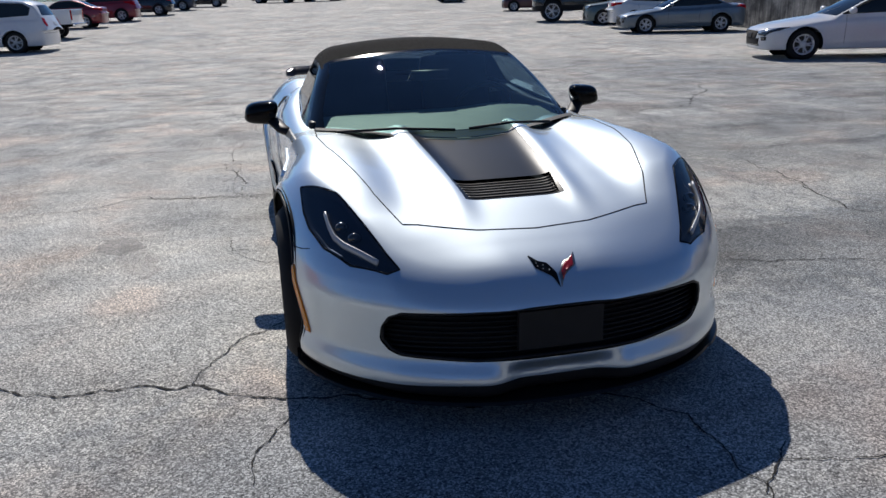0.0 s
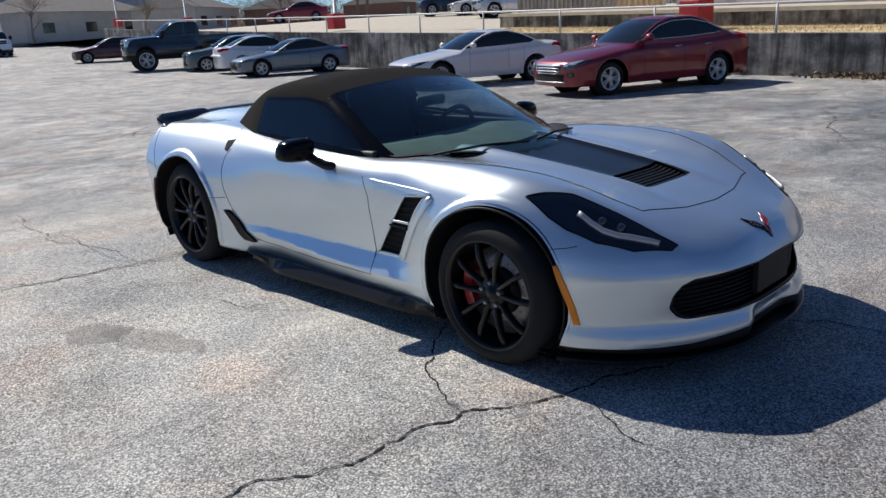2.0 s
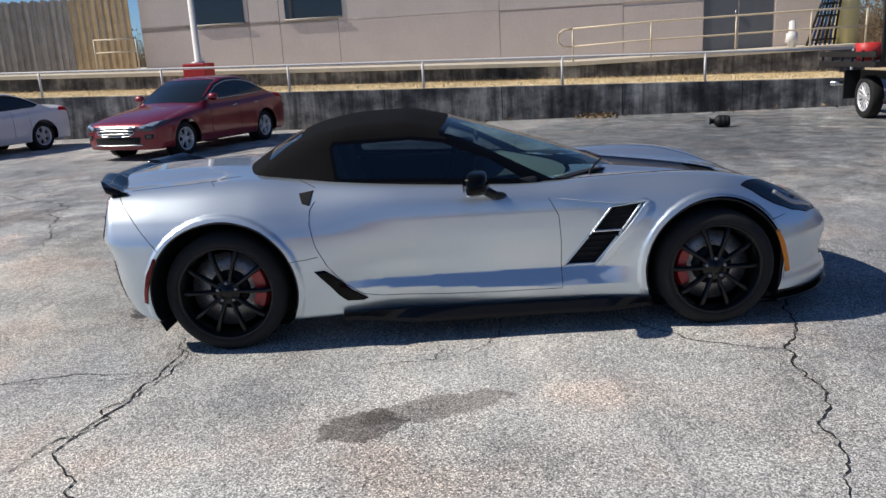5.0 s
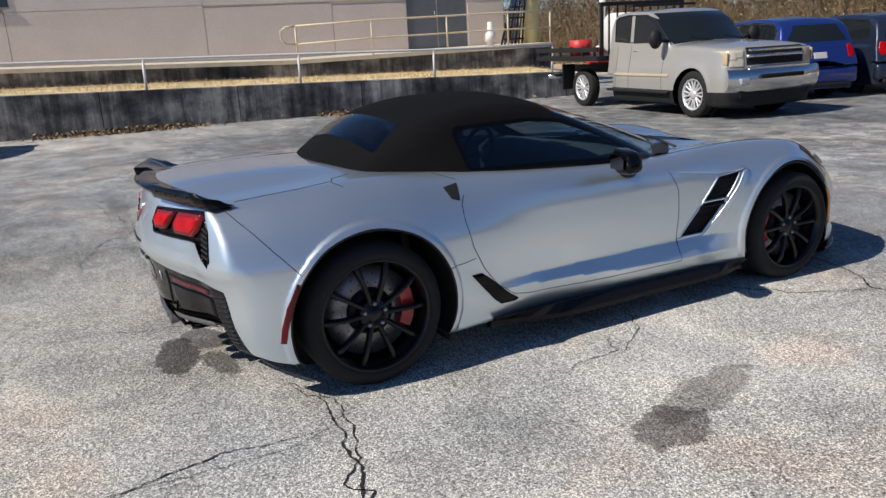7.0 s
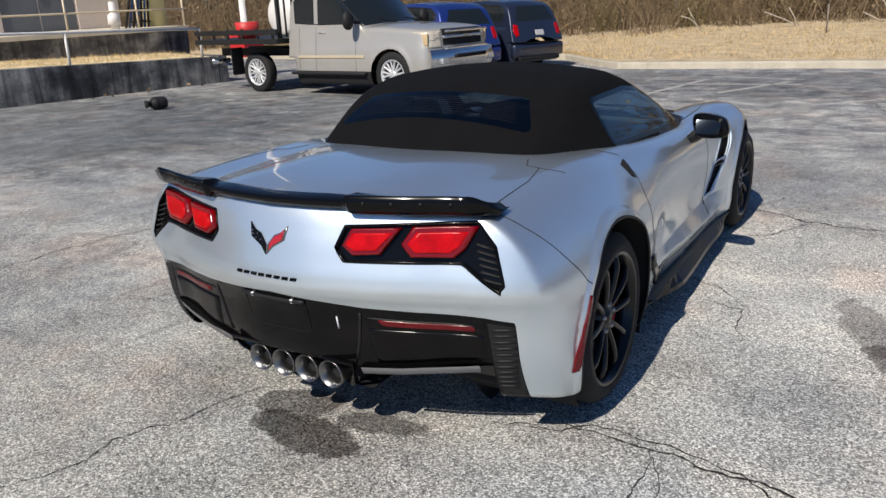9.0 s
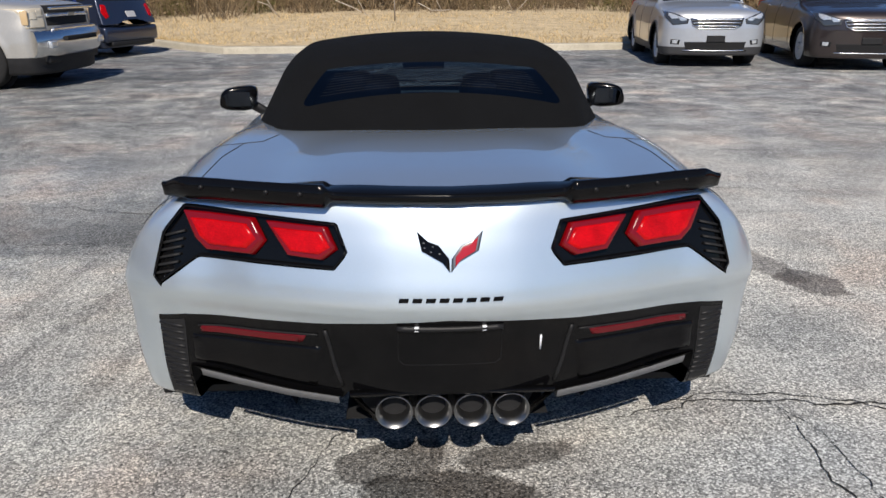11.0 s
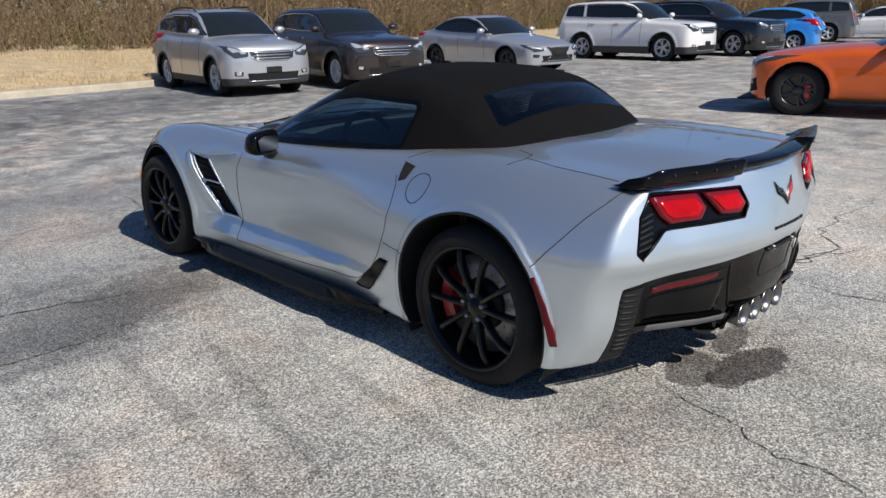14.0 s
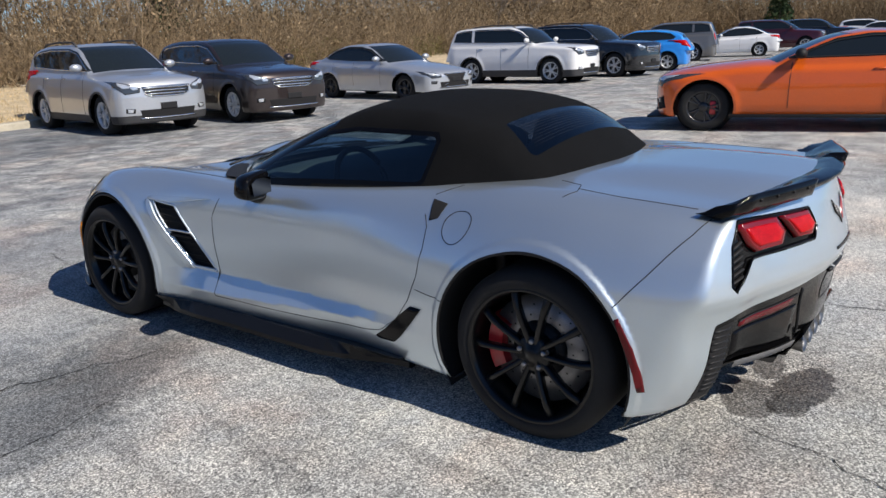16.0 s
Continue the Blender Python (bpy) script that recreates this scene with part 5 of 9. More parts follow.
def interior(car):
    part("cabin_floor", box_bm((1.35, 1.75, 0.05), (0, 0.25, 0.40), 0.01), M_DARK, car)
    part("cabin_wall", box_bm((1.36, 0.05, 0.50), (0, 1.08, 0.65), 0.01), M_SEAT, car)
    vs, fs = [], []
    for i in range(25):
        x = -0.66 + 1.32 * i / 24
        for y, z in ((-0.66 + 0.45 * x * x, 0.835 - 0.02), (-0.40 + 0.3 * x * x, 0.862), (-0.18, 0.862 - 0.03 * x * x), (-0.10, 0.80), (-0.12, 0.55)):
            vs.append((x, y, z + 0.02 * math.exp(-((x - 0.36) / 0.16) ** 2) * (y > -0.3)))
    for i in range(24):
        for j in range(4):
            a = i * 5 + j
            fs.append((a, a + 5, a + 6, a + 1))
    raw("dashboard", vs, fs, M_DASH, car, "dark grey dashboard")
    wheel_pts = []
    for k in range(28):
        a = 2 * math.pi * k / 28
        wheel_pts.append((0.36 + 0.175 * math.cos(a), 0.08 - 0.06 * math.sin(a), 0.80 + 0.165 * math.sin(a)))
    st = tube("steering_wheel", wheel_pts, 0.016, M_SEAT, car, 8, True)
    for a in (200, 340, 270):
        a = math.radians(a)
        tube("steering_spoke", [(0.36, 0.06, 0.80), (0.36 + 0.17 * math.cos(a), 0.08 - 0.06 * math.sin(a), 0.80 + 0.16 * math.sin(a))], 0.014, M_SEAT, st, 6)
    for x in (-0.36, 0.36):
        seat = part("seat", box_bm((0.50, 0.52, 0.16), (x, 0.42, 0.50), 0.05), M_SEAT, car, "black leather bucket seat")
        part("seat_back", box_bm((0.48, 0.14, 0.60), (x, 0.78, 0.80), 0.06, Matrix.Rotation(radians(-18), 4, "X")), M_SEAT, seat)
        part("head_rest", box_bm((0.25, 0.09, 0.16), (x, 0.88, 1.03), 0.04), M_SEAT, seat)
    tube("rear_view_mirror", [(-0.11, -0.10, 1.045), (0.11, -0.10, 1.045)], 0.02, M_BLACKSATIN, car, 8, flat=(0.012, 0.03))
    for s in (1, -1):
        part("door_card", box_bm((0.05, 1.15, 0.40), (s * 0.70, 0.17, 0.66), 0.02), M_SEAT, car)
    # wipers on the cowl
    for a, b in (((-0.05, -0.90, 0.856), (-0.60, -0.72, 0.850)), ((0.47, -0.80, 0.852), (0.02, -0.90, 0.858))):
        m = tuple((p + q) / 2 + (0.012 if i == 2 else 0) for i, (p, q) in enumerate(zip(a, b)))
        tube("wiper", [a, m, b], 0.007, M_BLACKSATIN, car, 6)
    vs, fs = [], []
    for i in range(31):
        x = -0.70 + 1.4 * i / 30
        y0 = -0.985 + 0.80 * x * x
        z0 = float(z_mid(y0)) + (float(z_crest(y0)) - float(z_mid(y0))) * float(step(0.18, 0.73, abs(x)))
        for dy, dz in ((0.03, 0.006), (0.10, 0.008), (0.17, -0.01)):
            vs.append((x, y0 + dy, z0 + dz))
    fs = [(3 * i + j, 3 * i + j + 3, 3 * i + j + 4, 3 * i + j + 1) for i in range(30) for j in range(2)]
    raw("cowl_panel", vs, fs, M_PLASTIC, car)


roadster_details(ROADSTER, SKIN)

# the site: retaining wall, rail, bank, building. u points away from the lot, v runs along the wall
SITE_TURN = -math.atan(0.15)
SITE = Matrix.Translation((14.05, 0, 0)) @ Matrix.Rotation(SITE_TURN, 4, "Z")
def stained_concrete():
    """Old concrete under black weather streaks that run down it, with pale bare patches."""
    m = mat("stained_concrete", (0.1, 0.1, 0.1), 0.88, noise_amount=0.3, scale=3.0, bump=0.5, bump_scale=18)
    nt = m.node_tree
    b = nt.nodes["Principled BSDF"]
    tc = [n for n in nt.nodes if n.bl_idname == "ShaderNodeTexCoord"][0]

    def layer(scale, sx, sz, detail, stops):
        mp = nt.nodes.new("ShaderNodeMapping")
        mp.inputs["Scale"].default_value = (sx, sx, sz)
        nt.links.new(tc.outputs["Object"], mp.inputs["Vector"])
        n = nt.nodes.new("ShaderNodeTexNoise")
        n.inputs["Scale"].default_value, n.inputs["Detail"].default_value, n.inputs["Roughness"].default_value = scale, detail, 0.65
        nt.links.new(mp.outputs[0], n.inputs["Vector"])
        r = nt.nodes.new("ShaderNodeValToRGB")
        while len(r.color_ramp.elements) < len(stops):
            r.color_ramp.elements.new(0.5)
        for e, (p, c) in zip(r.color_ramp.elements, stops):
            e.position, e.color = p, (*c, 1)
        nt.links.new(n.outputs["Fac"], r.inputs[0])
        return r.outputs[0]

    patches = layer(0.9, 1.0, 1.3, 9, [(0.34, (0.034, 0.034, 0.037)), (0.46, (0.090, 0.090, 0.092)), (0.54, (0.19, 0.187, 0.18)), (0.68, (0.35, 0.335, 0.31))])
    runs = layer(2.2, 2.2, 0.22, 6, [(0.36, (0.35, 0.35, 0.36)), (0.52, (1.0, 1.0, 1.0)), (0.68, (1.7, 1.68, 1.6))])
    grains = layer(40, 1.0, 1.0, 3, [(0.3, (0.75, 0.75, 0.75)), (0.7, (1.25, 1.25, 1.25))])
    col = patches
    for extra in (runs, grains):
        x = nt.nodes.new("ShaderNodeMix")
        x.data_type, x.blend_type = "RGBA", "MULTIPLY"
        x.inputs[0].default_value = 1.0
        nt.links.new(col, x.inputs[6])
        nt.links.new(extra, x.inputs[7])
        col = x.outputs[2]
    nt.links.new(col, b.inputs["Base Color"])
    return m


M_CONCRETE_DARK = stained_concrete()
M_CONCRETE = mat("pale_concrete", (0.42, 0.39, 0.34), 0.85, noise_amount=0.25, scale=2.5, bump=0.3, bump_scale=30)
M_KERB = mat("kerb_concrete", (0.60, 0.54, 0.43), 0.85, noise_amount=0.2, scale=3, bump=0.3, bump_scale=30)
M_KERB_LOT = mat("lot_kerb_concrete", (0.44, 0.40, 0.32), 0.85, noise_amount=0.25, scale=3, bump=0.3, bump_scale=30)
M_PIPE_WHITE = mat("white_rail_paint", (0.72, 0.70, 0.67), 0.45, noise_amount=0.12, scale=9)
M_PIPE_CREAM = mat("cream_rail_paint", (0.66, 0.56, 0.40), 0.45, noise_amount=0.12, scale=9)
M_WALL = mat("beige_render", (0.68, 0.58, 0.51), 0.85, noise_amount=0.07, scale=1.2, bump=0.2, bump_scale=90)
M_WALL_TOP = mat("pale_band", (0.68, 0.60, 0.54), 0.85, noise_amount=0.07, scale=1.2)
M_DOOR = mat("grey_door_paint", (0.13, 0.14, 0.155), 0.5, noise_amount=0.12, scale=4)
M_BANK = mat("bank_grass", (0.72, 0.58, 0.34), 0.95, noise_amount=0.4, scale=2.5, bump=0.8, bump_scale=60)
M_DRYGRASS = mat("dry_grass", (0.50, 0.395, 0.25), 0.95, noise_amount=0.4, scale=2.5, bump=0.8, bump_scale=60)
M_FENCE_OLD = mat("weathered_fence_wood", (0.27, 0.235, 0.20), 0.85, noise_amount=0.3, scale=3, bump=0.4, bump_scale=40, rand=0.25)
M_FENCE_NEW = mat("fresh_fence_wood", (0.50, 0.36, 0.20), 0.8, noise_amount=0.25, scale=3, bump=0.4, bump_scale=40, rand=0.2)
M_DARKGLASS = mat("dark_window", (0.02, 0.025, 0.035), 0.08, coat=0.5)
M_REDPAINT = mat("red_base_paint", (0.55, 0.03, 0.03), 0.5, noise_amount=0.15, scale=5)


def site(u, v, z):
    return SITE @ Vector((u, v, z))


def wall_top(v):
    return 0.845 + 0.0235 * v + 0.00012 * max(v, 0) ** 2


def upper_z(u, v):
    return wall_top(min(v, 45)) + 0.025 * min(max(u - 0.5, 0), 15)


def quad_strip(profile, vs, topf, close=True):
    """A strip along v with a (u, z) profile that may depend on v."""
    verts, faces, n = [], [], None
    for v in vs:
        pr = profile(v)
        n = len(pr)
        verts += [tuple(site(u, v, z)) for u, z in pr]
    for i in range(len(vs) - 1):
        for j in range(n if close else n - 1):
            a, b = i * n + j, i * n + (j + 1) % n
            faces.append((a, b, b + n, a + n))
    if close:
        faces += [tuple(range(n))[::-1], tuple((len(vs) - 1) * n + j for j in range(n))]
    return verts, faces


def build_site():
    # retaining wall, cast in bays with open joints
    wall = tagged(new("retaining_wall"), "long stained dark concrete retaining wall", "wall", kind="structure")
    v0 = -9.6
    bays = [(-9.6, -6.9), (-6.9, -4.2), (-4.2, -1.35), (-1.35, 1.55), (1.55, 4.6), (4.6, 8.2), (8.2, 12), (12, 16), (16, 21), (21, 27), (27, 34), (34, 42), (42, 52), (52, 64)]
    for a, b in bays:
        vs = np.linspace(a + 0.008, b - 0.008, 5)
        base = lambda v: ground_z(0, v) - 0.1
        v, f = quad_strip(lambda v: [(0.0, base(v)), (0.0, wall_top(v) - 0.012), (0.012, wall_top(v)), (0.22, wall_top(v)), (0.22, base(v))], vs, None)
        raw("wall_bay", v, f, M_CONCRETE_DARK, wall, smooth=False)
    # return at the truck end
    a = [site(0.0, -9.62, -0.1), site(6.0, -9.9, -0.1)]
    v, f = prism([(-0.0, -9.86), (0.0, -9.62), (4.5, -10.2), (4.5, -10.45)], "z", -0.1, 0.64)
    raw("wall_return", [tuple(SITE @ Vector(p)) for p in v], f, M_CONCRETE_DARK, wall, smooth=False)
    # upper terrace: dry grass strip, then pavement and street further along
    us = [0.2, 0.6, 1.0, 1.5, 2.2]
    vs = list(np.linspace(-9.6, 16, 27))
    verts = [tuple(site(u, v, wall_top(v) - 0.02 + 0.10 * math.sin(min(u / 2.2, 1) * 1.4) + 0.02 * noise.noise((u * 2, v, 3)))) for v in vs for u in us]
    n = len(us)
    faces = [(j * n + i, j * n + i + 1, (j + 1) * n + i + 1, (j + 1) * n + i) for j in range(len(vs) - 1) for i in range(n - 1)]
    tagged(raw("grass_bank", verts, faces, M_BANK), "strip of dry yellow grass above the wall", "grass", kind="structure")
    us = [0.2, 2.2, 6, 12, 20, 40, 80, 160]
    vs = [16, 20, 26, 34, 44, 60, 90, 140, 220]
    verts = [tuple(site(u, v, upper_z(u, v))) for v in vs for u in us]
    n = len(us)
    faces = [(j * n + i, j * n + i + 1, (j + 1) * n + i + 1, (j + 1) * n + i) for j in range(len(vs) - 1) for i in range(n - 1)]
    tagged(raw("upper_lot", verts, faces, M_KERB), "pale dusty upper lot beside the street", "parking lot", kind="structure")
    # second low wall and ramp slab
    slab_z = lambda v: 1.36 + 0.028 * v if v > -3 else 1.276 - 0.010 * (v + 3)
    low_z = lambda v: wall_top(v) + 0.12
    v, f = quad_strip(lambda v: [(2.2, low_z(v) - 0.3), (2.2, slab_z(v) - 0.10), (2.36, slab_z(v) - 0.10), (2.36, low_z(v) - 0.3)], np.linspace(-10.3, 16, 30), None)
    tagged(raw("ramp_wall", v, f, M_CONCRETE_DARK, smooth=False), "low dark concrete wall under the ramp", "wall", kind="structure")
    v, f = quad_strip(lambda v: [(2.14, slab_z(v) - 0.10), (2.14, slab_z(v)), (4.9, slab_z(v) + 0.03), (4.9, slab_z(v) - 0.10)], np.linspace(-10.3, 16, 30), None)
    tagged(raw("ramp_slab", v, f, M_KERB, smooth=False), "pale concrete ramp along the building", "ramp", kind="structure")
    # building
    house = tagged(new("building"), "beige rendered commercial building with a grey door", "building")
    joints = [10.45, 6.81, 5.82, 3.95, -1.0, -4.6, -6.85]
    edges = joints + [-8.8, -10.0]
    for a, b in zip(edges, edges[1:]):
        if (a, b) == (-6.85, -8.8):
            continue
        for z0, z1, m in ((1.0, 2.84, M_WALL), (2.85, 4.5, M_WALL_TOP)):
            s = 0.033 * 0
            vv, ff = prism([(4.95, a - 0.008), (4.95, b + 0.008), (5.3, b + 0.008), (5.3, a - 0.008)], "z", z0, z1 + 0.02 * (a + b) / 2 * (z1 < 3))
            raw("wall_panel", [tuple(SITE @ Vector(p)) for p in vv], ff, m, house, smooth=False)
    vv, ff = prism([(5.0, 10.45), (5.0, -10.0), (16, -10.0), (16, 10.45)], "z", 0.5, 4.42)
    raw("wall_core", [tuple(SITE @ Vector(p)) for p in vv], ff, M_WALL, house, smooth=False)
    vv, ff = prism([(4.95, -6.85), (4.95, -8.8), (5.3, -8.8), (5.3, -6.85)], "z", 3.6, 4.5)
    raw("wall_panel", [tuple(SITE @ Vector(p)) for p in vv], ff, M_WALL_TOP, house, smooth=False)
    for a, b in ((-6.87, -7.80), (-7.84, -8.77)):
        vv, ff = prism([(4.98, a), (4.98, b), (5.06, b), (5.06, a)], "z", 1.36, 3.55)
        dr = raw("door", [tuple(SITE @ Vector(p)) for p in vv], ff, M_DOOR, house, "grey steel door", smooth=False)
    tube("door_handle", [tuple(site(4.95, -7.74, z)) for z in (2.25, 2.45)], 0.02, M_STEEL, dr, 8)
    for a, b in ((5.62, 3.80), (8.6, 6.95)):
        vv, ff = prism([(4.93, a), (4.93, b), (4.99, b), (4.99, a)], "z", 2.98, 4.3)
        w = raw("window", [tuple(SITE @ Vector(p)) for p in vv], ff, M_DARKGLASS, house, "dark square window", smooth=False)
        tube("sill", [tuple(site(4.92, a, 2.97)), tuple(site(4.92, b, 2.97))], 0.03, M_CONCRETE, w, 6)
    # fence along the building's far end
    fence = thing("wood_fence", "tall vertical board fence, grey with newer tan boards", "fence")
    for i in range(62):
        v = 10.6 + 0.115 * i
        new_board = v < 12.6
        z0 = 1.55 + 0.02 * (v - 10)
        hgt = 2.4 + 0.03 * math.sin(i * 2.1)
        bm = box_bm((0.022, 0.105, hgt), (0, 0, hgt / 2), 0.003)
        m = SITE @ Matrix.Translation((4.55 + 0.012 * (i % 2), v, z0))
        bmesh.ops.transform(bm, matrix=m, verts=bm.verts)
        part("board", bm, M_FENCE_NEW if new_board else M_FENCE_OLD, fence, smooth=False)
    for v in (10.7, 13.0, 15.4, 17.6):
        bm = box_bm((0.1, 0.1, 2.5), (0, 0, 1.25), 0.005)
        bmesh.ops.transform(bm, matrix=SITE @ Matrix.Translation((4.64, v, 1.5)), verts=bm.verts)
        part("post", bm, M_FENCE_OLD, fence, smooth=False)


def pipe_rail(name, label, posts, top, material, radius, mid=None, group=""):
    """Pipe handrail. posts: (u, v, foot z); top: height of the rail above the foot."""
    rail = thing(name, label, "railing", group)
    tube("top_rail", [tuple(site(u, v, z + top)) for u, v, z in posts], radius, material, rail, 10)
    if mid:
        tube("middle_rail", [tuple(site(u, v, z + mid)) for u, v, z in posts], radius * 0.9, material, rail, 10)
    for u, v, z in posts:
        tube("post", [tuple(site(u, v, z - 0.02)), tuple(site(u, v, z + top))], radius, material, rail, 10)
    return rail


build_site()
POST_V = [-9.27, -6.08, -2.80, 0.57, 4.0, 7.4, 10.85, 14.4, 18.08, 21.7, 25.3, 29, 33, 37, 42, 47, 53, 60]
pipe_rail("pipe_railing", "long white painted pipe railing on the wall", [(0.12, v, wall_top(v)) for v in POST_V], 0.65, M_PIPE_WHITE, 0.03)
RAMP = [(2.3, -3.1, 1.22), (2.3, -5.1, 1.28), (2.3, -7.2, 1.30), (2.3, -9.0, 1.32), (2.3, -10.3, 1.32)]
pipe_rail("ramp_railing", "cream painted double pipe railing along the ramp", RAMP, 0.90, M_PIPE_CREAM, 0.025, 0.45)
tube("rail_end", [tuple(site(2.3, v, z)) for v, z in ((-3.1, 2.12), (-2.85, 2.10), (-2.72, 2.0), (-2.72, 1.80), (-2.85, 1.68), (-3.1, 1.67))], 0.025, M_PIPE_CREAM,
     bpy.data.objects["ramp_railing"], 8)
pipe_rail("fence_railing", "yellowish pipe railing beside the board fence", [(3.9, 10.1, 1.68), (3.9, 11.5, 1.70)], 0.98, M_PIPE_CREAM, 0.025, 0.6)


def light_pole(u, v, z, label):
    p = thing("light_pole", label, "lamp post", "white light poles along the wall")
    bm = box_bm((0.62, 0.62, 0.66), (0, 0, 0.19), 0.03)
    bmesh.ops.transform(bm, matrix=Matrix.Translation(site(u, v, z)) @ Matrix.Rotation(SITE_TURN, 4, "Z"), verts=bm.verts)
    part("base", bm, M_REDPAINT, p, "red painted square concrete base", smooth=False)
    vv, ff = lathe_mesh([(0.52, 0.17), (0.56, 0.17), (0.57, 0.085), (7.5, 0.065), (7.51, 0.0)], 16, "z")
    raw("pole", [tuple(site(u + q[0], v + q[1], z + q[2])) for q in vv], ff, M_PIPE_WHITE, p)
    bm = box_bm((0.30, 0.7, 0.16), (0, 0, 0), 0.03)
    bmesh.ops.transform(bm, matrix=Matrix.Translation(site(u, v + 0.3, z + 7.55)), verts=bm.verts)
    part("lamp_head", bm, M_PIPE_WHITE, p)


for pv in (-11.2, 6.75, 25.9, 46.0, 63.0):
    light_pole(0.95, pv, wall_top(max(pv, -9)) + (0.25 if pv > 0 else 0.0), "white steel light pole on a red concrete base")


def kerb_and_grass():
    # kerb along the far edge of the lot and the dry slope behind it
    K = [(34, -17.5), (18, -17.2), (10, -16.9), (6.4, -16.2), (4.9, -14.3), (4, -13.4), (0, -13.55), (-4.5, -13.75), (-9, -15.0), (-14, -15.6), (-22, -14.5), (-34, -13.5), (-60, -12.5), (-110, -12)]
    def prof(i):
        p = Vector(K[i])
        d = (Vector(K[min(i + 1, len(K) - 1)]) - Vector(K[max(i - 1, 0)])).normalized()
        return p, Vector((-d.y, d.x)) * (-1 if d.x > 0 else 1)
    verts, faces = [], []
    for i in range(len(K)):
        p, nrm = prof(i)
        nrm = nrm if nrm.y < 0 else -nrm
        for o, z in ((-0.02, -0.05), (0.0, 0.12), (0.03, 0.145), (0.17, 0.15), (0.18, -0.05)):
            q = p + nrm * o
            verts.append((q.x, q.y, z))
    for i in range(len(K) - 1):
        for j in range(4):
            a = i * 5 + j
            faces.append((a, a + 1, a + 6, a + 5))
    tagged(raw("kerb", verts, faces, M_KERB_LOT, smooth=False), "pale concrete kerb along the lot", "kerb", kind="structure")
    verts, faces = [], []
    offs = [0.175, 0.8, 2, 4, 6, 8, 10, 13, 18, 30, 60, 140]
    fine = []
    for i in range(len(K) - 1):
        for t in np.linspace(0, 1, 9)[:-1]:
            fine.append((Vector(K[i]) * (1 - t) + Vector(K[i + 1]) * t))
    fine.append(Vector(K[-1]))
    for p in fine:
        for o in offs:
            verts.append((p.x, p.y - o, 0.145 + 0.045 * min(o, 10) + 0.02 * max(o - 10, 0) + 0.08 * noise.noise((p.x * 0.4, (p.y - o) * 0.4, 0)) * (o > 0.5)))
    n = len(offs)
    faces = [(j * n + i, j * n + i + 1, (j + 1) * n + i + 1, (j + 1) * n + i) for j in range(len(fine) - 1) for i in range(n - 1)]
    tagged(raw("dry_verge", verts, faces, M_DRYGRASS), "broad verge of short dry yellow grass", "grass", kind="structure")
    return fine


KERB_LINE = kerb_and_grass()

# parked vehicles. Local axes: front to -y, left side +x, origin on the ground between the axles
def car_paint(name, base, metal=0.3, rough=0.35):
    return mat(name, base, rough, metal, coat=1.0, coat_rough=0.04, noise_amount=0.05, scale=3)


M_RIM = mat("alloy_rim", (0.62, 0.63, 0.64), 0.35, 0.35, noise_amount=0.1, scale=20)
M_RIM_DARK = mat("dark_rim", (0.014, 0.014, 0.016), 0.3, coat=0.4)
M_AUTO_GLASS = mat("car_glass", (0.012, 0.016, 0.018), 0.03, spec=0.5)
M_PLATE_GREY = mat("blank_plate", (0.45, 0.45, 0.46), 0.5, noise_amount=0.1, scale=30)
M_LAMP = mat("clear_lamp", (0.62, 0.65, 0.68), 0.15, 0.5, coat=1.0, noise_amount=0.35, scale=30)
M_LAMP_AGED = mat("yellowed_lamp", (0.62, 0.55, 0.43), 0.25, 0.2, coat=0.6, noise_amount=0.2, scale=20)
M_LAMP_DARK = mat("dark_lamp_housing", (0.05, 0.053, 0.058), 0.12, 0.2, coat=1.0)
M_CLADDING = mat("grey_cladding", (0.035, 0.035, 0.037), 0.6, noise_amount=0.15, scale=12)

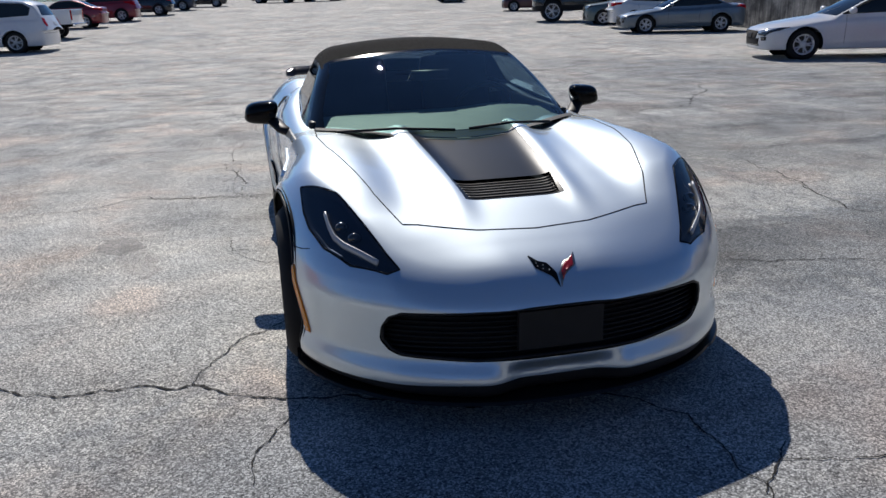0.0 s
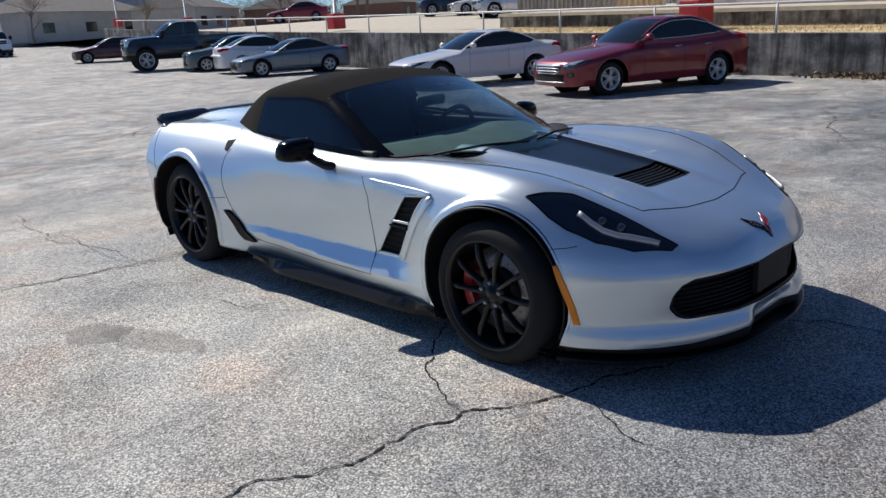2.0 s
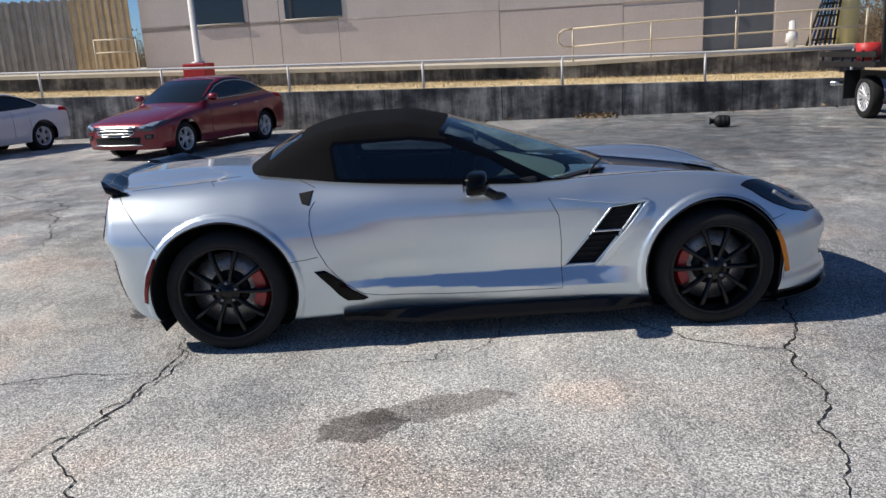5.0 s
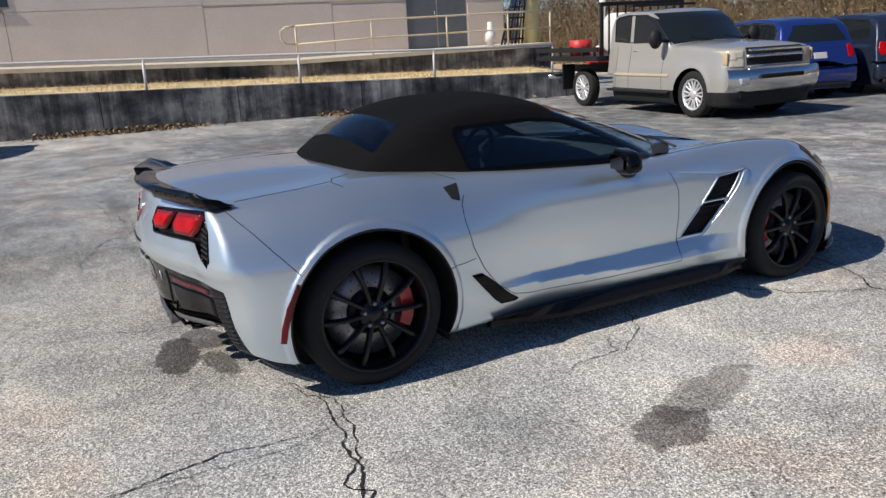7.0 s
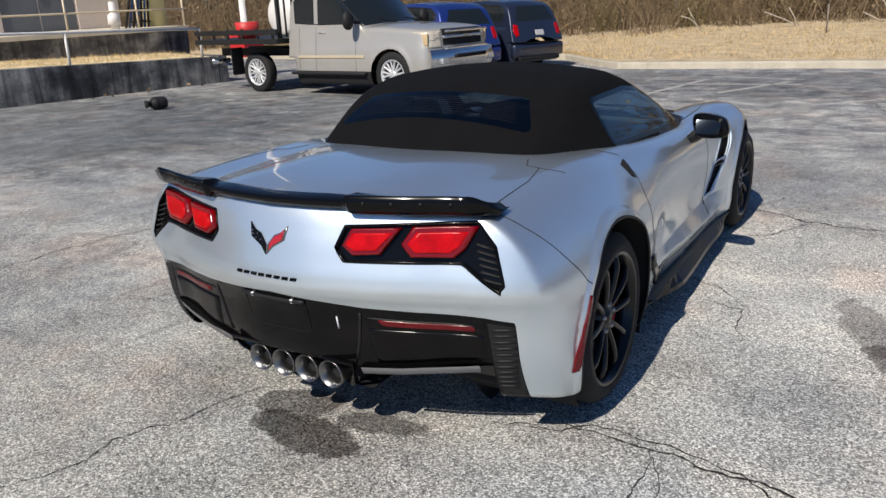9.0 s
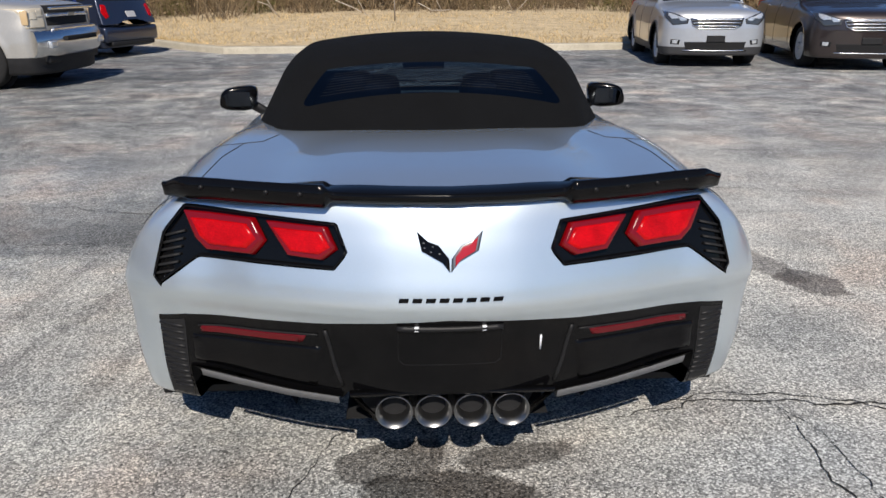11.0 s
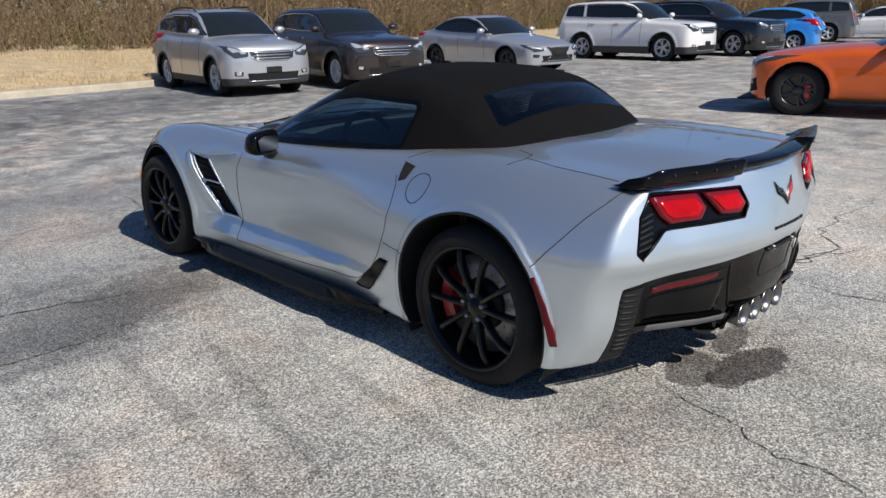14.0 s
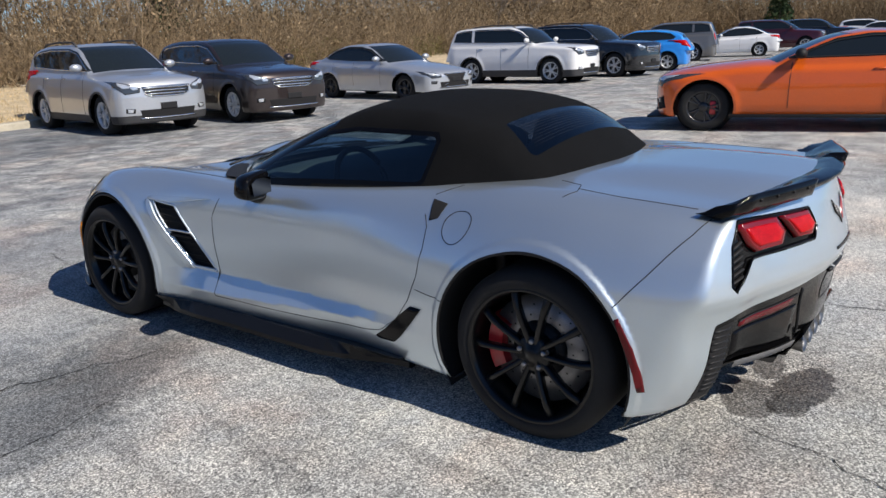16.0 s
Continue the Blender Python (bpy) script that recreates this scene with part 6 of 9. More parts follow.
BODIES = {
    "sedan": dict(front=-2.26, rear=2.30, wb=2.69, width=0.90, wheel=0.325,
                  top=[(-2.3, 0.50), (-2.22, 0.66), (-2.0, 0.76), (-1.5, 0.87), (-1.0, 0.94), (-0.7, 0.97), (0.6, 1.0), (1.4, 1.05), (2.0, 1.07), (2.25, 1.02), (2.32, 0.9)],
                  roof=[(-1.3, 0.80), (-0.95, 0.95), (-0.5, 1.18), (-0.12, 1.36), (0.25, 1.455), (0.7, 1.46), (1.15, 1.37), (1.6, 1.18), (1.95, 1.03), (2.1, 0.93)],
                  panes=[(-0.62, 1.00), (-0.1, 1.30), (0.25, 1.375), (0.7, 1.385), (1.15, 1.30), (1.50, 1.12), (1.40, 1.07), (0.5, 1.02)], pillars=(0.42, 1.18), screen=(-0.88, -0.02), back=(1.12, 1.78)),
    "coupe": dict(front=-2.25, rear=2.28, wb=2.67, width=0.89, wheel=0.318,
                  top=[(-2.3, 0.45), (-2.2, 0.62), (-2.0, 0.71), (-1.5, 0.81), (-1.0, 0.88), (-0.7, 0.91), (0.6, 0.94), (1.4, 0.99), (2.0, 1.01), (2.25, 0.97), (2.3, 0.85)],
                  roof=[(-1.3, 0.74), (-0.95, 0.89), (-0.5, 1.10), (-0.12, 1.26), (0.25, 1.345), (0.6, 1.35), (1.05, 1.25), (1.5, 1.08), (1.8, 0.97), (2.0, 0.86)],
                  panes=[(-0.60, 0.93), (-0.1, 1.19), (0.25, 1.265), (0.6, 1.275), (1.0, 1.19), (1.35, 1.03), (1.25, 0.99), (0.5, 0.96)], pillars=(0.55,), screen=(-0.88, -0.02), back=(1.05, 1.68)),
    "muscle": dict(front=-2.05, rear=2.42, wb=2.69, width=0.90, wheel=0.35,
                   top=[(-2.10, 0.50), (-2.05, 0.74), (-1.92, 0.83), (-1.5, 0.92), (-1.0, 0.975), (-0.7, 1.0), (0.6, 1.01), (1.4, 1.05), (2.0, 1.07), (2.36, 1.03), (2.42, 0.9)],
                   roof=[(-1.0, 0.82), (-0.65, 0.95), (-0.15, 1.18), (0.30, 1.34), (0.70, 1.39), (1.05, 1.38), (1.45, 1.29), (1.85, 1.13), (2.1, 1.02), (2.25, 0.9)],
                   panes=[(-0.28, 1.03), (0.28, 1.27), (0.68, 1.325), (1.0, 1.32), (1.35, 1.23), (1.65, 1.09), (1.52, 1.06), (0.6, 1.04)], pillars=(0.95,), screen=(-0.58, 0.34), back=(1.45, 1.98)),
    "suv": dict(front=-2.20, rear=2.26, wb=2.72, width=0.92, wheel=0.36,
                top=[(-2.25, 0.62), (-2.19, 0.86), (-2.05, 0.98), (-1.6, 1.06), (-1.2, 1.11), (-0.8, 1.14), (0.6, 1.15), (1.6, 1.17), (2.15, 1.16), (2.3, 1.05)],
                roof=[(-1.45, 0.95), (-1.12, 1.10), (-0.68, 1.36), (-0.28, 1.56), (0.15, 1.645), (1.0, 1.66), (1.6, 1.62), (1.95, 1.53), (2.12, 1.30), (2.26, 1.02)],
                panes=[(-0.80, 1.15), (-0.26, 1.48), (0.12, 1.555), (1.0, 1.565), (1.6, 1.52), (1.88, 1.43), (1.80, 1.24), (0.6, 1.18)], pillars=(0.28, 1.15), screen=(-1.04, -0.17), back=(1.96, 2.28)),
    "bigsuv": dict(front=-2.42, rear=2.45, wb=2.87, width=0.97, wheel=0.39,
                   top=[(-2.47, 0.70), (-2.41, 1.00), (-2.26, 1.10), (-1.6, 1.17), (-1.1, 1.20), (-0.8, 1.22), (0.6, 1.22), (1.6, 1.24), (2.35, 1.24), (2.47, 1.10)],
                   roof=[(-1.4, 1.02), (-1.1, 1.18), (-0.68, 1.46), (-0.32, 1.66), (0.1, 1.755), (1.0, 1.775), (1.8, 1.75), (2.15, 1.70), (2.32, 1.45), (2.44, 1.10)],
                   panes=[(-0.80, 1.25), (-0.30, 1.58), (0.1, 1.665), (1.0, 1.68), (1.8, 1.655), (2.08, 1.60), (2.16, 1.32), (0.6, 1.27)], pillars=(0.30, 1.22), screen=(-1.02, -0.20), back=(2.14, 2.46)),
    "hatch": dict(front=-2.15, rear=2.12, wb=2.65, width=0.91, wheel=0.33,
                  top=[(-2.2, 0.50), (-2.1, 0.70), (-1.9, 0.80), (-1.4, 0.91), (-0.95, 0.99), (-0.7, 1.02), (0.6, 1.05), (1.6, 1.09), (2.0, 1.08), (2.15, 0.95)],
                  roof=[(-1.25, 0.85), (-0.92, 1.0), (-0.5, 1.22), (-0.1, 1.40), (0.25, 1.475), (0.9, 1.48), (1.45, 1.42), (1.80, 1.32), (2.02, 1.10), (2.15, 0.93)],
                  panes=[(-0.62, 1.05), (-0.1, 1.33), (0.2, 1.395), (0.9, 1.40), (1.4, 1.33), (1.62, 1.20), (1.50, 1.13), (0.5, 1.08)], pillars=(0.42, 1.15), screen=(-0.86, 0.0), back=(1.78, 2.1)),
    "van": dict(front=-2.5, rear=2.55, wb=3.03, width=0.99, wheel=0.345,
                top=[(-2.55, 0.55), (-2.45, 0.78), (-2.2, 0.90), (-1.8, 1.0), (-1.4, 1.06), (0.6, 1.10), (1.8, 1.14), (2.4, 1.13), (2.55, 1.0)],
                roof=[(-1.95, 0.90), (-1.6, 1.08), (-1.1, 1.38), (-0.6, 1.62), (-0.1, 1.73), (1.0, 1.75), (1.9, 1.70), (2.25, 1.58), (2.45, 1.30), (2.56, 1.05)],
                panes=[(-1.25, 1.14), (-0.55, 1.53), (0.0, 1.625), (1.0, 1.64), (1.9, 1.59), (2.12, 1.46), (2.05, 1.22), (0.6, 1.14)], pillars=(-0.1, 1.05), screen=(-1.5, -0.5), back=(2.22, 2.55)),
    "cab": dict(front=-2.52, rear=1.02, wb=3.65, width=0.99, wheel=0.40, origin=-1.55,
                top=[(-2.56, 0.95), (-2.50, 1.13), (-2.3, 1.21), (-1.6, 1.27), (-1.2, 1.29), (0.6, 1.29), (0.98, 1.27), (1.06, 1.15)],
                roof=[(-1.35, 1.08), (-1.12, 1.24), (-0.75, 1.55), (-0.42, 1.80), (-0.1, 1.90), (0.5, 1.92), (0.9, 1.88), (1.0, 1.70), (1.06, 1.1)],
                panes=[(-0.88, 1.30), (-0.40, 1.70), (-0.10, 1.80), (0.5, 1.82), (0.80, 1.79), (0.88, 1.74), (0.86, 1.34), (0.2, 1.30)], pillars=(0.28,), screen=(-1.06, -0.36), back=(0.96, 1.06)),
}
CAR_CACHE = {}


def car_skin(style):
    if style in CAR_CACHE:
        return CAR_CACHE[style]
    S = BODIES[style]
    top_f, roof_f = spline(S["top"]), spline(S["roof"])
    W = S["width"]
    side_f = spline([(0.1, -0.07), (0.25, -0.03), (0.4, -0.005), (0.6, 0.0), (0.8, -0.018), (1.0, -0.06), (1.3, -0.12)])
    cab_f = spline([(0.8, 0.0), (1.0, -0.045), (1.3, -0.15), (1.6, -0.25), (1.9, -0.36)])
    f_y, r_y = S["front"], S["rear"]
    tumble = {"cab": 0.26, "van": 0.62, "suv": 0.75, "bigsuv": 0.6}.get(style, 0.9)
    o = S.get("origin", 0.0)
    axles = (-1.345, 1.345) if style != "cab" else (-1.55, 9.0)
    if style == "van":
        axles = (-1.515, 1.515)
    if style == "suv":
        axles = (-1.36, 1.36)
    if style == "bigsuv":
        axles = (-1.45, 1.42)
    ar = S["wheel"] + 0.055

    def field(x, y, z):
        X = np.abs(x)
        a = (z - top_f(y) + 0.10 * (X / W) ** 4 + 0.02 * (X / W) ** 2) * 0.95
        taper = 0.10 * step(0.55, 0.0, (y - f_y)) ** 2 + 0.07 * step(0.5, 0.0, (r_y - y)) ** 2
        w = W + side_f(z) - taper
        for cy in axles:
            rr = np.hypot(y - cy, z - S["wheel"])
            w = w + 0.014 * np.exp(-((rr - ar - 0.02) / 0.05) ** 2)
        b = X - w
        low = np.abs(z - 0.55)
        c = (f_y + 0.22 * (X / W) ** 3 + 0.10 * np.maximum(low - 0.12, 0) ** 1.0 - y) * 0.93
        d = (y - (r_y - 0.13 * (X / W) ** 3 - 0.10 * np.maximum(low - 0.15, 0))) * 0.95
        body = smax(smax(smax(a, b, 0.07), smax(c, d, 0.05), 0.07), 0.21 - z, 0.04)
        k = 0.30 * step(0.6, -1.2, y)
        s = y - k * X ** 2 + 0.10 * step(0.8, 2.0, y) * X ** 2
        ra = (z - roof_f(s) + 0.07 * (X / W) ** 2) * 0.85
        rb = (X - (W - 0.06 + cab_f(z) * tumble)) * 0.92
        cabin = smax(smax(ra, rb, 0.07), 0.7 - z, 0.02)
        return -smax(-body, -cabin, 0.03)

    skin = Skin(field, (-W - 0.1, f_y - 0.12, 0.1), (W + 0.1, r_y + 0.12, 2.0), 0.036)
    reg = {}
    reg["arch"] = skin.cut(lambda x, y, z: np.where(np.abs(x) > 0.55, np.minimum(np.hypot(y - axles[0], z - S["wheel"]), np.hypot(y - axles[1], z - S["wheel"])) - ar, 0.5))
    panes = S["panes"]
    post_y = {"cab": 0.30, "bigsuv": 1.42}.get(style)
    post = (lambda y: 0.05 - np.abs(y - post_y)) if post_y else (lambda y: np.full(np.shape(y), -0.5))
    reg["side"] = skin.cut(lambda x, y, z: np.where((np.abs(x) > 0.45), np.maximum(poly_sdf(y, z, panes, 0.01), post(y)), 0.5))
    belt = lambda y: top_f(y) + 0.02
    s0, s1 = S["screen"]
    reg["screen"] = skin.cut(lambda x, y, z: np.where((y < 0.5) & (z > 0.65), np.maximum(np.maximum((y - 0.28 * x * x) - s1, s0 - (y - 0.30 * x * x)), np.abs(x) - (W - 0.06 + tumble * cab_f(z) - 0.075)), 0.5))
    b0, b1 = S["back"]
    if style in ("sedan", "coupe", "muscle"):
        reg["back"] = skin.cut(lambda x, y, z: np.where((y > 0.5) & (z > 0.65), np.maximum(np.maximum(b0 - y - 0.06 * x * x, y + 0.06 * x * x - b1), np.abs(x) - (0.60 + 0.06 * step(b0, b1, y))), 0.5))
    else:
        zt = float(roof_f(b0 - 0.02)) - 0.06
        zb = float(top_f(b0 - 0.1)) + 0.06
        reg["back"] = skin.cut(lambda x, y, z: np.where(y > b0 - 0.35, np.maximum(np.maximum(z - zt, zb - z), np.abs(x) - (0.70 - 0.18 * step(zb, zt, z))), 0.5))
    reg["sill"] = skin.cut(lambda x, y, z: z - {"suv": 0.36, "bigsuv": 0.42, "cab": 0.46}.get(style, 0.30))
    CAR_CACHE[style] = (skin, reg, S, axles)
    return CAR_CACHE[style]


CAR_WHEELS = {}


def car_wheel(parent, x, y, r, rim_mat, spokes=5):
    s = 1 if x > 0 else -1
    holder = new("wheel")
    holder.parent = parent
    holder.location = (x, y, r)
    key = (s, round(r, 3), rim_mat.name, spokes)
    if key not in CAR_WHEELS:
        rr = r * 0.66
        prof = [(-0.2, rr), (-0.2, r - 0.02), (-0.17, r), (-0.02, r), (0.008, r - 0.025), (0.012, rr + 0.03), (0.0, rr)]
        v, f = lathe_mesh([(s * a, b) for a, b in prof], 36)
        t = raw("tyre", v, f, M_TYRE, holder)
        v, f = lathe_mesh([(s * a, b) for a, b in [(0.004, rr + 0.006), (0.006, rr - 0.012), (-0.05, rr - 0.03), (-0.18, rr - 0.02)]], 36)
        n0 = len(v)
        for k in range(spokes):
            for sg in (-1, 1):
                base = len(v)
                for q in (0.0, 0.5, 1.0):
                    rad = 0.03 + (rr - 0.035) * q
                    ang = 2 * math.pi * k / spokes + sg * (0.10 + 0.10 * q)
                    er, et = (math.cos(ang), math.sin(ang)), (-math.sin(ang), math.cos(ang))
                    w = 0.022 - 0.006 * q
                    for dx, dt in ((-0.045, -w), (-0.008 - 0.012 * (1 - q), -w * 0.7), (-0.008 - 0.012 * (1 - q), w * 0.7), (-0.045, w)):
                        v.append((s * dx, er[0] * rad + et[0] * dt, er[1] * rad + et[1] * dt))
                for i in range(2):
                    for j in range(4):
                        a, b = base + i * 4 + j, base + i * 4 + (j + 1) % 4
                        f.append((a, b, b + 4, a + 4))
        c0 = len(v)
        hv, hf = lathe_mesh([(s * -0.05, 0.075), (s * -0.012, 0.07), (s * -0.006, 0.03), (s * -0.004, 0.0)], 16)
        v += hv
        f += [tuple(i + c0 for i in q) for q in hf]
        m = raw("rim", v, f, rim_mat, holder)
        dv, df = lathe_mesh([(s * -0.07, 0.0), (s * -0.07, rr - 0.02)], 24)
        d = raw("brake_shield", dv, df, M_RIM_DARK, holder)
        CAR_WHEELS[key] = (t.data, m.data, d.data)
    else:
        for nm, me in zip(("tyre", "rim", "brake_shield"), CAR_WHEELS[key]):
            ob = new(nm, me)
            ob.parent = holder


def heading_pose(x, y, hx, hy, z=0.0):
    return Matrix.Translation((x, y, z)) @ Matrix.Rotation(math.atan2(hx, -hy), 4, "Z")


def car(name, label, style, paint, m, rim=None, group="parked cars", scale=(1, 1, 1), details=True, lamp=None, category="car", trim=None, rails=False, chrome_grille=False,
        cladding=False, spokes=5, lift=0.0, dark_mirrors=False, spindle=False):
    skin, reg, S, axles = car_skin(style)
    root = thing(name, label, category, group, m @ Matrix.Diagonal((*scale, 1)))
    rim, lamp, trim = rim or M_RIM, lamp or M_LAMP, trim or M_CLADDING
    z_up = lift
    key = ("mesh", style)
    c = skin.V[skin.F].mean(1)
    masks = {}
    glassm = (reg["side"] | reg["screen"] | reg["back"]) & ~reg["arch"]
    masks["body"] = ~glassm & ~reg["arch"] & ~reg["sill"]
    masks["sill"] = ~glassm & ~reg["arch"] & reg["sill"]
    masks["windscreen"] = reg["screen"] & ~reg["arch"]
    masks["rear_window"] = reg["back"] & ~reg["screen"] & ~reg["arch"]
    sd = reg["side"] & ~reg["screen"] & ~reg["back"] & ~reg["arch"]
    cuts = [-9, *S["pillars"], 9]
    if key not in CAR_CACHE:
        CAR_CACHE[key] = {}
    cache = CAR_CACHE[key]

    def piece(nm, ident, mask, material, lf=0.0):
        if ident not in cache:
            ob = skin.object(nm, mask, None, root, lift=lf)
            cache[ident] = ob.data
            ob.data.materials.append(material)
        else:
            ob = new(nm, cache[ident].copy())
            ob.data.materials.clear()
            ob.data.materials.append(material)
            ob.parent = root
        ob.location.z = z_up
        return ob

    piece("body", "body", masks["body"], paint)
    piece("sill", "sill", masks["sill"], M_PLASTIC if style == "cab" else trim if cladding else paint)
    piece("windscreen", "windscreen", masks["windscreen"], M_AUTO_GLASS, -0.004)
    piece("rear_window", "rear_window", masks["rear_window"], M_AUTO_GLASS, -0.004)
    for s in (True, False):
        for i, (a, b) in enumerate(zip(cuts, cuts[1:])):
            piece("side_window", f"side{s}{i}", sd & ((c[:, 0] > 0) == s) & (c[:, 1] > a) & (c[:, 1] <= b), M_AUTO_GLASS, -0.004)
    W, fy, ry = S["width"], S["front"], S["rear"]
    for y in axles:
        if y < 5:
            for x in (W - 0.055, -W + 0.055):
                car_wheel(root, x, y, S["wheel"], rim, spokes)
    if z_up:
        for ch in root.children:
            if ch.name.startswith("wheel"):
                ch.scale = (1.15, 1.3, 1.3)
                ch.location.z = S["wheel"] * 1.3
    part("underbody", box_bm((2 * W - 0.3, (ry - fy) - 0.5, 0.25), (0, (fy + ry) / 2, 0.36 + z_up), 0.03), M_DARK, root)
    for y in axles:
        if y < 5:
            for s in (1, -1):
                v, f = lathe_mesh([(0, 0.0), (0, S["wheel"] + 0.06)], 24)
                raw("wheel_well", [(s * (W - 0.27) + p[0], y + p[1], S["wheel"] + p[2] + z_up) for p in v], f, M_DARK, root)
    if not details:
        return root
    H = float(spline(S["top"])(fy + 0.25))
    put = []
    tall = style in ("suv", "bigsuv", "cab", "van")
    zl = H - (0.13 if not tall else 0.17)
    for s in (1, -1):
        if style == "cab":
            hl = [(s * 0.63, zl + 0.09), (s * 0.90, zl + 0.08), (s * 0.91, zl - 0.19), (s * 0.64, zl - 0.19)]
        else:
            k = 1.25 if tall else 1.0
            hl = [(s * 0.48, zl), (s * 0.66, zl + 0.06 * k), (s * 0.85, zl + 0.10 * k), (s * 0.87, zl + 0.03), (s * 0.74, zl - 0.085 * k), (s * 0.50, zl - 0.065 * k)]
        hp = np.array(hl)
        hc = hp.mean(0)
        lampob = skin.plate("headlamp", hl, "xz", fy + 0.2, lamp if style == "cab" else M_LAMP_DARK, root, lift=0.010)
        put.append(lampob)
        for qx, qs in ((0.16, 0.42), (-0.22, 0.34)):
            cx = hc + (hp[2 if style != "cab" else 1] - hc) * qx * 2.0 if qx > 0 else hc + (hp[0] - hc) * 0.45
            put.append(skin.plate("reflector", [tuple(cx + (p - hc) * qs) for p in hp], "xz", fy + 0.2, lamp, root, lift=0.017, rim=0.012))
        zt = float(spline(S["top"])(ry - 0.25)) - 0.12
        if style in ("sedan", "coupe", "muscle"):
            tl = [(s * 0.50, zt + 0.03), (s * 0.80, zt + 0.05), (s * 0.86, zt - 0.02), (s * 0.78, zt - 0.10), (s * 0.55, zt - 0.09)]
        else:
            tl = [(s * 0.68, zt + 0.10), (s * 0.80, zt + 0.12), (s * 0.86, zt - 0.05), (s * 0.80, zt - 0.18), (s * 0.70, zt - 0.15)]
        if style != "cab":
            put.append(skin.plate("tail_lamp", tl, "xz", ry - 0.15, M_LENS_RED, root, lift=0.012))
        put.append(skin.plate("fog_lamp", [(s * 0.60, 0.48), (s * 0.76, 0.49), (s * 0.76, 0.41), (s * 0.62, 0.40)], "xz", fy + 0.1, M_DARK, root, lift=0.006))
        put.append(skin.plate("fog_lens", [(s * 0.64, 0.475), (s * 0.73, 0.478), (s * 0.73, 0.42), (s * 0.65, 0.415)], "xz", fy + 0.1, M_LAMP if tall else M_LAMP_DARK, root, lift=0.012, rim=0.008))
        pl = S["panes"]
        put.append(skin.line("window_trim", [(s * (W - 0.12), y, z) for y, z in pl], 0.011, M_CHROME if chrome_grille else M_PLASTIC, root, True, lift=0.0, fine=0.12, sides=4))
        # door seams, handles, mirror
        zb = float(spline(S["top"])(0.3))
        for y in (S["screen"][0] + 0.32, S["pillars"][0], S["pillars"][-1] if len(S["pillars"]) > 1 else S["pillars"][0] + 0.45):
            put.append(skin.line("door_seam", [(s * W, y, 0.34), (s * W, y, 0.6), (s * (W - 0.03), y + 0.02, zb - 0.02)], 0.004, M_GAP, root, lift=0.0, fine=0.06, sides=4))
        for y in S["pillars"][:2]:
            put.append(skin.line("door_handle", [(s * W, y - 0.22, zb - 0.13), (s * W, y - 0.06, zb - 0.125)], 0.012, M_CHROME if chrome_grille else paint, root, lift=0.008, fine=0.08, sides=6))
        ym = S["panes"][0][0] + 0.14
        zm = S["panes"][0][1] + 0.08
        bm = bmesh.new()
        bmesh.ops.create_uvsphere(bm, u_segments=12, v_segments=8, radius=1)
        bmesh.ops.scale(bm, vec=(0.12, 0.075, 0.075) if style != "cab" else (0.13, 0.09, 0.17), verts=bm.verts)
        bmesh.ops.translate(bm, vec=(s * (W + 0.015 + (0.12 if style == "cab" else 0)), ym, zm - 0.02), verts=bm.verts)
        mob = part("door_mirror", bm, M_PLASTIC if style == "cab" or dark_mirrors else paint, root)
        put.append(mob)
        put.append(tube("mirror_arm", [(s * (W - 0.14), ym - 0.02, zm - 0.06), (s * (W + 0.02), ym - 0.01, zm - 0.05)], 0.025, M_PLASTIC, root, 6))
    zg = zl - 0.02
    if style == "cab":
        for z0, z1 in ((zl + 0.01, zl + 0.12), (zl - 0.16, zl - 0.04)):
            put.append(skin.plate("grille", [(-0.60, z1), (0.60, z1), (0.60, z0), (-0.60, z0)], "xz", fy + 0.1, M_DARK, root, lift=0.004))
        put.append(skin.line("grille_bar", [(-0.62, fy, zl - 0.015), (0.62, fy, zl - 0.015)], 0.03, M_CHROME, root, lift=0.01, fine=0.1, sides=6))
        put.append(skin.plate("grille_badge", [(-0.09, zl + 0.005), (0.09, zl + 0.005), (0.09, zl - 0.04), (-0.09, zl - 0.04)], "xz", fy, M_LAMP_AGED, root, lift=0.045))
    else:
        g = [(-0.46, zg + 0.04), (0.46, zg + 0.04), (0.42, zg - 0.09), (0.30, zg - 0.14), (-0.30, zg - 0.14), (-0.42, zg - 0.09)]
        if spindle:
            g = [(-0.40, zg + 0.05), (0.40, zg + 0.05), (0.24, zg - 0.13), (0.44, 0.32), (-0.44, 0.32), (-0.24, zg - 0.13)]
            put.append(skin.line("grille_frame", [(x, fy, z) for x, z in g], 0.012, M_CHROME, root, True, lift=0.008, fine=0.1, sides=6))
        put.append(skin.plate("grille", g, "xz", fy + 0.1, M_DARK if not chrome_grille else M_PLASTIC, root, lift=0.005))
        if chrome_grille:
            for i in range(3):
                z = zg + 0.015 - 0.055 * i
                put.append(skin.line("grille_bar", [(-0.44 + 0.02 * i, fy, z), (0.44 - 0.02 * i, fy, z)], 0.014, M_CHROME, root, lift=0.01, fine=0.1, sides=6))
        put.append(skin.plate("lower_intake", [(-0.54, 0.45), (0.54, 0.45), (0.50, 0.31), (-0.50, 0.31)], "xz", fy + 0.1, M_DARK, root, lift=0.004))
        put.append(skin.line("intake_trim", [(-0.56, fy, 0.30), (0.56, fy, 0.30)], 0.014, M_CHROME if chrome_grille else trim, root, lift=0.008, fine=0.1, sides=6))
